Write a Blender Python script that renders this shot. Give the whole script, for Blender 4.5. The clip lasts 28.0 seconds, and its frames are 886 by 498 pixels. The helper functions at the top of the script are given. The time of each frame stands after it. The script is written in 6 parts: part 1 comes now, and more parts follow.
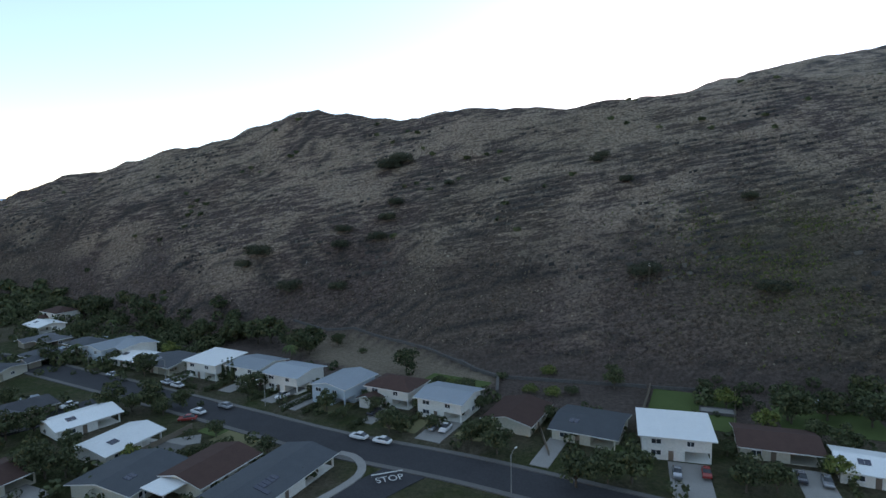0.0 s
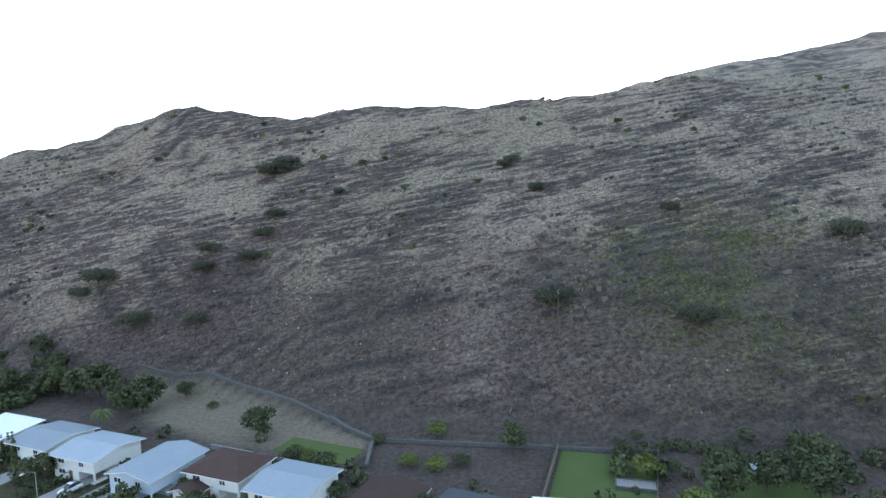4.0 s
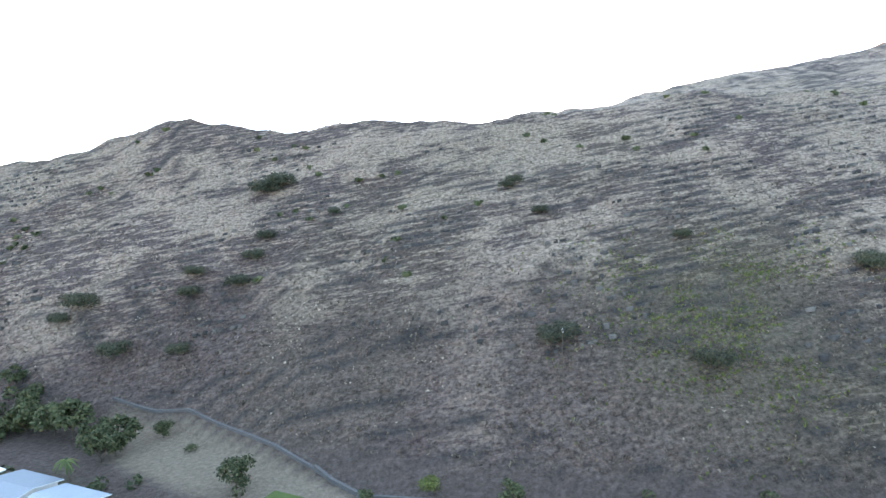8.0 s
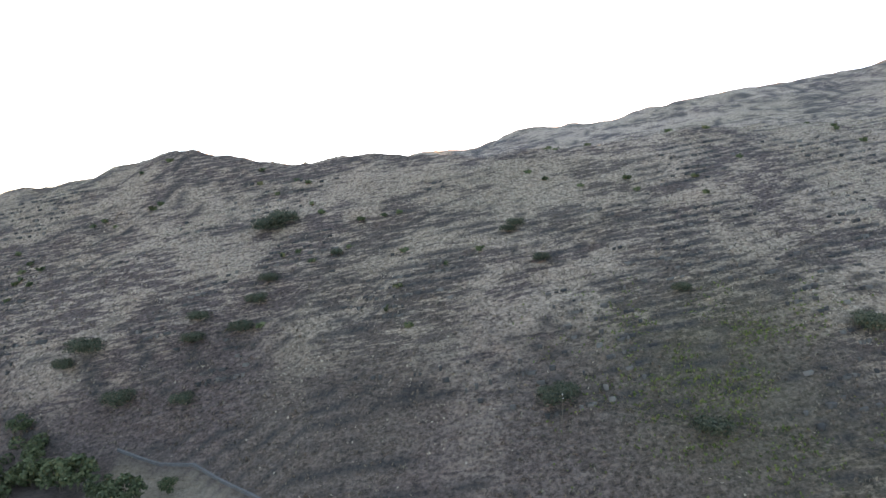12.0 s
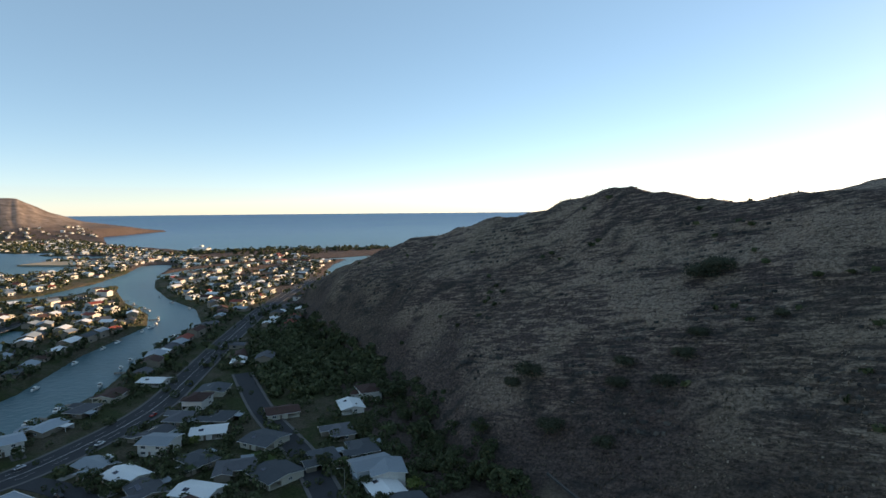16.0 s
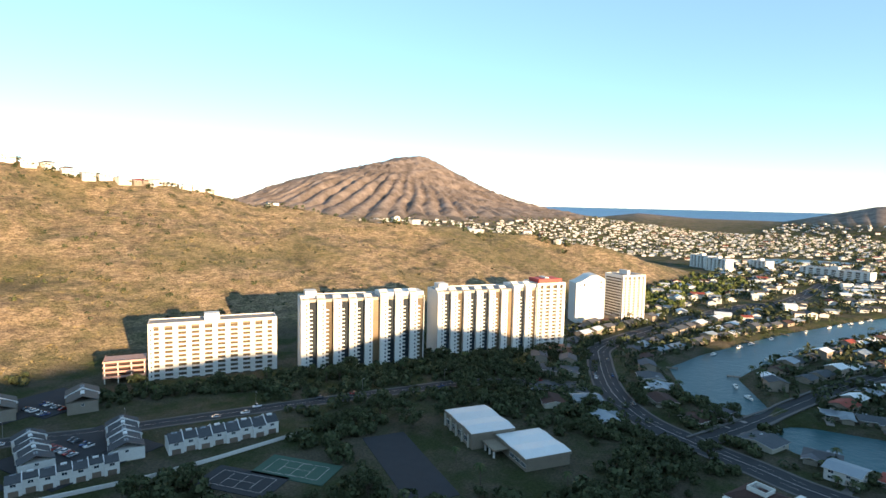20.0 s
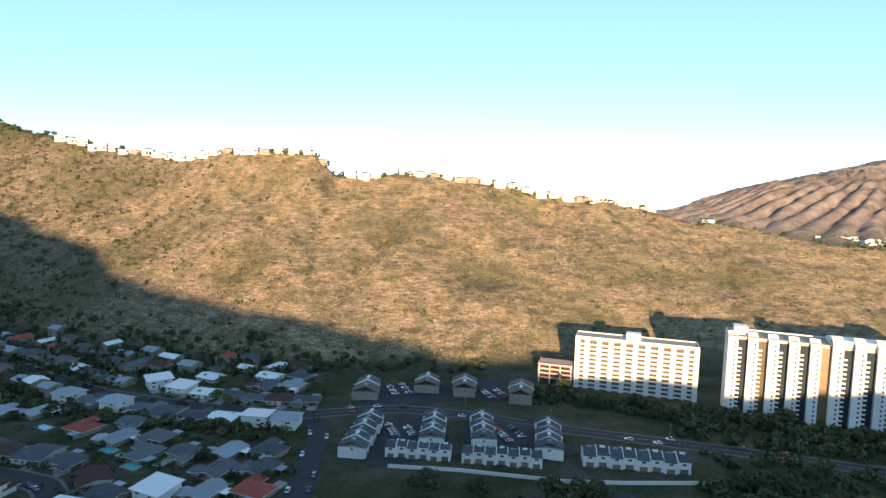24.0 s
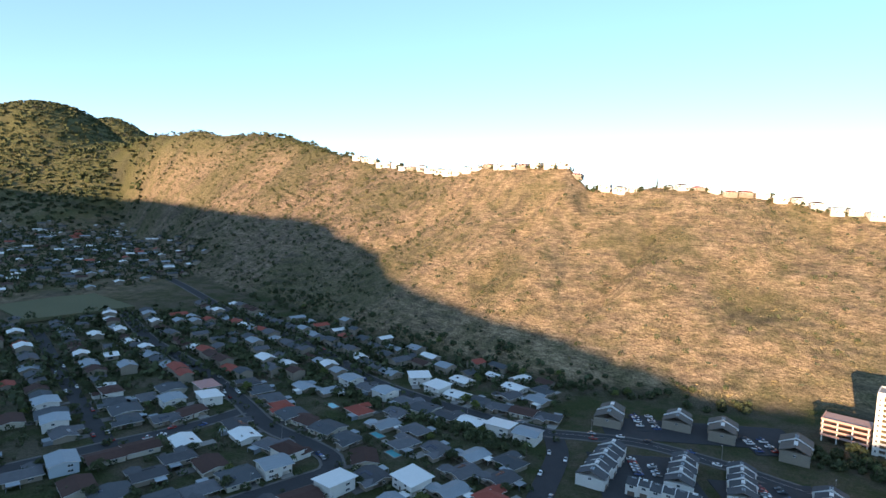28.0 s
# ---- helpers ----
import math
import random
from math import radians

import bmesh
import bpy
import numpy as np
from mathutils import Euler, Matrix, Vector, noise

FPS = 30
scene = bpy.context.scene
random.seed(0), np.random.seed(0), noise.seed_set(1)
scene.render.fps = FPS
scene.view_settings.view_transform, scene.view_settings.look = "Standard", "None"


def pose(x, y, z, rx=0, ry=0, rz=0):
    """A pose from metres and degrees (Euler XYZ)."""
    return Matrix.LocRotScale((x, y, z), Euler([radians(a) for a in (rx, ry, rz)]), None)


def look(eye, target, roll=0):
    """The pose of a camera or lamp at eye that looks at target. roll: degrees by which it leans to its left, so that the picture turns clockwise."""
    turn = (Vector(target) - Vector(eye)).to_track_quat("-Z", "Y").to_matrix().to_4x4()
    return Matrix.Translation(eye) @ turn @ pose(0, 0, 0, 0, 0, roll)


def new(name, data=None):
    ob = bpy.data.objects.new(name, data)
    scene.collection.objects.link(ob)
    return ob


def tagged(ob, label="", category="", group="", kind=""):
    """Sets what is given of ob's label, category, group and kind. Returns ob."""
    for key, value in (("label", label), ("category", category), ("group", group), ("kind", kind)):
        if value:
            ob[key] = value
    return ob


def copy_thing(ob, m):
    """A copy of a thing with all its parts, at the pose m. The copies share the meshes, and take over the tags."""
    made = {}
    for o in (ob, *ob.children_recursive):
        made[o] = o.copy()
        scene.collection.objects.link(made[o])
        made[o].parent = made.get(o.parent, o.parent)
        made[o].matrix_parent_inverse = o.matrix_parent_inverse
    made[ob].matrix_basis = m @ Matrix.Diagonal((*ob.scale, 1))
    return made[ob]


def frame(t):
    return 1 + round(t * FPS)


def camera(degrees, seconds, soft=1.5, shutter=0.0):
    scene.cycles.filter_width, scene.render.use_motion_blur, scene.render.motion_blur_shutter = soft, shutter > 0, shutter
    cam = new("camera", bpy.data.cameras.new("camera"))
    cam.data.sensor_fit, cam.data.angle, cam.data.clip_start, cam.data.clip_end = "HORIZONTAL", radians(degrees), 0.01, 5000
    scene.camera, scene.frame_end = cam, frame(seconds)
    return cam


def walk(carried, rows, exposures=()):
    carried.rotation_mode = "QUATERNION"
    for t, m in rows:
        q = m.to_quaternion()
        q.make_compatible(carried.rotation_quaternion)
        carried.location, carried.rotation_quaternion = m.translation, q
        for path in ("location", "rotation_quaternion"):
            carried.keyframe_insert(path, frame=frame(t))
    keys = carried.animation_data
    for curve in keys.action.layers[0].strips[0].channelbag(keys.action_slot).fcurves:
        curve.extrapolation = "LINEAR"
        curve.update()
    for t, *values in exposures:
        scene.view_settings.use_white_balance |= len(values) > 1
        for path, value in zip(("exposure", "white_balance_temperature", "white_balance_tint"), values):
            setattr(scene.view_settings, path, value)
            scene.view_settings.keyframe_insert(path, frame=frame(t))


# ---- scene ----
# ---- camera and its walk ----
cam = camera(75.69, 28.0)
PATH = [
    (0.0, pose(-13.25, -51.33, 57.26, 84.257, 1.357, 10.245)),
    (0.5, pose(-13.04, -47.43, 57.95, 84.200, 1.461, 6.124)),
    (1.0, pose(-11.82, -43.09, 58.44, 84.157, 1.528, 4.764)),
    (1.5, pose(-9.91, -38.57, 58.73, 84.131, 1.606, 4.137)),
    (2.0, pose(-7.91, -33.76, 59.04, 84.120, 1.602, 3.903)),
    (2.5, pose(-6.16, -28.87, 59.21, 84.137, 1.670, 3.804)),
    (3.0, pose(-4.52, -23.79, 59.28, 84.209, 1.685, 3.709)),
    (3.5, pose(-3.03, -18.75, 59.41, 84.239, 1.675, 3.551)),
    (5.5, pose(-0.15, -3.55, 61.63, 84.603, 1.487, 3.368)),
    (6.0, pose(-0.17, -2.61, 62.17, 84.631, 1.382, 3.481)),
    (6.5, pose(-0.14, -2.27, 62.85, 84.651, 1.328, 3.696)),
    (7.0, pose(-0.16, -2.11, 63.82, 84.674, 1.250, 3.759)),
    (7.5, pose(-0.30, -2.11, 64.93, 84.740, 1.211, 3.810)),
    (8.0, pose(-0.31, -2.05, 66.13, 84.813, 1.231, 3.906)),
    (8.5, pose(-0.33, -1.93, 67.48, 84.925, 1.166, 3.943)),
    (9.0, pose(-0.46, -1.97, 69.10, 84.976, 1.126, 3.928)),
    (9.5, pose(-0.37, -2.06, 71.00, 84.987, 1.067, 3.967)),
    (10.0, pose(-0.21, -1.99, 73.12, 85.034, 1.036, 3.986)),
    (10.5, pose(0.07, -1.79, 75.33, 85.024, 1.003, 4.061)),
    (11.0, pose(0.11, -1.84, 77.79, 84.953, 0.949, 4.121)),
    (11.5, pose(-0.13, -2.18, 80.29, 84.911, 1.018, 4.037)),
    (13.5, pose(0.53, -0.82, 91.70, 84.493, 1.287, 5.242)),
    (14.0, pose(0.25, -0.12, 93.89, 84.796, 1.053, 7.735)),
    (14.5, pose(0.02, 0.01, 94.99, 85.196, 1.131, 15.698)),
    (15.0, pose(-0.19, 0.06, 95.71, 85.646, 1.300, 27.224)),
    (15.5, pose(-0.35, 0.22, 97.03, 85.864, 1.070, 36.202)),
    (16.0, pose(-0.60, 0.27, 98.59, 86.157, 0.490, 45.715)),
    (16.5, pose(-0.97, 0.23, 100.08, 86.214, 0.209, 52.462)),
    (17.0, pose(-1.38, 0.20, 101.60, 86.115, 0.031, 64.065)),
    (17.5, pose(-1.81, 1.00, 102.94, 86.009, -0.159, 79.904)),
    (18.0, pose(-2.32, 2.19, 104.42, 85.870, -0.642, 93.264)),
    (18.5, pose(-3.08, 3.03, 105.81, 85.771, -0.669, 102.853)),
    (19.0, pose(-3.79, 3.19, 107.18, 85.497, -1.005, 115.274)),
    (19.5, pose(-4.51, 3.41, 108.50, 85.234, -1.279, 126.563)),
    (20.0, pose(-5.12, 3.61, 109.75, 85.178, -1.252, 131.191)),
    (20.5, pose(-5.51, 3.62, 110.77, 85.296, -1.343, 133.367)),
    (22.5, pose(-8.14, 3.79, 117.02, 85.002, -1.072, 149.394)),
    (23.0, pose(-7.75, 3.81, 117.70, 84.991, -1.108, 156.661)),
    (23.5, pose(-7.69, 4.07, 118.44, 84.978, -1.427, 165.066)),
    (24.0, pose(-7.80, 4.14, 119.33, 84.902, -1.678, 172.858)),
    (24.5, pose(-8.05, 4.09, 120.23, 84.767, -1.831, 180.377)),
    (25.0, pose(-8.47, 4.12, 121.17, 84.660, -1.984, 186.653)),
    (25.5, pose(-8.94, 4.07, 122.29, 84.641, -2.107, 190.980)),
    (26.0, pose(-9.17, 4.10, 123.42, 84.647, -2.140, 193.734)),
    (26.5, pose(-9.15, 4.06, 124.52, 84.689, -2.180, 195.583)),
    (27.0, pose(-9.22, 4.25, 125.46, 84.774, -2.195, 196.762)),
    (27.5, pose(-9.21, 4.36, 126.17, 84.829, -2.219, 197.430)),
    (28.0, pose(-9.17, 4.54, 126.50, 84.849, -2.149, 197.880)),
]
EXPOSURES = [(0.0, 1.92, 8400, 33), (1.0, 2.16, 8400, 33), (3.0, 2.88, 8400, 33), (6.0, 3.59, 8400, 35), (8.0, 3.85, 8500, 35), (9.0, 4.30, 9300, 38), (10.0, 4.10, 9500, 38), (11.0, 3.45, 9400, 38), (13.5, 2.85, 8400, 33), (14.5, 1.80, 8100, 30), (16.0, 1.18, 7700, 26), (17.0, 1.38, 7500, 23), (18.5, 1.67, 7350, 21), (20.0, 1.74, 7150, 21), (23.0, 1.72, 6950, 20), (28.0, 1.75, 6850, 26)]
walk(cam, PATH, EXPOSURES)

# ---- world, sun ----
SUN_AZ, SUN_EL = radians(11.5), radians(8.55)
world = bpy.data.worlds.new("sky")
scene.world = world
world.use_nodes = True
wn = world.node_tree.nodes
sky = wn.new("ShaderNodeTexSky")
sky.sky_type, sky.sun_disc = "NISHITA", False
sky.sun_elevation, sky.sun_rotation = SUN_EL, SUN_AZ
sky.air_density, sky.dust_density, sky.ozone_density = 0.6, 0.1, 1.6
wn["Background"].inputs["Strength"].default_value = 0.15
tone = wn.new("ShaderNodeHueSaturation")
tone.inputs["Hue"].default_value = 0.483
tone.inputs["Saturation"].default_value = 1.1
world.node_tree.links.new(sky.outputs[0], tone.inputs["Color"])
haze = wn.new("ShaderNodeMix")
haze.data_type = "RGBA"
haze.inputs[0].default_value = 0.46
haze.inputs[7].default_value = (0.76, 1.40, 1.96, 1)
world.node_tree.links.new(tone.outputs[0], haze.inputs[6])
world.node_tree.links.new(haze.outputs[2], wn["Background"].inputs["Color"])
sun_data = bpy.data.lights.new("sun", "SUN")
sun_data.energy, sun_data.angle, sun_data.color = 4.1, radians(0.5), (1.0, 0.765, 0.455)
sun = new("sun", sun_data)
to_sun = Vector((math.sin(SUN_AZ) * math.cos(SUN_EL), math.cos(SUN_AZ) * math.cos(SUN_EL), math.sin(SUN_EL)))
sun.matrix_world = look((0, 0, 400), Vector((0, 0, 400)) - to_sun)

# ---- materials ----


def nodes_of(name):
    m = bpy.data.materials.new(name)
    m.use_nodes = True
    nt = m.node_tree
    return m, nt, nt.nodes["Principled BSDF"]


def ramp(nt, fac, stops):
    r = nt.nodes.new("ShaderNodeValToRGB")
    el = r.color_ramp.elements
    while len(el) < len(stops):
        el.new(0.5)
    for e, (p, c) in zip(el, stops):
        e.position, e.color = p, (*c, 1)
    nt.links.new(fac, r.inputs[0])
    return r.outputs[0]


def noise_of(nt, vec, scale, detail=4.0, rough=0.6, stretch=None, turn=(0, 0, 0)):
    if stretch:
        mp = nt.nodes.new("ShaderNodeMapping")
        mp.inputs["Scale"].default_value = stretch
        mp.inputs["Rotation"].default_value = turn
        nt.links.new(vec, mp.inputs[0])
        vec = mp.outputs[0]
    n = nt.nodes.new("ShaderNodeTexNoise")
    n.inputs["Scale"].default_value, n.inputs["Detail"].default_value, n.inputs["Roughness"].default_value = scale, detail, rough
    nt.links.new(vec, n.inputs[0])
    return n.outputs[0]


def mix(nt, fac, a, b, how="MIX"):
    m = nt.nodes.new("ShaderNodeMix")
    m.data_type, m.blend_type = "RGBA", how
    for s, v in ((m.inputs[0], fac), (m.inputs[6], a), (m.inputs[7], b)):
        if isinstance(v, (int, float)):
            s.default_value = v
        elif isinstance(v, tuple):
            s.default_value = (*v, 1)
        else:
            nt.links.new(v, s)
    return m.outputs[2]


def bump_to(nt, bs, height, strength, dist):
    b = nt.nodes.new("ShaderNodeBump")
    b.inputs["Strength"].default_value, b.inputs["Distance"].default_value = strength, dist
    nt.links.new(height, b.inputs["Height"])
    nt.links.new(b.outputs[0], bs.inputs["Normal"])


def coords(nt, kind="Object"):
    if kind == "World":
        return nt.nodes.new("ShaderNodeNewGeometry").outputs["Position"]
    return nt.nodes.new("ShaderNodeTexCoord").outputs[kind]


def plain(name, a, b, scale=1.0, fine=12.0, rough=0.7, metal=0.0, bump=0.3, dist=0.02, by_object=0.0, stretch=None):
    """A surface that varies between two colours at two scales, and a little from thing to thing."""
    m, nt, bs = nodes_of(name)
    vec = coords(nt)
    big = noise_of(nt, vec, scale, 3, 0.6, stretch)
    small = noise_of(nt, vec, fine, 3, 0.7)
    col = mix(nt, big, a, b)
    col = mix(nt, 0.35, col, ramp(nt, small, [(0.3, tuple(v * 0.6 for v in a)), (0.7, tuple(min(1, v * 1.25) for v in b))]))
    if by_object:
        info = nt.nodes.new("ShaderNodeObjectInfo")
        col = mix(nt, by_object, col, ramp(nt, info.outputs["Random"], [(0.0, (0.25, 0.25, 0.25)), (1.0, (1, 1, 1))]), "MULTIPLY")
    nt.links.new(col, bs.inputs["Base Color"])
    bs.inputs["Roughness"].default_value, bs.inputs["Metallic"].default_value = rough, metal
    bs.inputs["Specular IOR Level"].default_value = 0.2 if rough > 0.65 else 0.5
    if bump:
        bump_to(nt, bs, small, bump, dist)
    return m


def make_ground_material():
    m, nt, bs = nodes_of("ground_cover")
    pos = coords(nt, "World")

    def attr(n):
        a = nt.nodes.new("ShaderNodeAttribute")
        a.attribute_name = n
        return a.outputs["Fac"]
    # dry grass in level bands with brown scrub between
    tuft = noise_of(nt, pos, 0.9, 5, 0.75)
    patch = noise_of(nt, pos, 0.06, 5, 0.7)
    sep = nt.nodes.new("ShaderNodeSeparateXYZ")
    nt.links.new(pos, sep.inputs[0])
    dip = nt.nodes.new("ShaderNodeMath")
    dip.operation = "MULTIPLY_ADD"
    dip.inputs[1].default_value = -0.17
    nt.links.new(sep.outputs["X"], dip.inputs[0])
    nt.links.new(sep.outputs["Z"], dip.inputs[2])
    bed = nt.nodes.new("ShaderNodeCombineXYZ")
    nt.links.new(sep.outputs["X"], bed.inputs[0])
    nt.links.new(sep.outputs["Y"], bed.inputs[1])
    nt.links.new(dip.outputs[0], bed.inputs[2])
    fine = noise_of(nt, bed.outputs[0], 0.16, 5, 0.75, (0.6, 0.5, 6.0))
    straw = ramp(nt, tuft, [(0.25, (0.12, 0.088, 0.066)), (0.42, (0.27, 0.200, 0.152)), (0.60, (0.42, 0.320, 0.25)), (0.85, (0.56, 0.445, 0.355))])
    scrub = ramp(nt, tuft, [(0.3, (0.065, 0.046, 0.042)), (0.7, (0.175, 0.130, 0.115))])
    green = ramp(nt, tuft, [(0.3, (0.038, 0.048, 0.02)), (0.7, (0.15, 0.152, 0.068))])
    # dark ledge rock; the shadow line under each grass row is in this colour too
    stone = ramp(nt, tuft, [(0.3, (0.03, 0.028, 0.027)), (0.7, (0.085, 0.076, 0.07))])
    soft = nt.nodes.new("ShaderNodeMath")
    soft.operation = "MULTIPLY_ADD"
    soft.inputs[1].default_value = 2.3
    cover = nt.nodes.new("ShaderNodeMath")
    cover.operation = "MULTIPLY_ADD"
    cover.inputs[1].default_value, cover.inputs[2].default_value = 0.42, -0.74
    nt.links.new(attr("band"), cover.inputs[0])
    nt.links.new(fine, soft.inputs[0])
    nt.links.new(cover.outputs[0], soft.inputs[2])
    hill = mix(nt, ramp(nt, soft.outputs[0], [(0.42, (0, 0, 0)), (0.58, (1, 1, 1))]), scrub, straw)
    east = attr("east")
    clump = noise_of(nt, pos, 0.2, 6, 0.8, (0.55, 0.5, 3.4))
    # straw of the east hill, with warm sunlight put into its colour
    sunlit_straw = ramp(nt, clump, [(0.37, (0.12, 0.086, 0.05)), (0.46, (0.27, 0.198, 0.112)), (0.54, (0.43, 0.318, 0.185)), (0.65, (0.60, 0.455, 0.285))])
    dull = ramp(nt, clump, [(0.38, (0.085, 0.066, 0.048)), (0.5, (0.20, 0.15, 0.105)), (0.62, (0.38, 0.28, 0.20))])
    sunlit_straw = mix(nt, attr("sparse"), sunlit_straw, dull)
    hill = mix(nt, east, hill, mix(nt, 0.25, sunlit_straw, hill))
    tinge = nt.nodes.new("ShaderNodeMath")
    tinge.operation = "MULTIPLY"
    nt.links.new(east, tinge.inputs[0])
    nt.links.new(ramp(nt, patch, [(0.44, (0, 0, 0)), (0.62, (0.62, 0.62, 0.62))]), tinge.inputs[1])
    hill = mix(nt, tinge.outputs[0], hill, green)
    hill = mix(nt, attr("foot"), hill, scrub)
    # light and shade among the tufts, multiplied into the colour as random mottling
    tuft_shade = noise_of(nt, bed.outputs[0], 0.75, 5, 0.75, (0.8, 0.8, 1.6))
    hill = mix(nt, 1.0, hill, ramp(nt, tuft_shade, [(0.38, (0.46, 0.44, 0.45)), (0.5, (1.0, 1.0, 1.0)), (0.62, (1.35, 1.31, 1.27))]), "MULTIPLY")
    hill = mix(nt, attr("green"), hill, green)
    hill = mix(nt, attr("ledge"), hill, stone)
    lawn = mix(nt, ramp(nt, noise_of(nt, pos, 0.035, 4, 0.65), [(0.4, (0, 0, 0)), (0.6, (1, 1, 1))]),
               ramp(nt, tuft, [(0.3, (0.025, 0.04, 0.014)), (0.7, (0.075, 0.085, 0.035))]),
               ramp(nt, tuft, [(0.3, (0.06, 0.05, 0.035)), (0.7, (0.16, 0.135, 0.095))]))
    rock = ramp(nt, noise_of(nt, pos, 0.02, 6, 0.7), [(0.32, (0.115, 0.092, 0.076)), (0.5, (0.225, 0.178, 0.148)), (0.72, (0.37, 0.30, 0.255))])
    lawn = mix(nt, attr("verge"), lawn, scrub)
    col = mix(nt, attr("hill"), lawn, hill)
    col = mix(nt, attr("lot"), col, ramp(nt, tuft, [(0.3, (0.17, 0.13, 0.095)), (0.7, (0.33, 0.26, 0.195))]))
    col = mix(nt, attr("rock"), col, rock)
    nt.links.new(col, bs.inputs["Base Color"])
    bs.inputs["Roughness"].default_value = 0.95
    bs.inputs["Specular IOR Level"].default_value = 0.1
    add = nt.nodes.new("ShaderNodeMath")
    add.operation = "MULTIPLY_ADD"
    add.inputs[1].default_value = 2.0
    nt.links.new(fine, add.inputs[0])
    nt.links.new(tuft, add.inputs[2])
    bump_to(nt, bs, add.outputs[0], 0.9, 1.6)
    return m


def make_water_material():
    m, nt, bs = nodes_of("water")
    pos = coords(nt, "World")
    sep = nt.nodes.new("ShaderNodeSeparateXYZ")
    nt.links.new(pos, sep.inputs[0])
    mr = nt.nodes.new("ShaderNodeMapRange")
    for i, v in enumerate((-1200.0, -3000.0, 0.0, 1.0)):
        mr.inputs[1 + i].default_value = v
    nt.links.new(sep.outputs["X"], mr.inputs[0])
    col = ramp(nt, mr.outputs[0], [(0.0, (0.02, 0.085, 0.10)), (0.3, (0.015, 0.10, 0.17)), (1.0, (0.012, 0.085, 0.20))])
    col = mix(nt, ramp(nt, noise_of(nt, pos, 0.004, 4, 0.6, (1, 0.4, 1)), [(0.4, (0, 0, 0)), (0.7, (0.5, 0.5, 0.5))]), col, (0.03, 0.15, 0.18))
    nt.links.new(col, bs.inputs["Base Color"])
    bs.inputs["Roughness"].default_value = 0.28
    bs.inputs["IOR"].default_value = 1.33
    bs.inputs["Specular IOR Level"].default_value = 0.22
    bump_to(nt, bs, noise_of(nt, pos, 0.25, 4, 0.65), 0.5, 0.9)
    return m


M_GROUND = make_ground_material()
M_WATER = make_water_material()
M_ASPHALT = plain("asphalt", (0.03, 0.031, 0.034), (0.055, 0.055, 0.06), 0.2, 3.0, 0.9)
M_CONCRETE = plain("concrete", (0.20, 0.19, 0.18), (0.32, 0.305, 0.285), 0.3, 4.0, 0.85)
M_LINE = plain("road_paint", (0.35, 0.35, 0.33), (0.62, 0.62, 0.6), 0.6, 5.0, 0.7)
M_WHITE = plain("white_render", (0.66, 0.64, 0.58), (0.80, 0.78, 0.73), 0.15, 3.0, 0.75, by_object=0.12)
M_CREAM = plain("cream_render", (0.50, 0.46, 0.37), (0.62, 0.58, 0.48), 0.2, 3.0, 0.8, by_object=0.25)
M_GLASS = plain("window_glass", (0.02, 0.025, 0.03), (0.05, 0.06, 0.07), 0.5, 2.0, 0.12, bump=0)
M_BALCONY = plain("balcony_recess", (0.16, 0.13, 0.10), (0.30, 0.24, 0.17), 0.3, 2.0, 0.7)
M_BRONZE = plain("dark_bronze_window", (0.05, 0.036, 0.022), (0.13, 0.095, 0.055), 0.5, 2.0, 0.3, bump=0)
M_BARK = plain("bark", (0.06, 0.045, 0.035), (0.14, 0.11, 0.085), 1.0, 8.0, 0.9)

# ---- helpers for things ----


def part(name, bm, material, parent, label=""):
    me = bpy.data.meshes.new(name)
    bm.to_mesh(me)
    bm.free()
    for mm in (material if isinstance(material, (list, tuple)) else [material]):
        me.materials.append(mm)
    ob = new(name, me)
    ob.parent = parent
    if label:
        tagged(ob, label)
    return ob


def mesh_of(name, verts, faces, material, parent=None, smooth=False):
    me = bpy.data.meshes.new(name)
    if isinstance(faces, np.ndarray):
        v, k = np.asarray(verts, np.float32), faces.shape[1]
        me.vertices.add(len(v))
        me.vertices.foreach_set("co", v.ravel())
        me.loops.add(faces.size)
        me.loops.foreach_set("vertex_index", faces.ravel().astype(np.int32))
        me.polygons.add(len(faces))
        me.polygons.foreach_set("loop_start", np.arange(0, faces.size, k, dtype=np.int32))
        me.update(calc_edges=True)
    else:
        me.from_pydata(verts, [], faces)
        me.update()
    me.materials.append(material)
    if smooth:
        me.shade_smooth()
    ob = new(name, me)
    ob.parent = parent
    return ob


def box(bm, x0, x1, y0, y1, z0, z1, mi=0):
    v = [bm.verts.new((x, y, z)) for z in (z0, z1) for y in (y0, y1) for x in (x0, x1)]
    for q in ((0, 2, 3, 1), (4, 5, 7, 6), (0, 1, 5, 4), (2, 6, 7, 3), (0, 4, 6, 2), (1, 3, 7, 5)):
        f = bm.faces.new([v[i] for i in q])
        f.material_index = mi
    return v


def boxes(*rows):
    bm = bmesh.new()
    for r in rows:
        box(bm, *r)
    return bm


def empty(name, m, label, category, group="", kind=""):
    e = new(name)
    e.matrix_world = m
    return tagged(e, label, category, group, kind)


# ---- the lie of the land ----
LATTICE = np.random.RandomState(7).rand(256, 256)


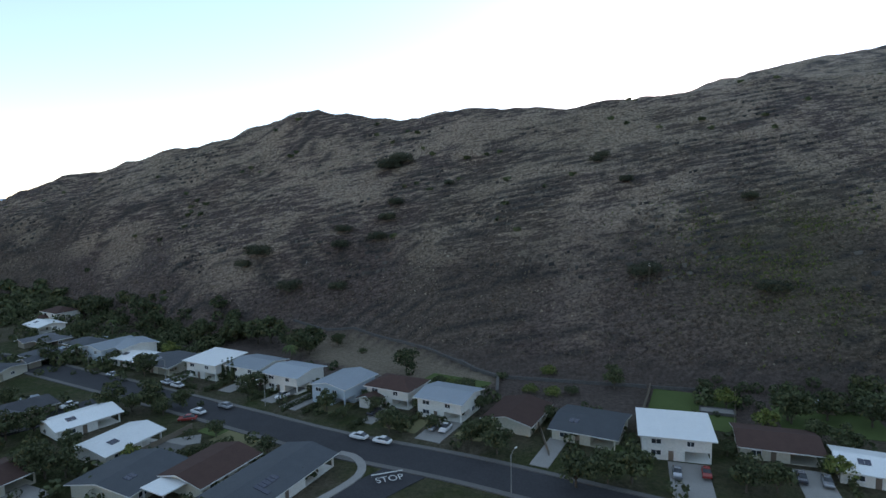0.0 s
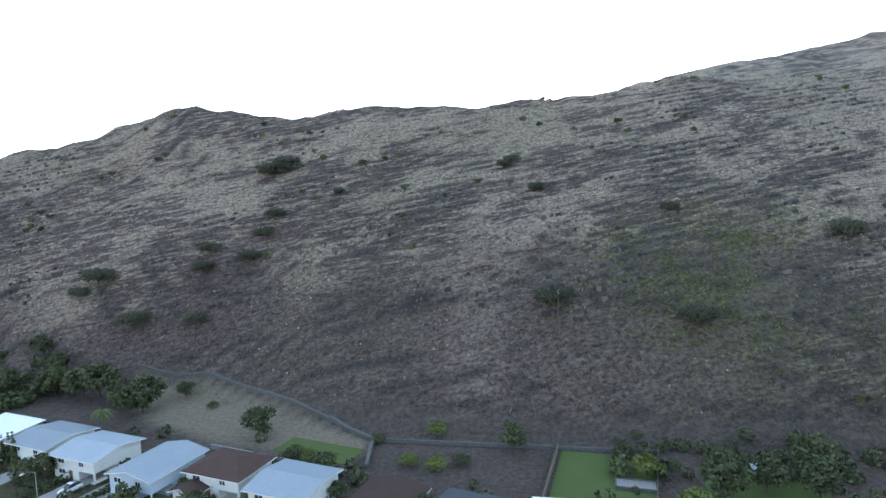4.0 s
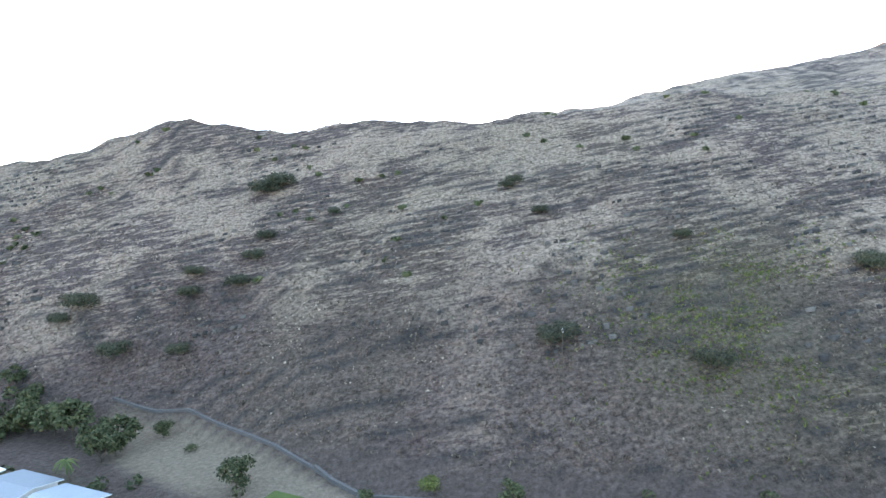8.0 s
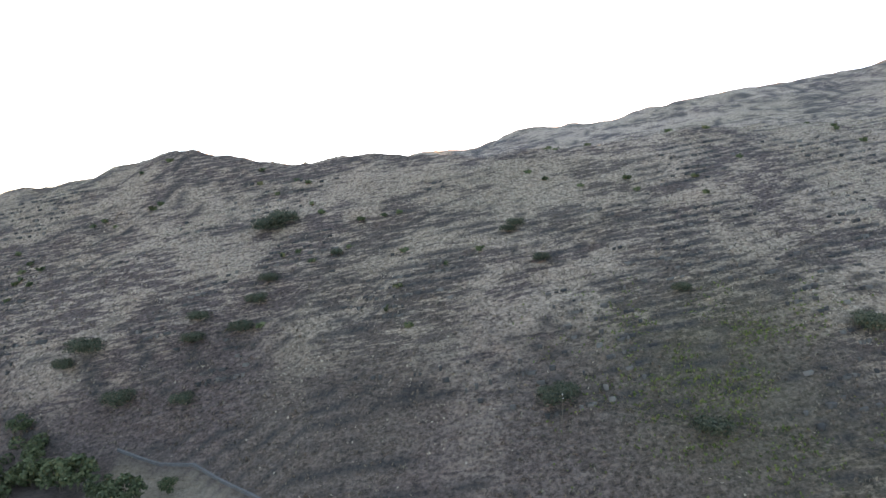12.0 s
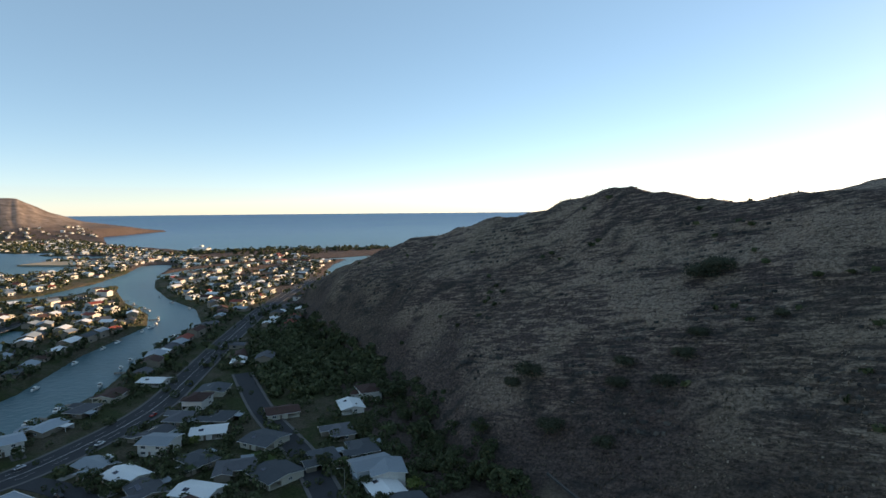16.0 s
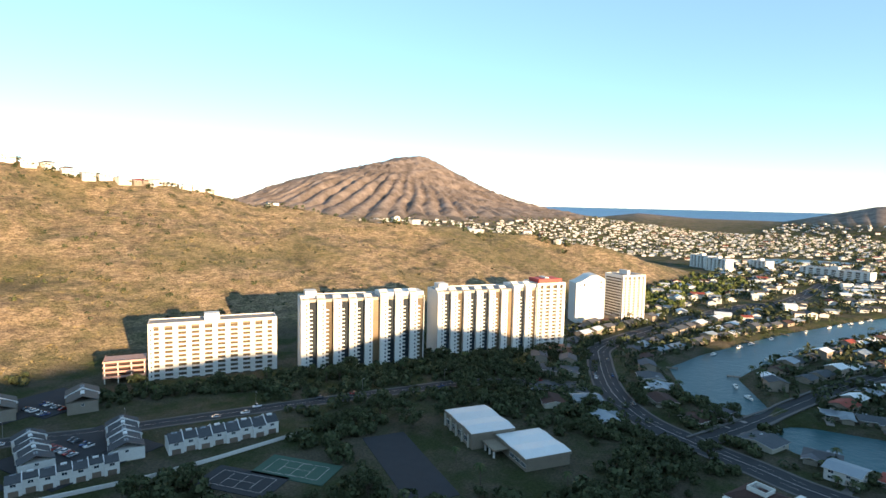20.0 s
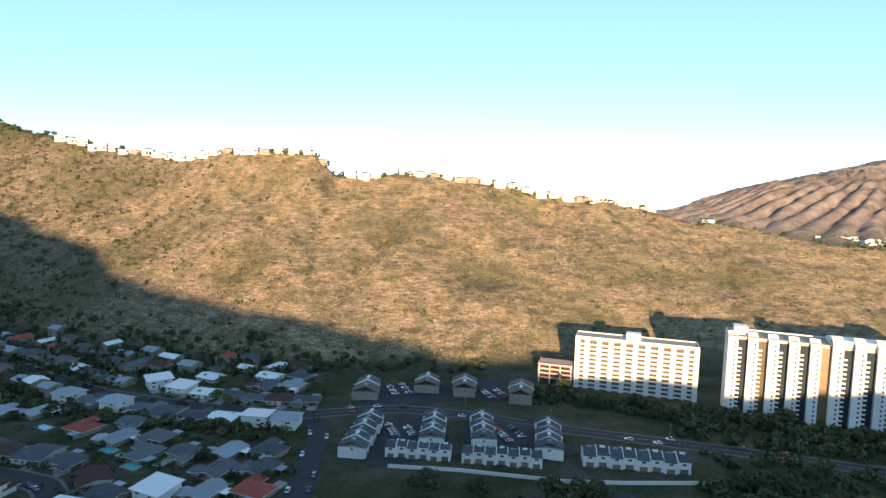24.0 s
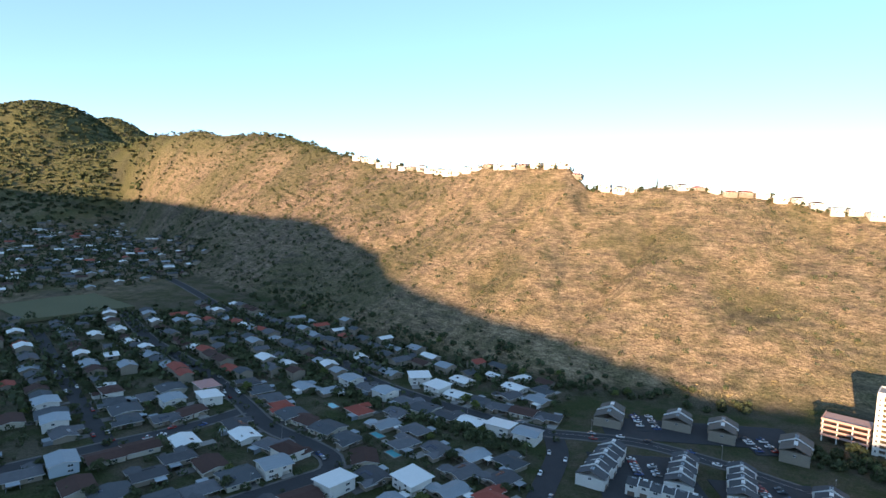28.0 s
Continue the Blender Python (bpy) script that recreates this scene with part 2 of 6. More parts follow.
def vnoise(x, y, size, seed=0):
    """Smooth noise from 0 to 1 with features of that size in metres."""
    u, v = np.asarray(x) / size + seed * 17.3, np.asarray(y) / size + seed * 31.7
    i, j = np.floor(u).astype(int), np.floor(v).astype(int)
    a, b = u - i, v - j
    a, b = a * a * (3 - 2 * a), b * b * (3 - 2 * b)
    g = lambda p, q: LATTICE[p % 256, q % 256]
    return (g(i, j) * (1 - a) + g(i + 1, j) * a) * (1 - b) + (g(i, j + 1) * (1 - a) + g(i + 1, j + 1) * a) * b


def across(x, d, tracks):
    """Height over a ridge: tracks are (stations of x, distance across, height) from foot to the far side."""
    ds = [np.interp(x, t[0], t[1]) for t in tracks]
    zs = [np.interp(x, t[0], t[2]) for t in tracks]
    z = np.where(d < ds[0], zs[0], zs[-1])
    for a in range(len(ds) - 1):
        w = np.clip((d - ds[a]) / np.maximum(ds[a + 1] - ds[a], 1), 0, 1)
        z = np.where((d >= ds[a]) & (d < ds[a + 1]), zs[a] + w * (zs[a + 1] - zs[a]), z)
    return z


WEST = [
    ((-560, -480, -400, -303, -235, -160, -103, -57, -40, 0, 70, 150, 300, 700, 1300), (330, 275, 240, 212, 192, 158, 150, 126, 122, 114, 110, 106, 98, 80, 40), (0,) * 15),
    ((-560, -480, -400, -303, -200, -103, -50, 10, 63, 150, 300, 700, 1300), (332, 288, 276, 264, 244, 222, 211, 198, 184, 178, 172, 160, 140), (0, 22, 44, 50, 54, 56, 53, 55, 52, 52, 52, 56, 60)),
    ((-560, -520, -465, -426, -362, -340, -290, -262, -205, -155, -125, -101, -60, 0, 40, 100, 200, 700, 1300), (334, 310, 298, 301, 316, 326, 333, 328, 325, 304, 300, 295, 291, 289, 292, 300, 320, 400, 430), (0, 16, 39, 52, 75, 76, 95, 93, 104, 110, 106, 98, 103, 104, 106, 112, 118, 150, 190)),
    ((-560, -400, -290, -155, 0, 60, 160, 700, 1300), (380, 350, 370, 390, 400, 410, 430, 500, 520), (0, 62, 78, 92, 99, 110, 128, 190, 230)),
    ((-560, -400, -200, -78, -13, 59, 157, 244, 375, 450, 540, 700, 900, 1300), (440, 470, 500, 520, 640, 697, 740, 709, 706, 660, 650, 640, 630, 620), (0, 30, 80, 120, 136, 164, 174, 196, 216, 220, 252, 294, 298, 330)),
    ((-560, -300, 0, 1300), (700, 1000, 1500, 1500), (0, 0, 0, 60)),
]
EAST = [
    ((-1000, -800, -600, -300, -146, -64, 23, 113, 202, 351, 450, 591, 800, 1166, 1700), (270, 283, 335, 382, 392, 374, 380, 412, 446, 538, 570, 651, 800, 1060, 1300), (0, 0, 0, 0, 0, 0, 0, 0, 0, 0, 2, 6, 14, 24, 40)),
    ((-1000, -850, -783, -745, -640, -485, -373, -291, -258, -201, -137, -62, 0, 37, 64, 100, 136, 247, 409, 611, 771, 852, 1000, 1300, 1700), (310, 330, 380, 459, 534, 625, 663, 680, 681, 689, 694, 694, 690, 689, 692, 700, 711, 774, 849, 928, 972, 969, 1000, 1150, 1400), (0, 24, 46, 60, 72, 86, 106, 123, 123, 126, 146, 147, 140, 137, 166, 163, 167, 162, 180, 230, 228, 236, 223, 190, 160)),
    ((-1000, -700, -300, 200, 800, 1700), (420, 760, 1000, 1100, 1400, 1900), (0, 10, 30, 60, 90, 100)),
    ((-1000, -300, 400, 1700), (800, 1300, 1600, 2400), (3, 8, 30, 60)),
]
CONE = (-2009.0, -1926.0)
COAST = [(-4900, 1500), (-3467, 1116), (-3236, 1076), (-2728, 647), (-1946, 477), (-1733, 543), (-1431, 565), (-1431, 726), (-1245, 958), (-940, 1295), (-646, 1706), (-300, 4900)]
# canals of the marina: lines and half widths
CANALS = [
    ([(-352, -81), (-402, -110), (-443, -106), (-500, -94), (-570, -76), (-678, -40), (-757, -6), (-786, 60), (-826, 145), (-895, 207)], 22),
    ([(-321, -30), (-329, 1), (-340, 29), (-374, 64), (-448, 111), (-530, 180), (-602, 203), (-703, 209), (-815, 230), (-917, 263), (-1006, 382), (-1060, 523), (-1018, 685), (-1015, 787)], 24),
    ([(-470, 8), (-530, 40), (-592, 62)], 19),
    ([(-319, -30), (-334, -20)], 10),
    ([(-896, 223), (-1019, 301), (-1142, 359)], 30),
    ([(-720, 490), (-822, 558), (-905, 627), (-1014, 746)], 28),
    ([(-880, 415), (-927, 460), (-958, 515)], 9),
    ([(-1230, 165), (-1420, 150), (-1600, 185), (-1790, 140)], 82),
    ([(-1590, 230), (-1480, 330)], 45),
    ([(-1310, -283), (-1412, -224), (-1434, -154)], 45),
    ([(-1583, 156), (-1726, 244)], 50),
]


def line_dist(x, y, pts):
    best = np.full(np.shape(x), 1e9)
    for (ax, ay), (bx, by) in zip(pts, pts[1:]):
        dx, dy = bx - ax, by - ay
        t = np.clip(((x - ax) * dx + (y - ay) * dy) / (dx * dx + dy * dy), 0, 1)
        best = np.minimum(best, np.hypot(x - ax - t * dx, y - ay - t * dy))
    return best


def water_depth(x, y):
    """Metres inside the water (positive) or from it on land (negative)."""
    wet = np.full(np.shape(x), -1e9)
    for pts, half in CANALS:
        wet = np.maximum(wet, half - line_dist(x, y, pts))
    cx, cy = np.array(COAST).T
    # the sea lies beyond the coast line, on its far side from the valley
    side = np.interp(x, cx, cy)
    sea = np.where(x < -300, y - side, -1e9)
    sea = np.where(x > -1215, -1e9, sea)
    near = line_dist(x, y, COAST)
    return np.maximum(wet, np.sign(sea) * np.minimum(near, 400))


def strata(x, y, z):
    """How grassy the hillside is, in thin broken rows that dip gently, and where dark ledge rock and shadow show under
    a row.
    """
    west = np.asarray(y) > 0
    level = z - 0.17 * x * np.where(west, 1.0, 0.3)
    wavy = level / np.where(west, 2.7, 6.5) + 1.2 * vnoise(x, y, 60, 14) + 0.45 * vnoise(x, y, 15, 15)
    ph = wavy % 1.0
    row = np.clip(1.15 - np.abs(ph - 0.45) / 0.34, 0, 1)
    whole = np.clip((vnoise(x, level * 4.0, 20, 21) * 0.6 + vnoise(x, level * 5.0, 9, 22) * 0.4 - 0.30) * 5, 0, 1)
    patchy = np.clip((vnoise(x, level * 2.2, 46, 25) * 0.55 + vnoise(x, y, 21, 26) * 0.45 - 0.33) * 6, 0.12, 1)
    off = np.abs(((ph - 0.95) + 0.5) % 1.0 - 0.5)
    ledge = np.clip(1.2 - off / 0.17, 0, 1) * np.clip((vnoise(x, level * 3, 26, 16) - 0.33) * 6, 0, 1)
    return row * whole * patchy, ledge, whole * patchy


def land(x, y):
    """Height of the ground, and how much of it is hill and how much is bare rock."""
    x, y = np.asarray(x, float), np.asarray(y, float)
    wob = (vnoise(x, y, 60, 1) - 0.5) * 14
    w = across(x + wob, y + wob * 0.6, WEST)
    e = across(x + wob, -y + wob, EAST)
    hill = np.maximum(w, e)
    rough = (vnoise(x, y, 45, 2) - 0.5) * np.where(y > 0, 4, 8) + (vnoise(x, y, 18, 3) - 0.5) * 3.5 + (vnoise(x, y, 8, 4) - 0.5) * 1.3
    hill = hill + rough * np.clip(hill / 40, 0, 1)
    ledge = strata(x, y, hill)[1]
    hill = hill + (ledge + strata(x, y, hill)[0]) * np.where(y > 0, 0.9, 1.0) * np.clip(hill / 15, 0, 1)
    gully = np.abs(vnoise(x * 1.0 - y * 0.35, y * 0.15, 95, 5) - 0.5) * 2
    crest = np.interp(x, EAST[1][0], EAST[1][2])
    hill = hill - np.where(y < 0, (1 - gully) ** 3 * np.clip(hill / 60, 0, 1) * np.clip((crest - hill) / 45, 0, 1) * 16, 0)
    # the crater with its gullies
    dx, dy = x - CONE[0], y - CONE[1]
    r, a = np.hypot(dx, dy), np.arctan2(dy, dx)
    right = (dx * -0.68 + dy * 0.73) / np.maximum(r, 1)
    zl = np.interp(r, (0, 60, 288, 560, 815, 1300), (322, 318, 262, 200, 100, 0))
    zr = np.interp(r, (0, 50, 102, 355, 590, 900, 1300), (322, 318, 296, 164, 90, 40, 0))
    mixr = np.clip(right * 0.9 + 0.5, 0, 1)
    cone = zl * (1 - mixr) + zr * mixr
    ribs = np.abs(np.sin(a * 37 + 2.2 * vnoise(x, y, 260, 6))) * 0.7 + 0.3 * vnoise(a * 60, r * 0.1, 1.5, 18)
    cone = cone - (1 - ribs) ** 1.8 * 40 * np.clip(r / 260, 0, 1) * np.clip(cone / 120, 0, 1) + ((vnoise(x, y, 60, 8) - 0.5) * 13 + (vnoise(x, y, 26, 19) - 0.5) * 8) * np.clip(cone / 60, 0, 1)
    # the headland: a long ridge that ends in a steep seaward flank
    az = np.degrees(np.arctan2(x, y))
    rr = np.hypot(x, y)
    top = np.interp(az, (-119, -115.2, -112.2, -107.2, -100.2, -94, -89.7, -86.5, -82.4, -80.4, -78, -71.7, -69), (6, 40, 64, 44, 44, 124, 150, 176, 170, 110, 62, 8, 0))
    dist = np.interp(az, (-115, -100, -68), (3500, 3300, 3150))
    off = (rr - dist) / np.where(rr < dist, 620, 500)
    head = top * np.clip(1 - np.abs(off), 0, 1) ** 0.8
    ribs2 = np.abs(np.sin(az * 3.3 + rr * 0.0015 + 2.5 * vnoise(x, y, 240, 9)))
    head = head - (1 - ribs2) ** 2 * (1.0 + 6.0 * vnoise(x, y, 220, 13)) * np.clip(head / 100, 0, 1) * np.clip(np.abs(off) * 4, 0, 1)
    head = np.where((az > -119) & (az < -66), head, 0)
    # green mountains at the head of the valley
    peak = lambda px, py, h, s: h * np.exp(-(((x - px) ** 2 + (y - py) ** 2) / (2 * s * s)))
    far = np.maximum.reduce([peak(1510, -1120, 350, 240), peak(1800, -1660, 365, 330), peak(1750, -800, 300, 300), peak(1300, -1150, 230, 220), peak(2000, 200, 220, 400), peak(2300, -400, 260, 400)])
    far = far * (0.9 + 0.25 * (vnoise(x, y, 160, 11) - 0.5)) * (x > 700)
    flat = 0.9 + (vnoise(x, y, 160, 10) - 0.5) * 0.3 + np.clip(x - 350, 0, 900) * 0.016
    z = np.maximum.reduce([hill, cone, head, far * np.clip((x - 700) / 400, 0, 1)]) + flat
    wet = water_depth(x, y)
    z = np.where(z < 30, np.minimum(z, np.clip(-wet * 0.6, -4.5, 60) - 0.2), z)
    return z, np.clip((np.maximum(hill, far) - 1.5) / 5, 0, 1), np.clip((np.maximum(cone, head) - 25) / 40, 0, 1), far


def on_grid(x, y, data):
    """A value of the ground sheet at a place, between its grid's corners."""
    i = min(max(bisect_x(x), 0), len(gx) - 2)
    j = min(max(bisect_y(y), 0), len(gy) - 2)
    u, v = (x - gx[i]) / (gx[i + 1] - gx[i]), (y - gy[j]) / (gy[j + 1] - gy[j])
    return float((data[i, j] * (1 - u) + data[i + 1, j] * u) * (1 - v) + (data[i, j + 1] * (1 - u) + data[i + 1, j + 1] * u) * v)


def bisect_x(x):
    return int(np.searchsorted(gx, x)) - 1


def bisect_y(y):
    return int(np.searchsorted(gy, y)) - 1


def ground_z(x, y):
    return on_grid(x, y, GZ)


def ground_h(x, y):
    return on_grid(x, y, GH)


def stations(lo, hi, step, far, grow=1.25, limit=60):
    mid = list(np.arange(lo, hi, step))
    out, s, p = [], step, lo
    while p > -far:
        s = min(s * grow, limit)
        p -= s
        out.append(p)
    up, s, p = [], step, mid[-1]
    while p < far:
        s = min(s * grow, limit)
        p += s
        up.append(p)
    return np.array(out[::-1] + mid + up)


gx = stations(-1000, 420, 6.5, 4800, 1.06, 24)
gx = np.concatenate([gx[gx < -2700], np.arange(-2690, -1420, 15), gx[(gx > -1420) & (gx < -430)], np.arange(-430, 250, 4.2), gx[gx > 252]])
gy = stations(-740, 420, 6.5, 4800, 1.06, 24)
gy = np.concatenate([gy[gy < -2500], np.arange(-2490, -1300, 15), gy[(gy > -1300) & (gy < 100)], np.arange(101, 352, 2.6), gy[gy > 354]])
GX, GY = np.meshgrid(gx, gy, indexing="ij")
GZ, GH, GR, GF = land(GX, GY)
nx, ny = GX.shape
quads = np.arange(nx * ny).reshape(nx, ny)
faces = np.stack([quads[:-1, :-1], quads[1:, :-1], quads[1:, 1:], quads[:-1, 1:]], -1).reshape(-1, 4)
ground = mesh_of("ground", np.stack([GX, GY, GZ], -1).reshape(-1, 3), faces, M_GROUND, smooth=True)
me = ground.data
slope_green = np.clip((vnoise(GX, GY, 70, 12) - 0.55) * 2.5, 0, 0.5) * np.where(GY > 0, 0.25, 1.0) + np.clip(GF / 120, 0, 0.85) + np.clip((GZ - 170) / 80, 0, 0.6) * (GY < 0) * (GX > 250)
slope_green = slope_green + 0.38 * np.exp(-(((GX - 62) / 34) ** 2 + ((GY - 160) / 34) ** 2)) + 0.28 * np.exp(-(((GX - 110) / 40) ** 2 + ((GY - 125) / 20) ** 2))
GROW, GL, GB = strata(GX, GY, GZ)
GB = GB * 0.6 + GROW * 0.4
LOT_EDGE = [(-114, 160), (-86, 153), (-66, 141), (-41, 125), (-27, 116)]
GLOT = np.clip((np.interp(GX, *np.array(LOT_EDGE).T, left=0, right=0) - GY) / 2.5, 0, 0.95) * np.clip((GY - np.interp(GX, (-114, -93, -63, -30), (150, 128, 112, 107))) / 3, 0, 1)
GVERGE = np.clip((GY - np.interp(GX, WEST[0][0], WEST[0][1]) + 32) / 8, 0, 0.9)
for name, data in (("sparse", np.clip((GX - 90) / 330, 0, 0.8)), ("band", GB), ("verge", GVERGE), ("east", (GY < 0) * 1.0), ("ledge", np.clip(GL * 1.1, 0, 0.9) * np.where(GY > 0, 1.0, 0.5)), ("lot", GLOT), ("hill", GH), ("rock", GR), ("green", np.clip(slope_green, 0, 0.9)), ("foot", np.clip((44 - GZ) / 26 + (vnoise(GX, GY, 30, 17) - 0.5) * 1.6, 0, 0.85) * (GY > 0))):
    me.attributes.new(name, "FLOAT", "POINT").data.foreach_set("value", np.ascontiguousarray(data.reshape(-1), dtype=np.float32))
tagged(ground, "dry grass hills and dark valley floor round a marina", "ground", kind="structure")

# the sea and the canals: one sheet that meets the sky far out
rings, spokes = [0, 60, 150, 300, 500, 800, 1200, 1700, 2300, 3000, 3400, 3700, 4000, 4250, 4500, 4700, 4850, 4940], 96
wv, wf = [(0, 0, -1.4)], []
for r in rings[1:]:
    rise = max(0.0, (r - 3300) / 1640) ** 1.6 * 82
    wv += [(r * math.cos(k * math.tau / spokes), r * math.sin(k * math.tau / spokes), -1.4 + rise) for k in range(spokes)]
for k in range(spokes):
    wf.append((0, 1 + k, 1 + (k + 1) % spokes))
    for n in range(len(rings) - 2):
        a, b = 1 + n * spokes, 1 + (n + 1) * spokes
        wf.append((a + k, b + k, b + (k + 1) % spokes, a + (k + 1) % spokes))
tagged(mesh_of("water", wv, wf, M_WATER, smooth=True), "blue-green sea and calm marina canals", "water", kind="structure")

# ---- roads ----
M_PAVE = plain("worn_pavement", (0.09, 0.087, 0.083), (0.16, 0.153, 0.146), 0.3, 4.0, 0.9)


def smooth_line(pts, step=6.0):
    """A curve through the points, as an array of x, y with about that spacing."""
    p = np.array([pts[0], *pts, pts[-1]], float)
    out = []
    for i in range(1, len(p) - 2):
        n = max(2, int(np.hypot(*(p[i + 1] - p[i])) / step))
        t = np.linspace(0, 1, n, endpoint=False)[:, None]
        a, b, c, d = p[i - 1], p[i], p[i + 1], p[i + 2]
        out.append(0.5 * (2 * b + (c - a) * t + (2 * a - 5 * b + 4 * c - d) * t**2 + (3 * b - a - 3 * c + d) * t**3))
    return np.vstack([*out, p[-1:]])


def normals(line):
    d = np.gradient(line, axis=0)
    d /= np.maximum(np.hypot(d[:, 0], d[:, 1]), 1e-6)[:, None]
    return np.stack([-d[:, 1], d[:, 0]], 1)


def strip(name, line, lo, hi, lift, material, label, category, thick=0.5):
    """A slab that runs along a line, between two offsets from it."""
    n = normals(line)
    a, b = line + n * lo, line + n * hi
    za, zb = (np.maximum(land(q[:, 0], q[:, 1])[0], 0.3) + lift for q in (a, b))
    k = len(line)
    v = [(*q, z) for q, z in zip(a, za)] + [(*q, z) for q, z in zip(b, zb)] + [(*q, z - thick) for q, z in zip(a, za)] + [(*q, z - thick) for q, z in zip(b, zb)]
    f = []
    for i in range(k - 1):
        f += [(i, k + i, k + i + 1, i + 1)[::-1], (i, i + 1, 2 * k + i + 1, 2 * k + i)[::-1], (k + i, 3 * k + i, 3 * k + i + 1, k + i + 1)[::-1]]
    return tagged(mesh_of(name, v, f, material), label, category, kind="structure")


STREETS = {
    "west": ([(-330, 150), (-260, 128), (-200, 115), (-160, 102), (-123, 89), (-90, 77), (-62, 66.7), (-33, 59.2), (-14, 53), (60, 27), (120, 5)], 9.5),
    "corner": ([(-39, 59), (-48, 46), (-58, 30), (-75, 0), (-95, -30)], 9.0),
    "main": ([(-1000, -118), (-775, -125), (-665, -160), (-490, -182), (-412, -185), (-374, -170), (-321, -138), (-289, -107), (-275, -77), (-267, -49), (-259, -22), (-258, 21), (-272, 52), (-300, 89), (-346, 125), (-430, 186), (-544, 275), (-647, 368), (-760, 480)], 15.0),
    "towers": ([(24, -300), (-20, -306), (-60, -296), (-98, -278), (-170, -249), (-228, -224), (-276, -200), (-318, -150)], 9.0),
    "bridge": ([(-276, -74), (-318, -62), (-384, -46), (-458, -24), (-540, 20), (-640, 92), (-740, 165)], 10.0),
    "cross": ([(-260, 26), (-244, 36), (-223, 43), (-190, 46), (-150, 58), (-135, 88)], 9.0),
    "gate": ([(22, -160), (20, -200), (18, -238), (16, -275), (22, -300)], 11.0),
    "one": ([(22, -300), (83, -315), (153, -345), (231, -401), (380, -484), (550, -586), (709, -660), (860, -760)], 9.5),
    "two": ([(150, -152), (129, -188), (118, -206), (112, -218), (118, -230), (136, -239), (168, -251), (206, -277), (269, -316), (357, -361), (431, -409), (446, -424)], 9.5),
    "four": ([(193, -262), (204, -232), (222, -202), (246, -160), (270, -110)], 8.5),
    "five": ([(222, -200), (300, -246), (420, -318), (470, -346)], 8.5),
    "six": ([(250, -140), (340, -196), (460, -268), (560, -328)], 8.5),
    "seven": ([(300, -90), (400, -150), (520, -222), (620, -282)], 8.5),
}
LINES = {k: smooth_line(p) for k, (p, w) in STREETS.items()}
order = 0
for k, (pts, w) in STREETS.items():
    ln = LINES[k]
    order += 0.012
    strip("road", ln, -w / 2, w / 2, 0.10 + order, M_ASPHALT, "dark worn asphalt residential road", "road")
    if k in ("west", "main", "towers", "one", "two", "four", "bridge"):
        for lo, hi in ((-w / 2 - 1.4, -w / 2 - 0.05), (w / 2 + 0.05, w / 2 + 1.4)):
            strip("pavement", ln, lo, hi, 0.26 if k != "bridge" else 0.9, M_PAVE, "pale concrete pavement with a kerb", "pavement")

strip("pavement", smooth_line([(-58, 61.6), (-54.5, 60.6), (-51.3, 57), (-50.6, 52.5), (-52.6, 47), (-58, 37)], 2.0), -0.9, 0.9, 0.3, M_CONCRETE, "curved concrete pavement round a street corner", "pavement")


def dashes(line, offset, width, lift, gap):
    """Painted dashes or an unbroken line along a road, as one mesh."""
    n = normals(line)
    a, b = line + n * (offset - width / 2), line + n * (offset + width / 2)
    z = np.maximum(land(line[:, 0], line[:, 1])[0], 0.3) + lift
    v, f = [], []
    for i in range(0, len(line) - 1):
        if gap and i % 2:
            continue
        o = len(v)
        v += [(*a[i], z[i]), (*a[i + 1], z[i + 1]), (*b[i + 1], z[i + 1]), (*b[i], z[i])]
        f.append((o, o + 1, o + 2, o + 3))
    return v, f


for k, offs in (("main", ((0.15, 0), (-0.15, 0), (3.6, 1), (-3.6, 1))), ("towers", ((0, 0),)), ("bridge", ((0, 0),))):
    V, F = [], []
    for o, gap in offs:
        v, f = dashes(LINES[k], o, 0.13, 0.36, gap)
        F += [tuple(i + len(V) for i in q) for q in f]
        V += v
    tagged(mesh_of("road_marking", V, F, M_LINE), "white painted lane lines on the road", "road marking", kind="structure")


def text_mesh(body, size, material, m, name, parent=None):
    cu = bpy.data.curves.new(name, "FONT")
    cu.body, cu.size, cu.align_x, cu.align_y = body, size, "CENTER", "CENTER"
    tmp = bpy.data.objects.new(name, cu)
    scene.collection.objects.link(tmp)
    dg = bpy.context.evaluated_depsgraph_get()
    me = bpy.data.meshes.new_from_object(tmp.evaluated_get(dg))
    bpy.data.objects.remove(tmp)
    me.materials.append(material)
    ob = new(name, me)
    ob.parent = parent
    ob.matrix_world = m
    return ob


tagged(text_mesh("STOP", 2.6, M_LINE, Matrix.Translation((-43.7, 51.2, 1.75)) @ pose(0, 0, 0, 0, 0, 28) @ Matrix.Diagonal((0.9, 1.2, 1, 1)), "stop_marking"), "white STOP lettering painted on asphalt", "road marking", kind="structure")
bm = boxes((-3.2, 3.2, 2.3, 2.75, 0, 0.01))
sl = part("stop_line", bm, M_LINE, None)
sl.matrix_world = Matrix.Translation((-43.7, 51.2, 1.75)) @ pose(0, 0, 0, 0, 0, 28)
tagged(sl, "white stop line painted at a street corner", "road marking", kind="structure")

# ---- houses ----
R_WHITE = plain("white_metal_roof", (0.62, 0.64, 0.64), (0.78, 0.79, 0.78), 0.25, 5.0, 0.45, by_object=0.15)
R_PALE = plain("pale_blue_grey_roof", (0.22, 0.27, 0.31), (0.32, 0.38, 0.42), 0.3, 6.0, 0.6, by_object=0.5)
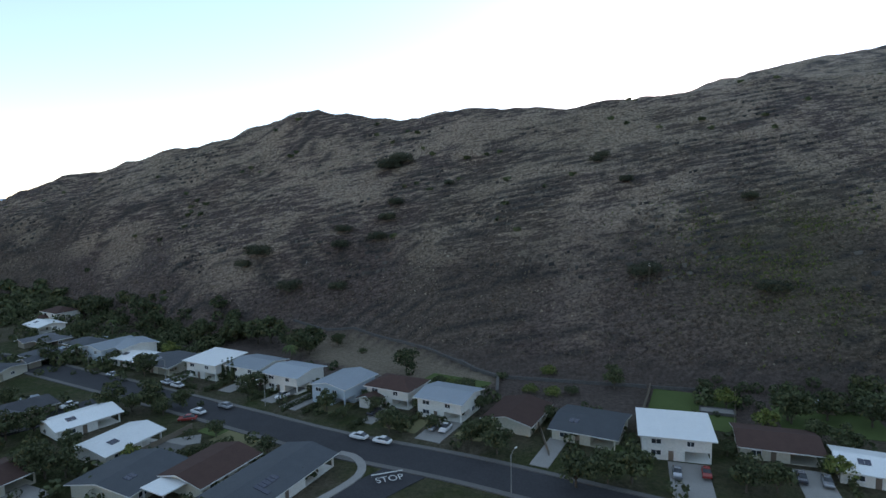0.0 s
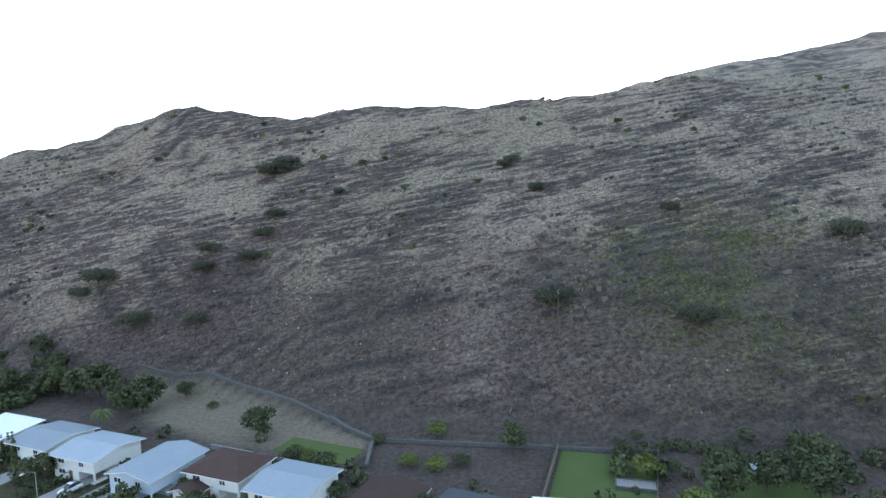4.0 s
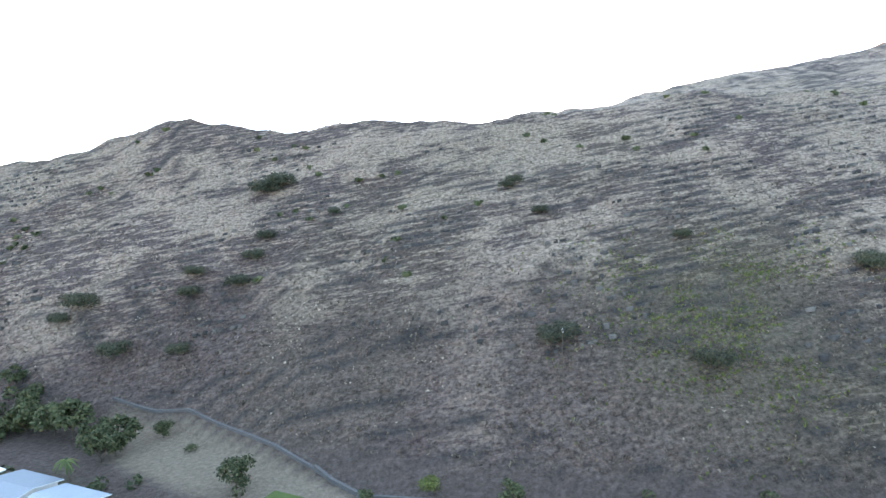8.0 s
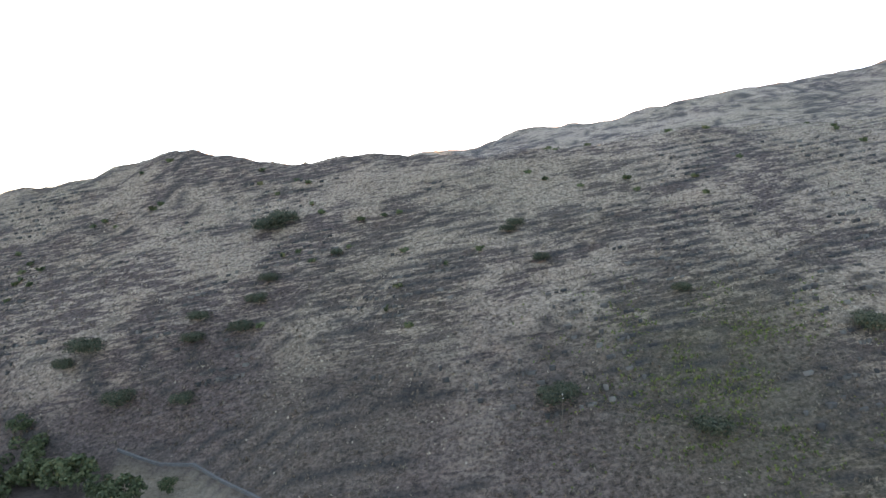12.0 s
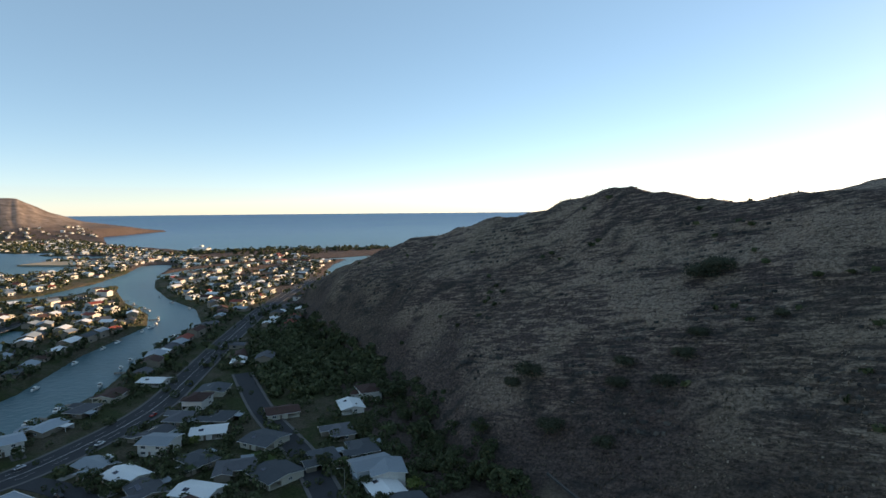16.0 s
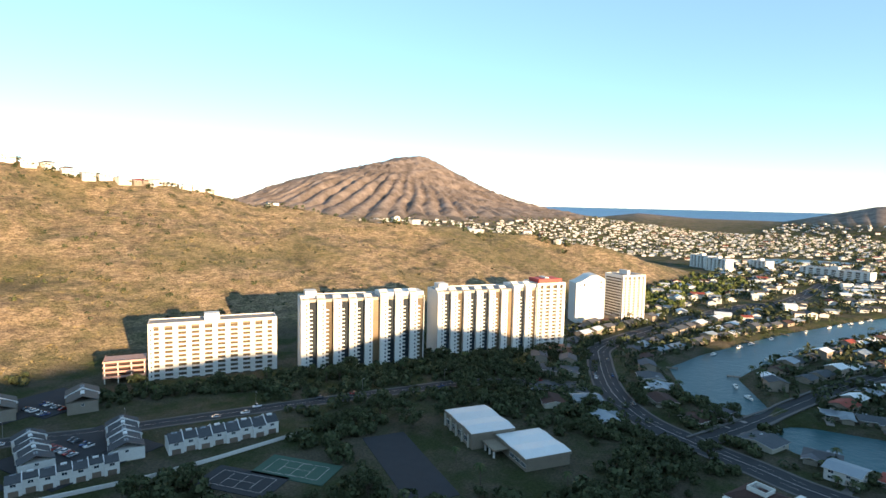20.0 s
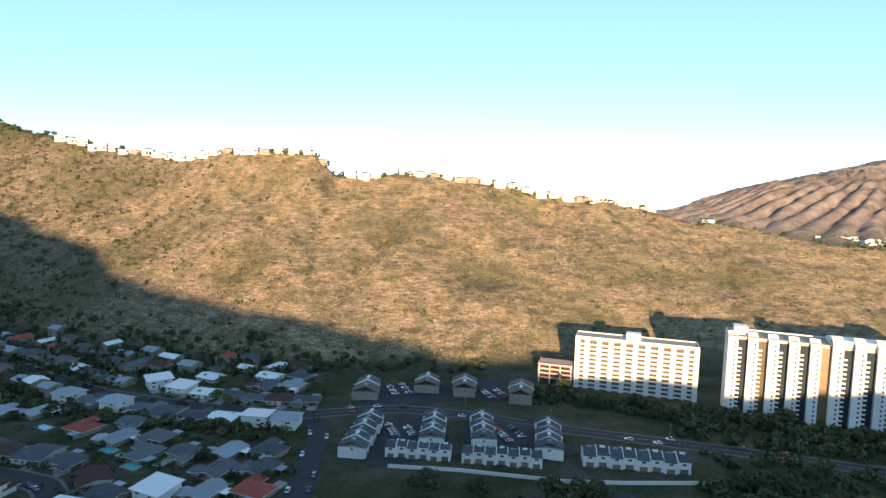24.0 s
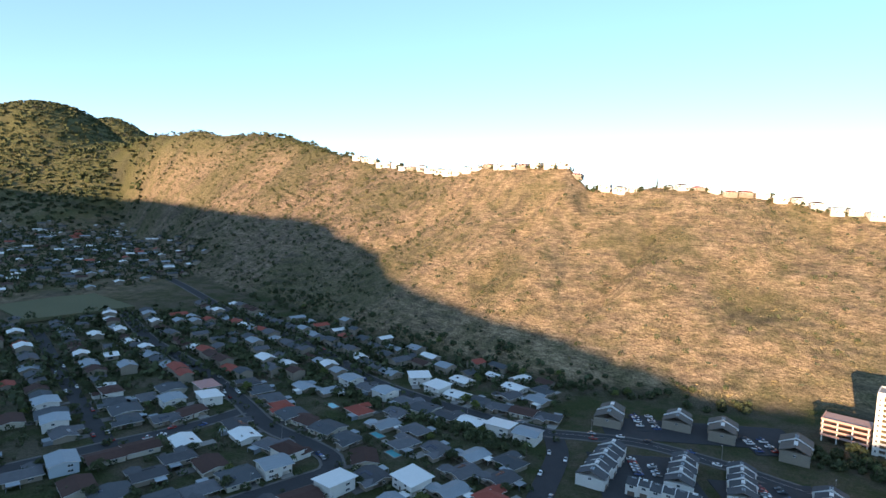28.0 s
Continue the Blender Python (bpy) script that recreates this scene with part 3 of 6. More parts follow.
R_GREY = plain("grey_shingle_roof", (0.085, 0.09, 0.10), (0.165, 0.17, 0.185), 0.4, 7.0, 0.85, by_object=0.7)
R_SLATE = plain("dark_slate_roof", (0.055, 0.065, 0.075), (0.10, 0.11, 0.12), 0.4, 7.0, 0.8, by_object=0.3)
R_BROWN = plain("brown_shake_roof", (0.055, 0.028, 0.024), (0.11, 0.06, 0.05), 0.5, 8.0, 0.9, by_object=0.3)
R_RED = plain("red_tile_roof", (0.26, 0.05, 0.035), (0.40, 0.10, 0.07), 0.5, 7.0, 0.8, by_object=0.3)
R_TEAL = plain("teal_metal_roof", (0.08, 0.26, 0.26), (0.13, 0.36, 0.35), 0.3, 5.0, 0.5)
R_PINK = plain("pink_tile_roof", (0.42, 0.20, 0.18), (0.55, 0.30, 0.27), 0.4, 6.0, 0.8)
W_TAN = plain("tan_wall", (0.24, 0.205, 0.16), (0.36, 0.31, 0.25), 0.3, 4.0, 0.85, by_object=0.25)
W_BLUE = plain("pale_blue_wall", (0.36, 0.46, 0.52), (0.48, 0.57, 0.62), 0.3, 4.0, 0.8)
M_SOLAR = plain("solar_panel", (0.012, 0.016, 0.035), (0.03, 0.035, 0.06), 0.6, 3.0, 0.2, bump=0)
M_TRIM = plain("white_trim", (0.62, 0.62, 0.60), (0.76, 0.76, 0.74), 0.6, 5.0, 0.6)
M_DOOR = plain("painted_door", (0.16, 0.11, 0.08), (0.28, 0.2, 0.15), 0.8, 6.0, 0.6, by_object=0.5)


def window_bm(w, h, bars=1):
    """A window that stands in a wall facing -y: a frame with its mullions (material 0) round sunk panes (material 1)."""
    bm = bmesh.new()
    t = 0.09
    n = bars + 1
    cell = (w - t * (n + 1)) / n
    xs = [-w / 2]
    for i in range(n):
        xs += [xs[-1] + t, xs[-1] + t + cell]
    xs.append(w / 2)
    zs = [0, t, h - t, h]
    grid = [[bm.verts.new((x, -0.07, z)) for z in zs] for x in xs]
    back = [[bm.verts.new((x, 0.05, z)) for z in (0, h)] for x in (-w / 2, w / 2)]
    for i in range(len(xs) - 1):
        for k in range(3):
            ring = [grid[i][k], grid[i + 1][k], grid[i + 1][k + 1], grid[i][k + 1]]
            if k == 1 and i % 2 == 1:
                deep = [bm.verts.new((v.co.x, -0.02, v.co.z)) for v in ring]
                bm.faces.new(deep).material_index = 1
                for q in range(4):
                    bm.faces.new([ring[q], ring[(q + 1) % 4], deep[(q + 1) % 4], deep[q]])
            else:
                bm.faces.new(ring)
    bm.faces.new([*(grid[i][0] for i in range(len(xs))), back[1][0], back[0][0]])
    bm.faces.new([*(grid[i][3] for i in range(len(xs))), back[1][1], back[0][1]])
    bm.faces.new([*grid[0], back[0][1], back[0][0]])
    bm.faces.new([*grid[-1], back[1][1], back[1][0]])
    return bm


def roof_bm(w, d, kind, over, pitch, z, thick=0.22):
    """A roof over a plan w by d whose eaves are at z; ridge along x, or along y for kind 'cross'."""
    bm = bmesh.new()
    W, D = w / 2 + over, d / 2 + over
    if kind == "cross":
        W, D = D, W
    h = D * pitch
    hip = min(D * 0.9, W * 0.8) if kind == "hip" else 0.0
    top = [(-W, -D, 0), (W, -D, 0), (W, D, 0), (-W, D, 0), (-W + hip, 0, h), (W - hip, 0, h)]
    if kind == "shed":
        top = [(-W, -D, 0), (W, -D, 0), (W, D, h * 0.9), (-W, D, h * 0.9), (-W, 0, h * 0.45), (W, 0, h * 0.45)]
    if kind == "cross":
        top = [(-y, x, q) for x, y, q in top]
    up = [bm.verts.new((x, y, z + q + thick)) for x, y, q in top]
    lo = [bm.verts.new((x, y, z + q)) for x, y, q in top]
    for q in ((0, 1, 5, 4), (2, 3, 4, 5)):
        bm.faces.new([up[i] for i in q])
        bm.faces.new([lo[i] for i in q[::-1]])
    rim = [(0, 1), (2, 3)]
    if hip:
        for q in ((1, 2, 5), (3, 0, 4)):
            bm.faces.new([up[i] for i in q])
            bm.faces.new([lo[i] for i in q[::-1]])
        rim += [(1, 2), (3, 0)]
    else:
        rim += [(1, 5), (5, 2), (3, 4), (4, 0)]
    for a, b in rim:
        bm.faces.new([up[a], lo[a], lo[b], up[b]]).material_index = 1
    return bm, h


def make_house(label, w, d, storeys, kind, pitch, roof_m, wall_m, over=0.8, solar=0, wing=0, carport=True):
    """A house on its lot, its front towards -y, standing on z = 0."""
    e = empty("house", Matrix.Identity(4), label, "house", "houses of the neighbourhood")
    H = 2.35 * storeys + 0.3
    c = w * 0.12
    if carport:
        # an open carport under the front corner
        bm = boxes((-w / 2, c, -d / 2, d / 2, -3.5, H), (c, w / 2, -d / 2 + 5, d / 2, -3.5, H), (c, w / 2, -d / 2, -d / 2 + 5, 2.25, H), (c, w / 2, -d / 2, -d / 2 + 5, -3.5, 0.05), (w / 2 - 0.3, w / 2, -d / 2, -d / 2 + 0.3, 0.05, 2.25))
    else:
        bm = boxes((-w / 2, w / 2, -d / 2, d / 2, -3.5, H))
    if kind in ("gable", "cross", "shed"):
        # gable ends under the roof
        rise = (d / 2 if kind == "gable" else w / 2) * pitch
        if kind == "gable":
            for x in (-w / 2, w / 2):
                bm.faces.new([bm.verts.new(p) for p in ((x, -d / 2, H), (x, d / 2, H), (x, 0, H + rise))])
        elif kind == "cross":
            for y in (-d / 2, d / 2):
                bm.faces.new([bm.verts.new(p) for p in ((-w / 2, y, H), (w / 2, y, H), (0, y, H + rise))])
        else:
            r = d / 2 * pitch * 0.9
            box(bm, -w / 2, w / 2, d / 2 - 0.2, d / 2, H, H + r)
            for x in (-w / 2, w / 2):
                bm.faces.new([bm.verts.new(p) for p in ((x, -d / 2, H), (x, d / 2, H), (x, d / 2, H + r))])
    part("wall", bm, wall_m, e)
    bm, rise = roof_bm(w, d, kind, over, pitch, H - over * pitch * (kind != "shed"))
    roof = part("roof", bm, [roof_m, M_TRIM], e)
    if wing:
        bm, r2 = roof_bm(w * 0.42, d * 0.5, "cross", over, pitch, 2.3)
        for v in bm.verts:
            v.co.x += wing * w * 0.30
            v.co.y -= d * 0.62
        part("porch_roof", bm, [roof_m, M_TRIM], e)
        part("porch_wall", boxes((wing * w * 0.30 - w * 0.2, wing * w * 0.30 + w * 0.2, -d * 0.86, -d * 0.5, -1, 2.45)), wall_m, e)
    if storeys == 1 and wing:
        # a flat patio cover behind the house
        side = -1 if wing > 0 else 1
        x0, x1 = sorted((side * w * 0.08, side * w * 0.44))
        part("patio_cover", boxes((x0, x1, d / 2 + 0.05, d / 2 + 4.2, 2.15, 2.32), (x0, x0 + 0.12, d / 2 + 0.05, d / 2 + 4.1, -1, 2.15), (x1 - 0.12, x1, d / 2 + 3.9, d / 2 + 4.1, -1, 2.15)), R_PALE if roof_m is not R_PALE else R_WHITE, e)
    wins = []
    for s in range(storeys):
        z = 0.95 + 2.35 * s
        wins += [(-w * 0.30, -d / 2, z, 0, 2.0), (w / 2 * (1 if s == 0 else -1), d * 0.1, z, 90 if s == 0 else -90, 1.6), (-w * 0.2, d / 2, z, 180, 2.2)]
        if s:
            wins.append((w * 0.2, -d / 2, z, 0, 1.5))
    for x, y, z, turn, ww in wins:
        o = part("window", window_bm(ww, 1.15), [M_TRIM, M_GLASS], e)
        o.matrix_local = pose(x, y, z, 0, 0, turn)
    part("door", boxes((-w * 0.12, -w * 0.12 + 1.0, -d / 2 - 0.04, -d / 2 + 0.05, 0.0, 2.1)), M_DOOR, e)
    for i in range(solar):
        bm = bmesh.new()
        box(bm, -0.5, 0.5, -0.85, 0.85, 0.0, 0.06)
        o = part("solar_panel", bm, M_SOLAR, e)
        yy = -d * 0.22
        zz = H - over * pitch + (d / 2 + over + yy) * pitch + 0.27 if kind in ("gable", "hip") else H + 0.6
        o.matrix_local = pose(-w * 0.25 + (i % 5) * 1.08, yy + (0 if i < 5 else -1.8 * math.cos(math.atan(pitch))), zz - (0 if i < 5 else 1.8 * math.sin(math.atan(pitch))), math.degrees(math.atan(pitch)), 0, 0)
    return e


PROTO = {
    "white": make_house("white-roofed house with white rendered walls", 14, 10.5, 1, "gable", 0.22, R_WHITE, M_WHITE, solar=2),
    "white_two": make_house("two-storey white house with a bright white metal roof", 13.2, 11.2, 2, "shed", 0.16, R_WHITE, M_WHITE, 1.0),
    "pale": make_house("two-storey cream house with a pale blue-grey roof", 12.2, 11.5, 2, "gable", 0.17, R_PALE, M_WHITE, 0.9),
    "pale_low": make_house("low house with a pale grey-blue roof and porch", 13.5, 9.5, 1, "gable", 0.24, R_PALE, W_TAN, wing=1),
    "grey": make_house("low house with grey shingle roof and tan walls", 13.5, 9.5, 1, "hip", 0.30, R_GREY, W_TAN, wing=-1),
    "grey_solar": make_house("grey-roofed house with dark solar panels", 13, 10, 1, "gable", 0.24, R_GREY, W_TAN, solar=6, wing=1),
    "slate": make_house("house with dark slate roof and white trim", 14, 14.5, 1, "gable", 0.16, R_SLATE, M_CREAM, solar=2),
    "slate_hip": make_house("dark hip-roofed house with tan walls", 13.2, 9.8, 1, "hip", 0.30, R_SLATE, W_TAN, wing=1),
    "brown": make_house("house with dark brown shake roof", 14.5, 11.5, 1, "gable", 0.22, R_BROWN, M_CREAM),
    "brown_two": make_house("two-storey white house with a brown roof", 13, 10, 2, "hip", 0.34, R_BROWN, M_WHITE, wing=-1),
    "red": make_house("low house with faded red tile roof", 14, 10, 1, "hip", 0.36, R_RED, W_TAN, wing=1),
    "teal": make_house("low house with a teal metal roof", 17, 10, 1, "gable", 0.2, R_TEAL, M_CREAM),
    "pink": make_house("two-storey pink house with a pink tile roof", 15, 11, 2, "hip", 0.32, R_PINK, W_TAN),
    "blue": make_house("two-storey pale blue house with blue-grey roof", 11, 14, 2, "cross", 0.2, R_PALE, W_BLUE, 0.7),
    "wide_grey": make_house("long grey-roofed house with a white edge", 24, 12, 1, "gable", 0.2, R_SLATE, M_WHITE, solar=6),
}
USED = set()
HOUSES, FAR, DRIVES = [], [], []


def place(ob, key, x, y, turn, z=None):
    """Set a built thing down, or a copy of it once it stands."""
    m = Matrix.Translation((x, y, ground_z(x, y) if z is None else z)) @ pose(0, 0, 0, 0, 0, turn)
    if key in USED:
        return copy_thing(ob, m)
    USED.add(key)
    ob.matrix_world = m
    return ob


def put_house(key, x, y, turn, z=None, limit=378):
    """A house; those far off are gathered, to be built as one mass."""
    HOUSES.append((x, y))
    if math.hypot(x, y) < limit and y < 60 and ground_h(x, y) < 0.3:
        DRIVES.append((x, y, turn))
    if math.hypot(x, y) > limit:
        FAR.append((x, y, turn))
        return None
    return place(PROTO[key], key, x, y, turn, z)


BLOCKED = [(-165, 10, -366, -214), (-236, -176, -172, -98), (-246, -195, -58, -2), (-245, -198, 0, 36), (-146, -103, -209, -164), (-186, -158, -186, -160), (-178, -150, -160, -128)]
ROADS = [(LINES[k], STREETS[k][1]) for k in STREETS]


ROAD_POINTS = np.vstack([l for l, w in ROADS])
ROAD_HALF = np.concatenate([np.full(len(l), w / 2) for l, w in ROADS])


def road_gap(x, y):
    return float(np.min(np.hypot(ROAD_POINTS[:, 0] - x, ROAD_POINTS[:, 1] - y) - ROAD_HALF))


NO_HOUSES = [(-268, -150, -222, -58), (456, 592, -462, -352), (-335, -264, 142, 230), (-440, -335, 172, 290)]


def free(x, y, near=14.0, road=7.5, wet=7.0):
    if any(a < x < b and c < y < d for a, b, c, d in BLOCKED + NO_HOUSES):
        return False
    if any(abs(x - p) < near and abs(y - q) < near and math.hypot(x - p, y - q) < near for p, q in HOUSES):
        return False
    return ground_h(x, y) < 0.35 and float(water_depth(np.array([x]), np.array([y]))[0]) < -wet and road_gap(x, y) > road


WEST_TURN = -18.6
for key, x, y, turn in (
    ("blue", -69, 95.5, -18), ("brown_two", -53.5, 94.5, -18), ("pale", -38, 88, -18), ("brown", -20.5, 84, 72), ("slate", -3.5, 79.5, -18),
    ("white_two", 13.3, 73, -6), ("brown", 34, 75, -10), ("white", 49, 65.5, -16), ("pale", -87, 102.5, -18), ("pale", -102, 108.5, -18), ("white_two", -118, 111, -18),
    ("slate", -136.5, 116, -18), ("white", -152.5, 119, -18), ("blue", -167, 124, -18), ("slate_hip", -186, 134, -20), ("white", -231, 160, -24),
    ("brown_two", -239, 177, -20), ("grey", -207, 138, -22), ("slate_hip", -189, 118, -18),
    ("wide_grey", -66, 46, 75), ("slate", -94.5, 43.5, 82), ("white", -108.5, 57, 78), ("white", -128, 67.5, 65), ("brown", -80.5, 48.5, 75), ("grey", -150, 72, 60), ("slate", -148, 48, 70), ("brown", -122, 36, 75), ("pale_low", -104, 22, 80), ("grey", -80, 22, 75),
    ("pale", -246, 76, 40), ("white", -248, 97, 60), ("slate_hip", -222, 82, 10), ("slate", -222, 110, 20), ("white", -196, 72, 30), ("grey", -206, 90, 60), ("brown", -248, 132, 70),
    ("slate", -190, 98, 5), ("pale", -160, 126, -30), ("pink", 233, -281, -30), ("red", 130, -285, -30), ("white", 190, -215, -30), ("white", 168, -232, -30), ("teal", -395, 178, 38), ("red", -288, 0, 85),
    ("pale", -291, 30, 90), ("grey", -295, -28, 95), ("white", -345, 105, 40), ("white_two", 118, -352, -150),
):
    put_house(key, x, y, turn)

rnd = random.Random(11)
MIXED = ["red"] + ["grey"] * 6 + ["slate"] * 5 + ["grey_solar"] * 4 + ["pale_low"] * 4 + ["slate_hip"] * 3 + ["brown"] * 4 + ["white"] * 2 + ["pale"] + ["brown_two", "brown_two", "white_two", "blue"]


def rows_along(line, offset, spacing, sides=(1, -1), reach=640, pick=MIXED, start=0.0, near=14.0):
    """Houses side by side along a line, their fronts turned to it."""
    n = normals(line)
    run = np.concatenate([[0], np.cumsum(np.hypot(*np.diff(line, axis=0).T))])
    for side in sides:
        s = spacing / 2 + start
        while s < run[-1]:
            x, y = np.interp(s, run, line[:, 0]), np.interp(s, run, line[:, 1])
            nx_, ny_ = np.interp(s, run, n[:, 0]), np.interp(s, run, n[:, 1])
            s += spacing * rnd.uniform(0.94, 1.1)
            off = side * (offset + rnd.uniform(-1, 1.5))
            px, py = x + nx_ * off, y + ny_ * off
            if math.hypot(px, py) > reach or (abs(py) < 150 and px > -180 and py < 40) or (px > -60 and 0 < py < 62) or not free(px, py, near):
                continue
            put_house(rnd.choice(pick), px, py, math.degrees(math.atan2(-side * ny_, -side * nx_)) + 90 + rnd.uniform(-5, 5))


for k in ("one", "two", "five", "six", "seven", "four", "cross"):
    rows_along(LINES[k], 15.5, 15.6, near=13.2)
for pts, half in CANALS[:3]:
    rows_along(smooth_line(pts), half + 14, 17.0, reach=640)
rows_along(LINES["bridge"], 16, 17, reach=640)
rows_along(LINES["main"], 22, 18, reach=600)
rows_along(LINES["main"], 40, 18, reach=600)
for gx_ in np.arange(36, 620, 18.0):
    for gy_ in np.arange(-470, -150, 18.0):
        if free(gx_, gy_, 15.5) and math.hypot(gx_, gy_) < 600 and rnd.random() < 0.8:
            put_house(rnd.choice(MIXED), gx_, gy_, rnd.choice((-30, 60, 150)))
for gx_ in np.arange(-640, -280, 19.0):
    for gy_ in np.arange(-130, 260, 19.0):
        if free(gx_, gy_, 15.5) and math.hypot(gx_, gy_) < 600:
            put_house(rnd.choice(MIXED), gx_, gy_, rnd.uniform(0, 360))
# houses along the crest of the sunlit ridge
for i in range(46):
    x = -330 + i * 16.5
    if 18 < x < 48 or (-40 < x < -25):
        continue
    y = -float(np.interp(x, EAST[1][0], EAST[1][1])) + rnd.uniform(0, 7)
    HOUSES.append((x, y))
    put_house(rnd.choice(["white", "white_two", "pale", "brown_two", "white_two", "red"]), x, y, 180 + rnd.uniform(-20, 20), ground_z(x, y) + 0.9, 2000)
for key in PROTO:
    if key not in USED:
        put_house(key, 230 + 20 * len(USED), -100, 0, None, 9000)

# ---- apartment towers ----
M_AMBER = plain("bronze_glazing", (0.12, 0.078, 0.042), (0.25, 0.17, 0.092), 0.3, 2.0, 0.35, bump=0)
M_PINKROOF = plain("red_roof_cap", (0.42, 0.07, 0.06), (0.52, 0.12, 0.10), 0.5, 4.0, 0.7)


def shared(name, bm, material):
    me = bpy.data.meshes.new(name)
    bm.to_mesh(me)
    bm.free()
    for mm in (material if isinstance(material, (list, tuple)) else [material]):
        me.materials.append(mm)
    return me


def child(name, me, parent, x, y, z, turn=0.0):
    ob = new(name, me)
    ob.parent = parent
    ob.matrix_local = pose(x, y, z, 0, 0, turn)
    return ob


def facing(p0, p1, z):
    """A frame at p0 with x along p0 to p1 and -y towards the valley's middle; swaps the ends if need be."""
    a, b = Vector(p0), Vector(p1)
    d = (b - a).normalized()
    if Vector((d.y, -d.x)).dot(-a) < 0:
        a, b, d = b, a, -d
    return Matrix.Translation((a.x, a.y, z)) @ Matrix.Rotation(math.atan2(d.y, d.x), 4, "Z"), (b - a).length


def make_tower(label, p0, p1, depth, floors, bays, style, z=1.0, fh=2.75, crown=0):
    """An apartment tower; crown: how many bays at its far end rise a storey higher."""
    m, L = facing(p0, p1, z)
    e = empty("apartment_tower", m, label, "apartment building", "towers at the foot of the hill")
    H = floors * fh + 2.5
    part("core", boxes((0.4, L - 0.4, 1.7, depth - 0.4, -2, H - 0.5)), M_CREAM, e)
    part("parapet", boxes(*([(0, L, 0, 0.35, H - 1.2, H + 0.6)] if style == "balconies" else []), (0, L, depth - 0.35, depth, H - 1.2, H + 0.6), (0, 0.35, 0.35, depth - 0.35, H - 1.2, H + 0.6), (L - 0.35, L, 0.35, depth - 0.35, H - 1.2, H + 0.6)), M_WHITE, e)
    part("roof_deck", boxes((0.35, L - 0.35, 0.35, depth - 0.35, H - 0.3, H)), M_CONCRETE, e)
    for x0 in (0.0, L - 0.4):
        part("end_wall", boxes((x0, x0 + 0.4, 0, depth, -2, H - 1.2)), M_WHITE, e)
    bw = L / bays
    if style == "balconies":
        pw = bw * 0.2
        pier = shared("pier", boxes((-pw, pw, -0.25, 1.7, -2, H - 1.2)), M_WHITE)
        balcony = shared("balcony", boxes((pw, bw - pw, 0.0, 1.7, -0.15, 0.0), (pw, bw - pw, 0.0, 0.14, 0.0, 0.95), (pw + 0.1, bw - pw - 0.1, 1.45, 1.52, 0.95, 2.35, 1)), [M_WHITE, M_BRONZE])
        slot = shared("window", window_bm(0.9, 1.3, 0), [M_TRIM, M_GLASS])
        glaze = shared("glazing", boxes((pw, bw - pw, 1.56, 1.68, 0.2, H - 1.5)), M_BALCONY)
        for b in range(bays + 1):
            child("pier", pier, e, min(max(b * bw, pw), L - pw), 0, 0)
        for b in range(bays):
            child("glazing", glaze, e, b * bw, 0, 0)
            for f in range(floors):
                child("balcony", balcony, e, b * bw, 0, 0.4 + f * fh)
        for f in range(floors):
            child("window", slot, e, pw, -0.25, 1.3 + f * fh)
    else:
        pw = bw * 0.5
        pier = shared("pier", boxes((0, pw, -1.3, 1.7, -2, H - 1.4)), M_WHITE)
        tall = shared("pier", boxes((0, pw, -1.3, 1.7, -2, H - 1.4 + fh)), M_WHITE)
        slot = shared("window", window_bm(1.1, 1.35, 0), [M_TRIM, M_GLASS])
        balcony = shared("balcony", boxes((pw, pw + (bw - pw) * 0.42, -0.3, 1.7, -0.15, 0.0), (pw, pw + (bw - pw) * 0.42, -0.3, -0.18, 0.0, 0.8)), M_WHITE)
        glaze = [shared("glazing", boxes((pw, bw, 1.3, 1.68, -1, H - 2)), mm) for mm in (M_GLASS, M_BRONZE, M_AMBER)]
        bm = bmesh.new()
        v = [bm.verts.new(q) for q in ((0, -1.3, 0), (pw, -1.3, 0), (pw, 4.5, 0), (0, 4.5, 0), (0, 4.5, 3.4), (pw, 4.5, 3.4))]
        for q in ((0, 1, 5, 4), (1, 2, 5), (3, 0, 4), (2, 3, 4, 5), (3, 2, 1, 0)):
            bm.faces.new([v[i] for i in q])
        cap = shared("roof_slope", bm, M_WHITE)
        light = shared("skylight", boxes((pw * 0.12, pw * 0.88, 0.5, 3.4, 2.1, 2.25)), M_GLASS)
        block = shared("roof_block", boxes((0, bw * crown, 1.8, depth * 0.8, H, H + fh)), M_WHITE)
        if crown:
            child("roof_block", block, e, L - bw * crown, 0, 0)
        for b in range(bays):
            up = fh if b >= bays - crown else 0.0
            child("pier", tall if up else pier, e, b * bw, 0, 0)
            child("roof_slope", cap, e, b * bw, 0, H - 1.4 + up)
            child("skylight", light, e, b * bw, 0, H - 1.9 + up)
            child("glazing", glaze[2 if b == bays - crown - 1 else (0, 1, 0)[b % 3]], e, b * bw, 0, 0)
            for f in range(floors):
                child("window", slot, e, b * bw + pw * 0.68, -1.3, 0.9 + f * fh)
                if f < floors - 1 and b != bays - crown - 1:
                    child("balcony", balcony, e, b * bw, 0, 0.4 + f * fh)
    part("lift_house", boxes((L * 0.42, L * 0.54, depth * 0.3, depth * 0.75, H, H + 4.0)) if style == "balconies" else boxes((L * 0.04, L * 0.13, depth * 0.3, depth * 0.75, H, H + 4.4)), M_WHITE, e)
    return e


make_tower("twelve-storey white apartment block with balcony bays", (-139, -340), (-205, -309), 15, 11, 10, "balconies", 1.2, 2.75)
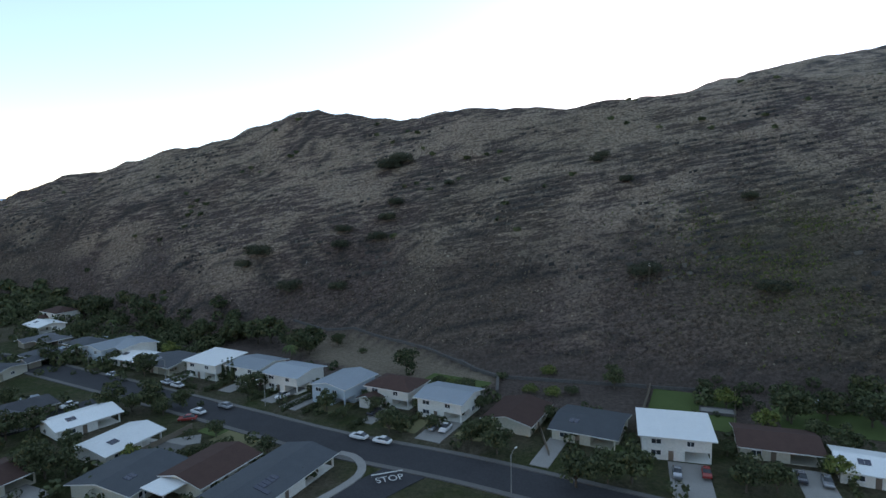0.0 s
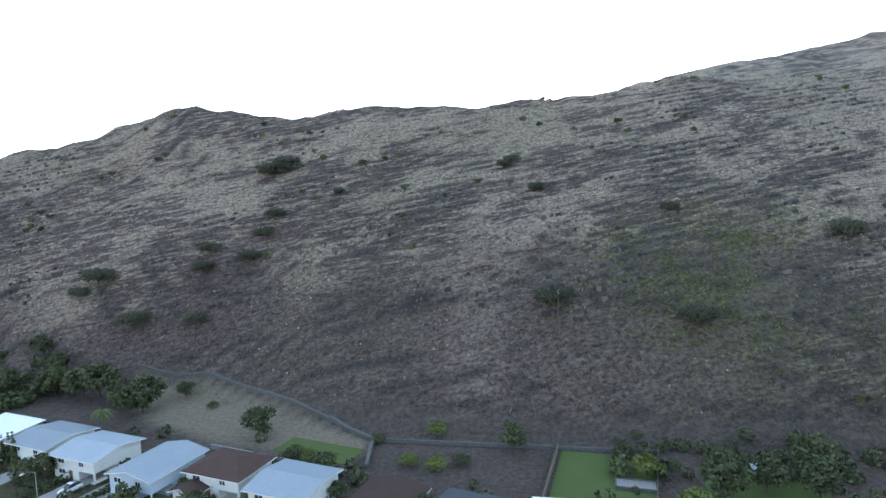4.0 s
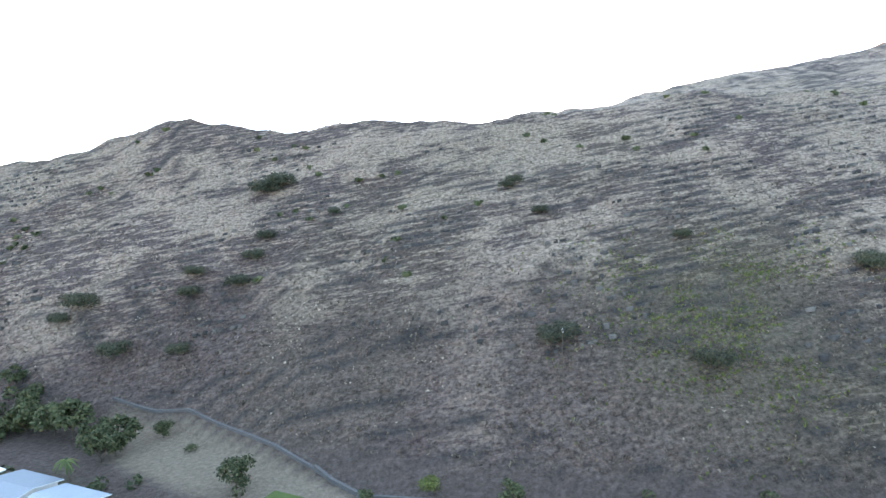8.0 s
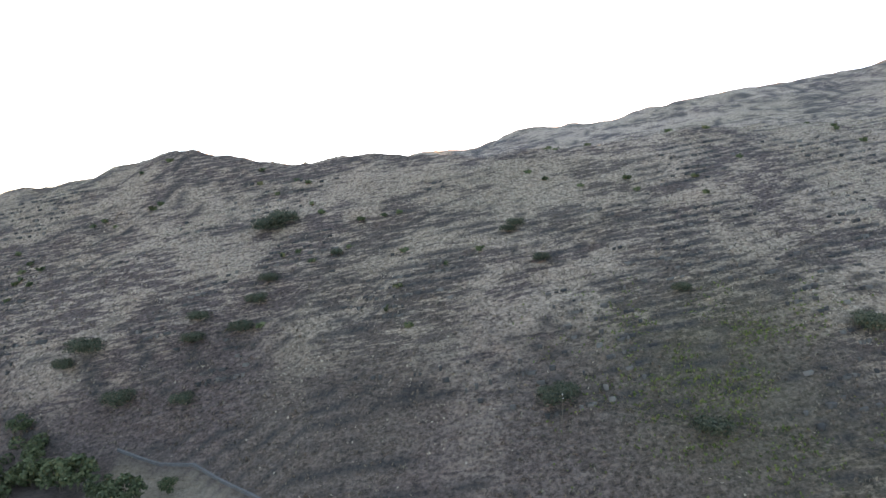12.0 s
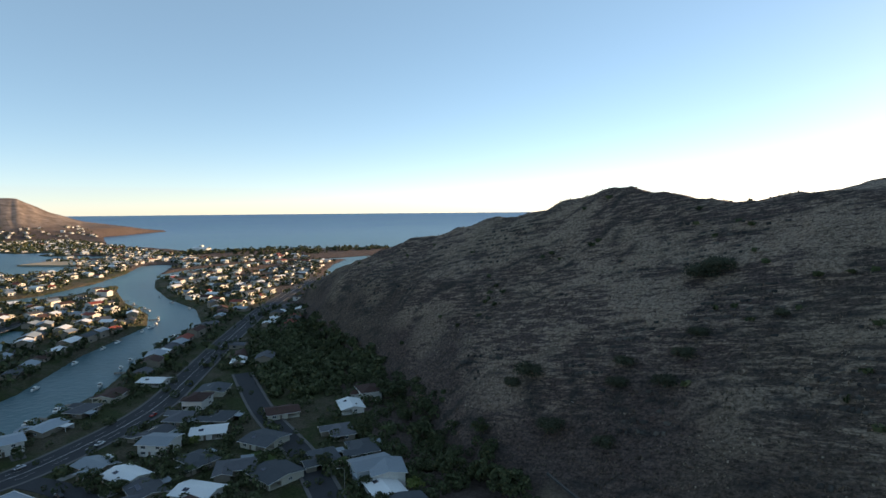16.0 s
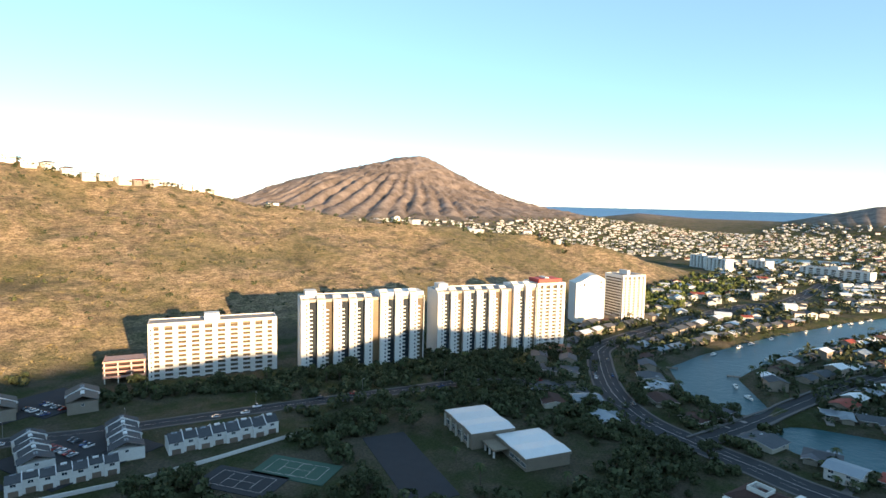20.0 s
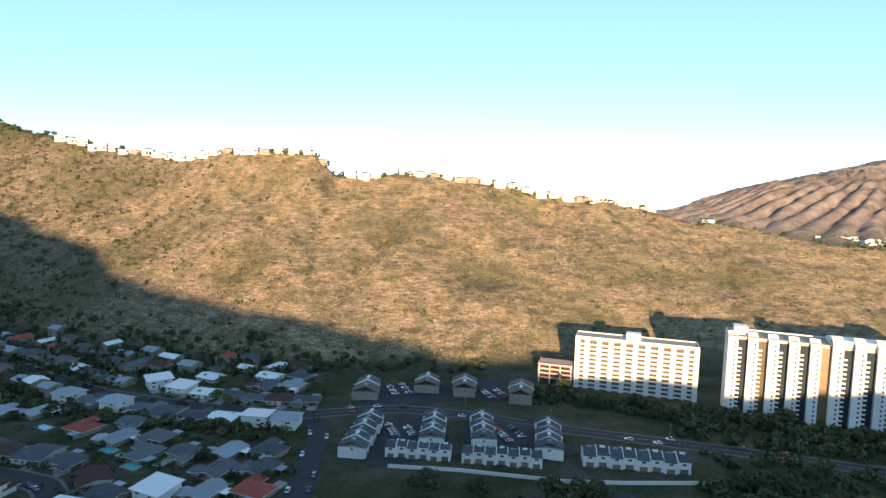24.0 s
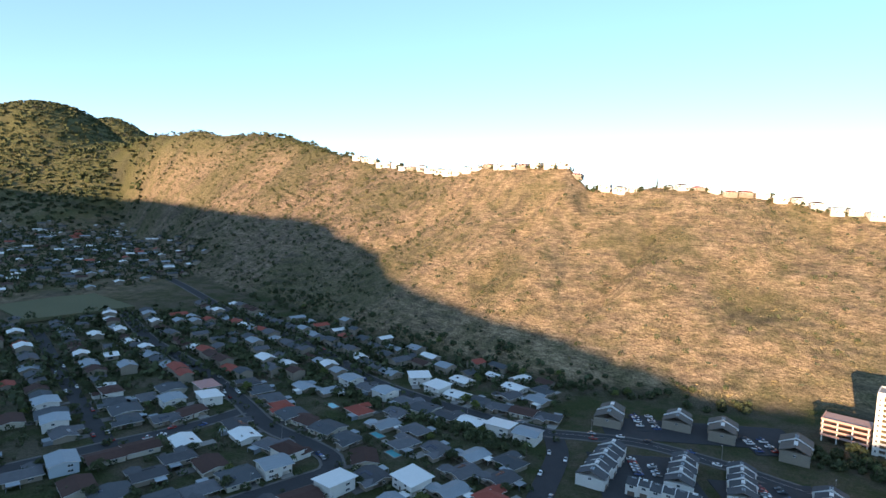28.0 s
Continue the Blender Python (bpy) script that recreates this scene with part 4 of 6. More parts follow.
make_tower("tall white apartment tower with piers and sloped tops", (-209.5, -289.6), (-279.3, -250.8), 20, 17, 8, "piers", 1.2, 2.55, 3)
make_tower("long tall white apartment tower with piers and sloped tops", (-293.5, -251.8), (-363, -216.2), 20, 17, 8, "piers", 1.2, 2.6, 2)
tb = make_tower("white apartment tower with a red roof cap", (-363.6, -216.0), (-385, -205.2), 20, 18, 4, "balconies", 1.2, 2.6)
part("red_roof", boxes((2, 22, 2, 16, 49.9, 52.4)), M_PINKROOF, tb)
sm, sl_ = facing((-474, -243), (-494, -224.5), 3.0)
slab_tower = empty("apartment_tower", sm, "blank white gable end of a slab-shaped apartment tower", "apartment building", "towers at the foot of the hill")
bm = bmesh.new()
outline = [(0, -3), (sl_, -3), (sl_, 38.5), (sl_ * 0.72, 42.5), (sl_ * 0.5, 41.5), (sl_ * 0.2, 36.5), (0, 34.5)]
fr = [bm.verts.new((x, 0, z)) for x, z in outline]
bk = [bm.verts.new((x, 20, z)) for x, z in outline]
bm.faces.new(fr)
bm.faces.new(bk[::-1])
for k in range(len(outline)):
    bm.faces.new([fr[k], fr[k - 1], bk[k - 1], bk[k]])
part("wall", bm, M_WHITE, slab_tower)
for x, z, h in ((sl_ * 0.28, 32, 2.2), (sl_ * 0.86, 35, 1.6), (sl_ * 0.86, 30, 1.6)):
    part("window", window_bm(1.6, h, 0), [M_TRIM, M_GLASS], slab_tower).matrix_local = pose(x, 0, z)
for z in range(2, 34, 3):
    part("window", window_bm(1.2, 1.2, 0), [M_TRIM, M_GLASS], slab_tower).matrix_local = pose(sl_ * 0.14, 0, z)
square = make_tower("square white apartment tower with long balconies", (-506, -213), (-530.2, -201.4), 25, 15, 5, "balconies", 3.0, 2.6)
strip_me = shared("balcony", boxes((-0.9, 0, 1.5, 23.5, 0, 0.9)), M_WHITE)
dark_me = shared("window", boxes((-0.06, 0.02, 1.8, 23.2, 0.95, 2.3)), M_BRONZE)
for f in range(15):
    child("balcony", strip_me, square, 0, 0, 0.4 + f * 2.6)
    child("window", dark_me, square, 0, 0, 0.4 + f * 2.6)
club = empty("club_house", pose(-372, -203, 1.0, 0, 0, -25), "low club house with a broad brown hip roof", "house")
part("wall", boxes((-9, 9, -6, 6, -1, 3.2)), W_TAN, club)
bm, r = roof_bm(18, 12, "hip", 1.2, 0.28, 3.0)
part("roof", bm, [plain("brown_tile_roof", (0.16, 0.09, 0.065), (0.24, 0.14, 0.10), 0.4, 6.0, 0.8), M_TRIM], club)
make_tower("distant pale apartment block across the town", (-1085, -338), (-1060, -300), 18, 7, 5, "balconies")
make_tower("distant pale apartment block across the town", (-1045, -300), (-1025, -262), 18, 7, 5, "balconies")
make_tower("distant long four-storey building beside the bay", (-1085, -165), (-1050, -70), 18, 5, 9, "balconies")
make_tower("distant pale apartment block across the town", (-1130, -250), (-1110, -220), 18, 5, 4, "balconies")

# parking deck beside the first tower
gm, gl = facing((-118, -350), (-138, -341), 1.0)
deck = empty("parking_deck", gm, "open four-level parking deck with pinkish parapets", "parking deck")
M_DECK = plain("pink_deck", (0.40, 0.24, 0.20), (0.52, 0.34, 0.29), 0.3, 3.0, 0.8)
for f in range(4):
    part("slab", boxes((0, gl, 0, 16, 3.2 + f * 2.9, 3.5 + f * 2.9), (0, gl, 0, 0.25, 3.5 + f * 2.9, 4.4 + f * 2.9), (0, 0.25, 0.25, 16, 3.5 + f * 2.9, 4.4 + f * 2.9)), M_DECK, deck)
for i in range(4):
    for y in (0.6, 15.2):
        part("column", boxes((0.5 + i * (gl - 1.6) / 3, 1.1 + i * (gl - 1.6) / 3, y, y + 0.5, -2, 12.0)), M_WHITE, deck)

# ---- town houses ----
M_THROOF = plain("town_house_shingle", (0.055, 0.058, 0.064), (0.115, 0.118, 0.125), 0.4, 6.0, 0.85, by_object=0.3)
M_BROWNROOF = plain("taupe_shingle", (0.10, 0.085, 0.075), (0.18, 0.155, 0.135), 0.4, 6.0, 0.85)


def make_terrace(label, p0, p1, width, units, roof_m, wall_m, step=0.45):
    """A row of town houses whose roofs step from unit to unit, with white party walls between."""
    m, L = facing(p0, p1, 1.0)
    m = m @ Matrix.Translation((0, -width / 2, 0))
    e = empty("town_house_row", m, label, "town houses", "town house rows")
    u = L / units
    for i in range(units):
        H = 4.9 + (i % 2) * step
        y0 = (i % 2) * 0.9
        part("wall", boxes((i * u, (i + 1) * u, y0, width - y0, -1, H)), wall_m, e)
        bm, r = roof_bm(u - 0.5, width - 2 * y0, "gable", 0.2, 0.42, H)
        for v in bm.verts:
            v.co.x += (i + 0.5) * u
            v.co.y += width / 2
        part("roof", bm, roof_m, e)
        part("skylight_roof", boxes(((i + 0.3) * u, (i + 0.7) * u, width * 0.44, width * 0.56, H + width * 0.17, H + width * 0.21 + 0.25)), R_WHITE if i % 2 else R_PALE, e)
        if i:
            bm = bmesh.new()
            pts = [(-0.3, H), (width / 2, H + width * 0.21 + 0.75), (width + 0.3, H), (width + 0.3, H - 0.8), (-0.3, H - 0.8)]
            a = [bm.verts.new((i * u - 0.16, y, z)) for y, z in pts]
            b = [bm.verts.new((i * u + 0.16, y, z)) for y, z in pts]
            bm.faces.new(a)
            bm.faces.new(b[::-1])
            for k in range(5):
                bm.faces.new([a[k], b[k], b[(k + 1) % 5], a[(k + 1) % 5]])
            part("party_wall", bm, M_TRIM, e)
        part("garage_door", boxes(((i + 0.2) * u, (i + 0.8) * u, y0 - 0.05, y0 + 0.05, -0.2, 2.1)), M_DOOR, e)
        for z in (1.0, 3.6):
            for yy, t in ((y0, 0), (width - y0, 180))[z < 2:]:
                o = part("window", window_bm(1.8, 1.2), [M_TRIM, M_GLASS], e)
                o.matrix_local = pose((i + 0.5) * u, yy, z, 0, 0, t)
    for x, t in ((0, -90), (L, 90)):
        o = part("window", window_bm(1.4, 1.2), [M_TRIM, M_GLASS], e)
        o.matrix_local = pose(x, width * 0.5, 3.6, 0, 0, t)
    return e


GREY_ROW, TAN_ROW = "white town house row with stepped dark grey roofs", "cream town houses with stepped taupe roofs and white skylights"
for p0, p1, w, n in (((-1, -247), (-11, -288), 13, 6), ((-38, -255), (-44, -288), 12, 5), ((-63, -252), (-68, -286), 12, 5), ((-91, -240), (-101, -274), 13, 5), ((-106, -238), (-151, -226), 11, 8), ((-17, -251), (-46, -244), 8, 6), ((-51, -243), (-86, -235), 8, 7)):
    make_terrace(GREY_ROW, p0, p1, w, n, M_THROOF, M_WHITE)
for p0, p1, w, n in (((-6, -321), (-9, -343), 15, 2), ((-43, -331), (-46, -347), 15, 2), ((-65, -323), (-69, -345), 15, 2), ((-96, -310), (-103, -334), 15, 2)):
    make_terrace(TAN_ROW, p0, p1, w, n, M_BROWNROOF, W_TAN, 0.8)
for x, y, a, b, turn in ((-27, -336, 15, 24, 12), (-84, -328, 14, 24, 16), (-25, -274, 13, 24, 13), (-80, -266, 12, 24, 13)):
    o = part("parking_lot", boxes((-a / 2, a / 2, -b / 2, b / 2, -0.6, 0.0)), M_ASPHALT, None)
    o.matrix_world = pose(x, y, 1.35, 0, 0, turn)
    tagged(o, "dark asphalt parking lot between town houses", "parking lot", kind="structure")
for x, y, a, b, turn in ((-25, -266, 46, 48, 13), (-80, -260, 46, 44, 14), (-54, -333, 104, 30, 13)):
    o = part("parking_lot", boxes((-a / 2, a / 2, -b / 2, b / 2, -0.6, 0.0)), M_ASPHALT, None)
    o.matrix_world = pose(x, y, 1.2, 0, 0, turn)
    tagged(o, "worn asphalt yard round the town houses", "parking lot", kind="structure")
for a, b in (((-17, -237), (-48, -231)), ((-48, -231), (-92, -218)), ((-92, -218), (-117, -215)), ((-117, -215), (-158, -212))):
    m, L = facing(a, b, 0.9)
    o = part("boundary_wall", boxes((0, L, 0, 0.3, -1, 1.7)), M_WHITE, None)
    o.matrix_world = m
    tagged(o, "long white boundary wall along the town houses", "wall")

# ---- school, flats, pavilion, courts ----
M_BEIGE = plain("beige_block_wall", (0.20, 0.16, 0.12), (0.30, 0.25, 0.19), 0.4, 4.0, 0.85)
hall = empty("community_hall", pose(-211, -147, 1.0, 0, 0, 63.5), "large hall with a bright white flat roof on two levels", "hall")
part("wall", boxes((-21.4, 8.2, -11.2, 9.6, -1, 6.2)), M_BEIGE, hall)
part("fascia", boxes((-22, 8.8, -11.8, 10.1, 6.2, 7.3)), M_BEIGE, hall, "brown roof edge band")
for i in range(2):
    bm, r = roof_bm(15.1, 21.6, "cross", 0.1, 0.075, 7.3, 0.25)
    for v in bm.verts:
        v.co.x += -14.25 + i * 15.35
        v.co.y -= 0.85
    part("roof", bm, R_WHITE, hall)
part("wing_wall", boxes((8.8, 34.4, 0.6, 21.8, -1, 4.6)), M_BEIGE, hall)
part("wing_fascia", boxes((8.8, 35.0, 0, 22.3, 4.6, 5.6)), M_BEIGE, hall, "brown roof edge band")
for i in range(2):
    bm, r = roof_bm(12.8, 22.0, "cross", 0.1, 0.075, 5.6, 0.25)
    for v in bm.verts:
        v.co.x += 15.4 + i * 13.0
        v.co.y += 11.15
    part("wing_roof", bm, R_WHITE, hall)
part("entrance_canopy", boxes((8.8, 20, -6.5, 0.5, 3.4, 4.0)), M_BEIGE, hall)
for x in (10.5, 14.5, 18.5):
    part("column", boxes((x - 0.35, x + 0.35, -6.0, -5.3, -1, 3.4)), M_WHITE, hall)
for i in range(5):
    part("buttress", boxes((-21.6 + i * 6.6, -20.9 + i * 6.6, -12.0, -11.2, -1, 6.2)), M_CREAM, hall)
for i in range(4):
    o = part("window", window_bm(4.4, 2.4, 3), [M_TRIM, M_GLASS], hall)
    o.matrix_local = pose(-17.9 + i * 6.6, -11.2, 1.6)
for i in range(3):
    o = part("window", window_bm(4.0, 2.2, 3), [M_TRIM, M_GLASS], hall)
    o.matrix_local = pose(-21.4, -7 + i * 7, 1.6, 0, 0, -90)
    o = part("window", window_bm(4.0, 1.8, 3), [M_TRIM, M_GLASS], hall)
    o.matrix_local = pose(23 + i * 4.6, 0.6, 1.4)
lot = part("parking_lot", boxes((-10, 10, -31, 31, -0.6, 0.0)), M_ASPHALT, None)
lot.matrix_world = pose(-168, -156, 1.15, 0, 0, -25)
tagged(lot, "dark worn asphalt parking lot beside the hall", "parking lot", kind="structure")
flats = empty("low_apartment_house", pose(-219, -27, 1.0, 0, 0, 74), "three-storey white flats with reddish-brown roofs", "apartment building")
for k, (x0, x1, y0, y1) in enumerate(((-18, -3, -8, 9), (1, 17, -6, 11))):
    xm, ym = (x0 + x1) / 2, (y0 + y1) / 2
    part("wall", boxes((x0, x1, y0, y1, -1, 8.2)), M_WHITE, flats)
    bm, r = roof_bm(x1 - x0, y1 - y0, "hip", 0.6, 0.36, 8.2)
    for v in bm.verts:
        v.co.x += xm
        v.co.y += ym
    part("roof", bm, [R_BROWN, M_TRIM], flats)
    part("roof_well", boxes((xm - 3.4, xm + 3.4, ym - 3, ym - 2.7, 9.0, 12.2), (xm - 3.4, xm + 3.4, ym + 2.7, ym + 3, 9.0, 12.2), (xm - 3.4, xm - 3.1, ym - 2.7, ym + 2.7, 9.0, 12.2), (xm + 3.1, xm + 3.4, ym - 2.7, ym + 2.7, 9.0, 12.2)), M_WHITE, flats, "white parapet round a roof well")
    part("roof_plant", boxes((xm - 2.6, xm - 0.8, ym - 2, ym + 1.6, 10.4, 11.6), (xm + 0.2, xm + 2.4, ym - 1.4, ym + 0.4, 10.4, 11.4)), M_CONCRETE, flats)
    part("well_deck", boxes((xm - 3.1, xm + 3.1, ym - 2.7, ym + 2.7, 10.1, 10.4)), R_PALE, flats)
    for bx in (x0 + 2.7, x1 - 2.7):
        part("bay", boxes((bx - 2.5, bx + 2.5, y0 - 1.7, y0, -1, 7.7), (bx - 2.8, bx + 2.8, y0 - 2.0, y0, 7.7, 8.1)), M_WHITE, flats)
        part("balcony", boxes((bx - 2.7, bx + 2.7, y0 - 3.0, y0 - 1.7, 3.3, 3.5), (bx - 2.7, bx + 2.7, y0 - 3.0, y0 - 2.85, 3.5, 4.4)), M_WHITE, flats)
        for z in (1.0, 5.0):
            part("window", window_bm(4.2, 1.6, 3), [M_TRIM, M_GLASS], flats).matrix_local = pose(bx, y0 - 1.7, z)
    for z in (0.9, 4.9):
        for dx in (-1.2, 1.2):
            part("window", window_bm(1.1, 1.6, 0), [M_TRIM, M_GLASS], flats).matrix_local = pose(xm + dx, y0, z)
        for i in range(4):
            part("window", window_bm(1.8, 1.3), [M_TRIM, M_GLASS], flats).matrix_local = pose(x0 + 2.4 + i * 3.7, y1, z, 0, 0, 180)
part("link_wall", boxes((-3, 1, -5, 6, -1, 9.4), (-1.6, 0.2, 2, 9, 9.4, 11.2)), M_WHITE, flats)
part("link_window", window_bm(1.6, 2.0, 0), [M_TRIM, M_GLASS], flats).matrix_local = pose(-1, -5, 4.4)
yard = part("parking_lot", boxes((-9, 9, -20, 20, -0.6, 0.0)), M_ASPHALT, None)
yard.matrix_world = pose(-225, -1.5, 1.18, 0, 0, 90)
tagged(yard, "dark asphalt yard between the flats and the shelter", "parking lot", kind="structure")
pav = empty("shelter", pose(-228, 23, 1.0, 0, 0, 20), "flat-roofed open shelter with a pale blue-white roof", "shelter")
part("roof", boxes((-7, 7, -6.2, 6.2, 3.6, 3.95)), R_PALE, pav)
part("roof_edge", boxes((-7.25, 7.25, -6.45, -6.2, 3.4, 4.1), (-7.25, 7.25, 6.2, 6.45, 3.4, 4.1), (-7.25, -7, -6.2, 6.2, 3.4, 4.1), (7, 7.25, -6.2, 6.2, 3.4, 4.1)), M_TRIM, pav)
for x in (-5.5, 0, 5.5):
    for y in (-4.6, 4.6):
        part("post", boxes((x - 0.15, x + 0.15, y - 0.15, y + 0.15, -1, 3.6)), M_TRIM, pav)
fore = part("forecourt", boxes((-17, 17, -13, 15, -0.6, 0.0)), M_CONCRETE, None)
fore.matrix_world = pose(-221, 17, 1.3, 0, 0, 20)
tagged(fore, "pale concrete forecourt under the shelter", "forecourt", kind="structure")
M_COURT = plain("green_court", (0.035, 0.085, 0.065), (0.06, 0.12, 0.09), 0.1, 2.0, 0.85)
for (x, y, mat, lab) in ((-134, -184, M_COURT, "green painted tennis court with white lines"), (-114, -191, M_ASPHALT, "dark asphalt ball court with white lines")):
    e = empty("sports_court", pose(x, y, 1.25, 0, 0, 24), lab, "court")
    part("surface", boxes((-8.5, 8.5, -16, 16, -0.6, 0.0)), mat, e)
    for bx in ((-5.5, -5.35, -12, 12), (5.35, 5.5, -12, 12), (-5.5, 5.5, -12, -11.85), (-5.5, 5.5, 11.85, 12), (-5.5, 5.5, -0.08, 0.08), (-0.07, 0.07, -6.4, 6.4), (-4.1, 4.1, 6.3, 6.45), (-4.1, 4.1, -6.45, -6.3)):
        part("court_line", boxes((*bx, 0.005, 0.012)), M_LINE, e)
field = part("sports_field", boxes((-66, 66, -46, 46, -3.0, 0.0)), plain("playing_field", (0.085, 0.09, 0.05), (0.145, 0.14, 0.08), 0.02, 0.6, 0.95), None)
field.matrix_world = pose(523, -410, ground_z(523, -410) + 1.4, 0, 0, -20)
tagged(field, "wide dry-green playing field among the houses", "field", kind="structure")
# a pale church by the shore
ch = empty("church", pose(-1440, 560, 1.0, 0, 0, 30), "distant white shoreline building with a low tower", "building")
part("wall", boxes((-22, 22, -9, 9, -1, 9)), M_WHITE, ch)
part("tower", boxes((-4, 4, -4, 4, 9, 17)), M_WHITE, ch)
bm, r = roof_bm(44, 18, "gable", 0.6, 0.4, 9)
part("roof", bm, R_WHITE, ch)
# a bare sandy spit in the bay
sand = part("sand_flat", boxes((-90, 90, -38, 38, -6, 1.6)), plain("pale_sand", (0.36, 0.28, 0.19), (0.46, 0.37, 0.26), 0.05, 0.6, 0.95), None)
sand.matrix_world = pose(-1308, 262, 0, 0, 0, 40)
tagged(sand, "bare sandy spoil ground beside the bay", "sand", kind="structure")

# ---- plants ----


def leaf_material(name, dark, light, dry=None):
    m, nt, bs = nodes_of(name)
    geo = nt.nodes.new("ShaderNodeNewGeometry")
    info = nt.nodes.new("ShaderNodeObjectInfo")
    stops = [(0.0, dark), (0.7, light)] + ([(1.0, dry)] if dry else [])
    col = ramp(nt, geo.outputs["Random Per Island"], stops)
    col = mix(nt, 0.45, col, ramp(nt, info.outputs["Random"], [(0.0, (0.45, 0.5, 0.4)), (1.0, (1.0, 1.0, 0.8))]), "MULTIPLY")
    nt.links.new(col, bs.inputs["Base Color"])
    bs.inputs["Roughness"].default_value = 0.75
    bs.inputs["Specular IOR Level"].default_value = 0.25
    return m


L_TREE = leaf_material("tree_leaves", (0.030, 0.042, 0.020), (0.070, 0.088, 0.040), (0.115, 0.118, 0.062))
L_THORN = leaf_material("thorn_leaves", (0.030, 0.036, 0.022), (0.070, 0.076, 0.048), (0.11, 0.105, 0.07))
L_LIGHT = leaf_material("light_leaves", (0.06, 0.09, 0.022), (0.14, 0.17, 0.05), (0.20, 0.20, 0.07))
L_PALM = leaf_material("palm_fronds", (0.03, 0.05, 0.018), (0.08, 0.11, 0.04), (0.17, 0.14, 0.07))
L_STRAW = leaf_material("dry_grass", (0.24, 0.185, 0.145), (0.44, 0.35, 0.28), (0.58, 0.475, 0.39))
L_SCRUB = leaf_material("grey_brown_scrub", (0.075, 0.058, 0.05), (0.17, 0.13, 0.105), (0.22, 0.18, 0.14))
L_ROCK = leaf_material("lava_ledge", (0.03, 0.026, 0.026), (0.09, 0.078, 0.072), (0.17, 0.145, 0.13))
# dry grass for the east hill; the warm sun is in these colours
L_SUNLIT = leaf_material("sunlit_grass", (0.17, 0.125, 0.05), (0.30, 0.225, 0.10), (0.38, 0.30, 0.15))
L_BRUSH = leaf_material("brush_leaves", (0.03, 0.042, 0.018), (0.075, 0.09, 0.036), (0.12, 0.12, 0.055))
L_OLIVE = leaf_material("olive_leaves", (0.05, 0.065, 0.022), (0.10, 0.12, 0.042), (0.16, 0.155, 0.065))
nr = np.random.RandomState(5)


def leaf_quads(centres, outward, size, wide=1.0):
    """Small four-sided leaves at the centres, roughly facing outward."""
    n = len(centres)
    out = outward + nr.normal(0, 0.55, (n, 3))
    out /= np.linalg.norm(out, axis=1)[:, None] + 1e-9
    a = np.cross(out, nr.normal(0, 1, (n, 3)))
    a /= np.linalg.norm(a, axis=1)[:, None] + 1e-9
    b = np.cross(out, a)
    s = (size * nr.uniform(0.6, 1.3, n))[:, None]
    v = np.stack([centres - a * s * wide - b * s * 0.25, centres + b * s * -0.8, centres + a * s * wide + b * s * 0.2, centres + b * s], 1)
    return v.reshape(-1, 3), np.arange(n * 4).reshape(n, 4)


def crown_mesh(name, lobes, leaves, size, material):
    w = np.array([l[3] ** 2 for l in lobes])
    pick = nr.choice(len(lobes), leaves, p=w / w.sum())
    d = nr.normal(0, 1, (leaves, 3))
    d /= np.linalg.norm(d, axis=1)[:, None]
    d[:, 2] = np.where(d[:, 2] < -0.45, -d[:, 2], d[:, 2])
    L = np.array(lobes)[pick]
    c = L[:, :3] + d * (L[:, 3] * nr.uniform(0.55, 1.08, leaves))[:, None] * [1, 1, 0.8]
    v, f = leaf_quads(c, d, np.full(leaves, size))
    me = bpy.data.meshes.new(name)
    me.from_pydata(v.tolist(), [], f.tolist())
    me.materials.append(material)
    return me


def tube(bm, p, q, r0, r1, n=7):
    p, q = Vector(p), Vector(q)
    rot = (q - p).to_track_quat("Z", "Y").to_matrix()
    rings = [[bm.verts.new(c + rot @ Vector((r * math.cos(k * math.tau / n), r * math.sin(k * math.tau / n), 0))) for k in range(n)] for c, r in ((p, r0), (q, r1))]
    for k in range(n):
        bm.faces.new([rings[0][k], rings[0][(k + 1) % n], rings[1][(k + 1) % n], rings[1][k]])
    bm.faces.new(rings[1])


def make_tree(label, height, spread, leaves, size, material, name="tree", category="tree", flat=0.75):
    e = empty(name, Matrix.Identity(4), label, category, "trees of the valley")
    bm = bmesh.new()
    fork = height * 0.22
    tube(bm, (0, 0, -0.6), (0.1, 0.05, fork), height * 0.035, height * 0.025)
    lobes = []
    for k in range(11):
        a, r = k * 2.4, spread * (0.22 + 0.42 * nr.rand())
        c = (r * math.cos(a), r * math.sin(a), height * (0.32 + 0.42 * nr.rand()))
        tube(bm, (0.1, 0.05, fork * 0.95), c, height * 0.018, height * 0.006, 5)
        lobes.append((*c, spread * (0.34 + 0.2 * nr.rand()) * flat))
    lobes.append((0, 0, height * 0.8, spread * 0.42 * flat))
    part("trunk", bm, M_BARK, e)
    o = new("crown", crown_mesh("crown", lobes, leaves, size, material))
    o.parent = e
    return e


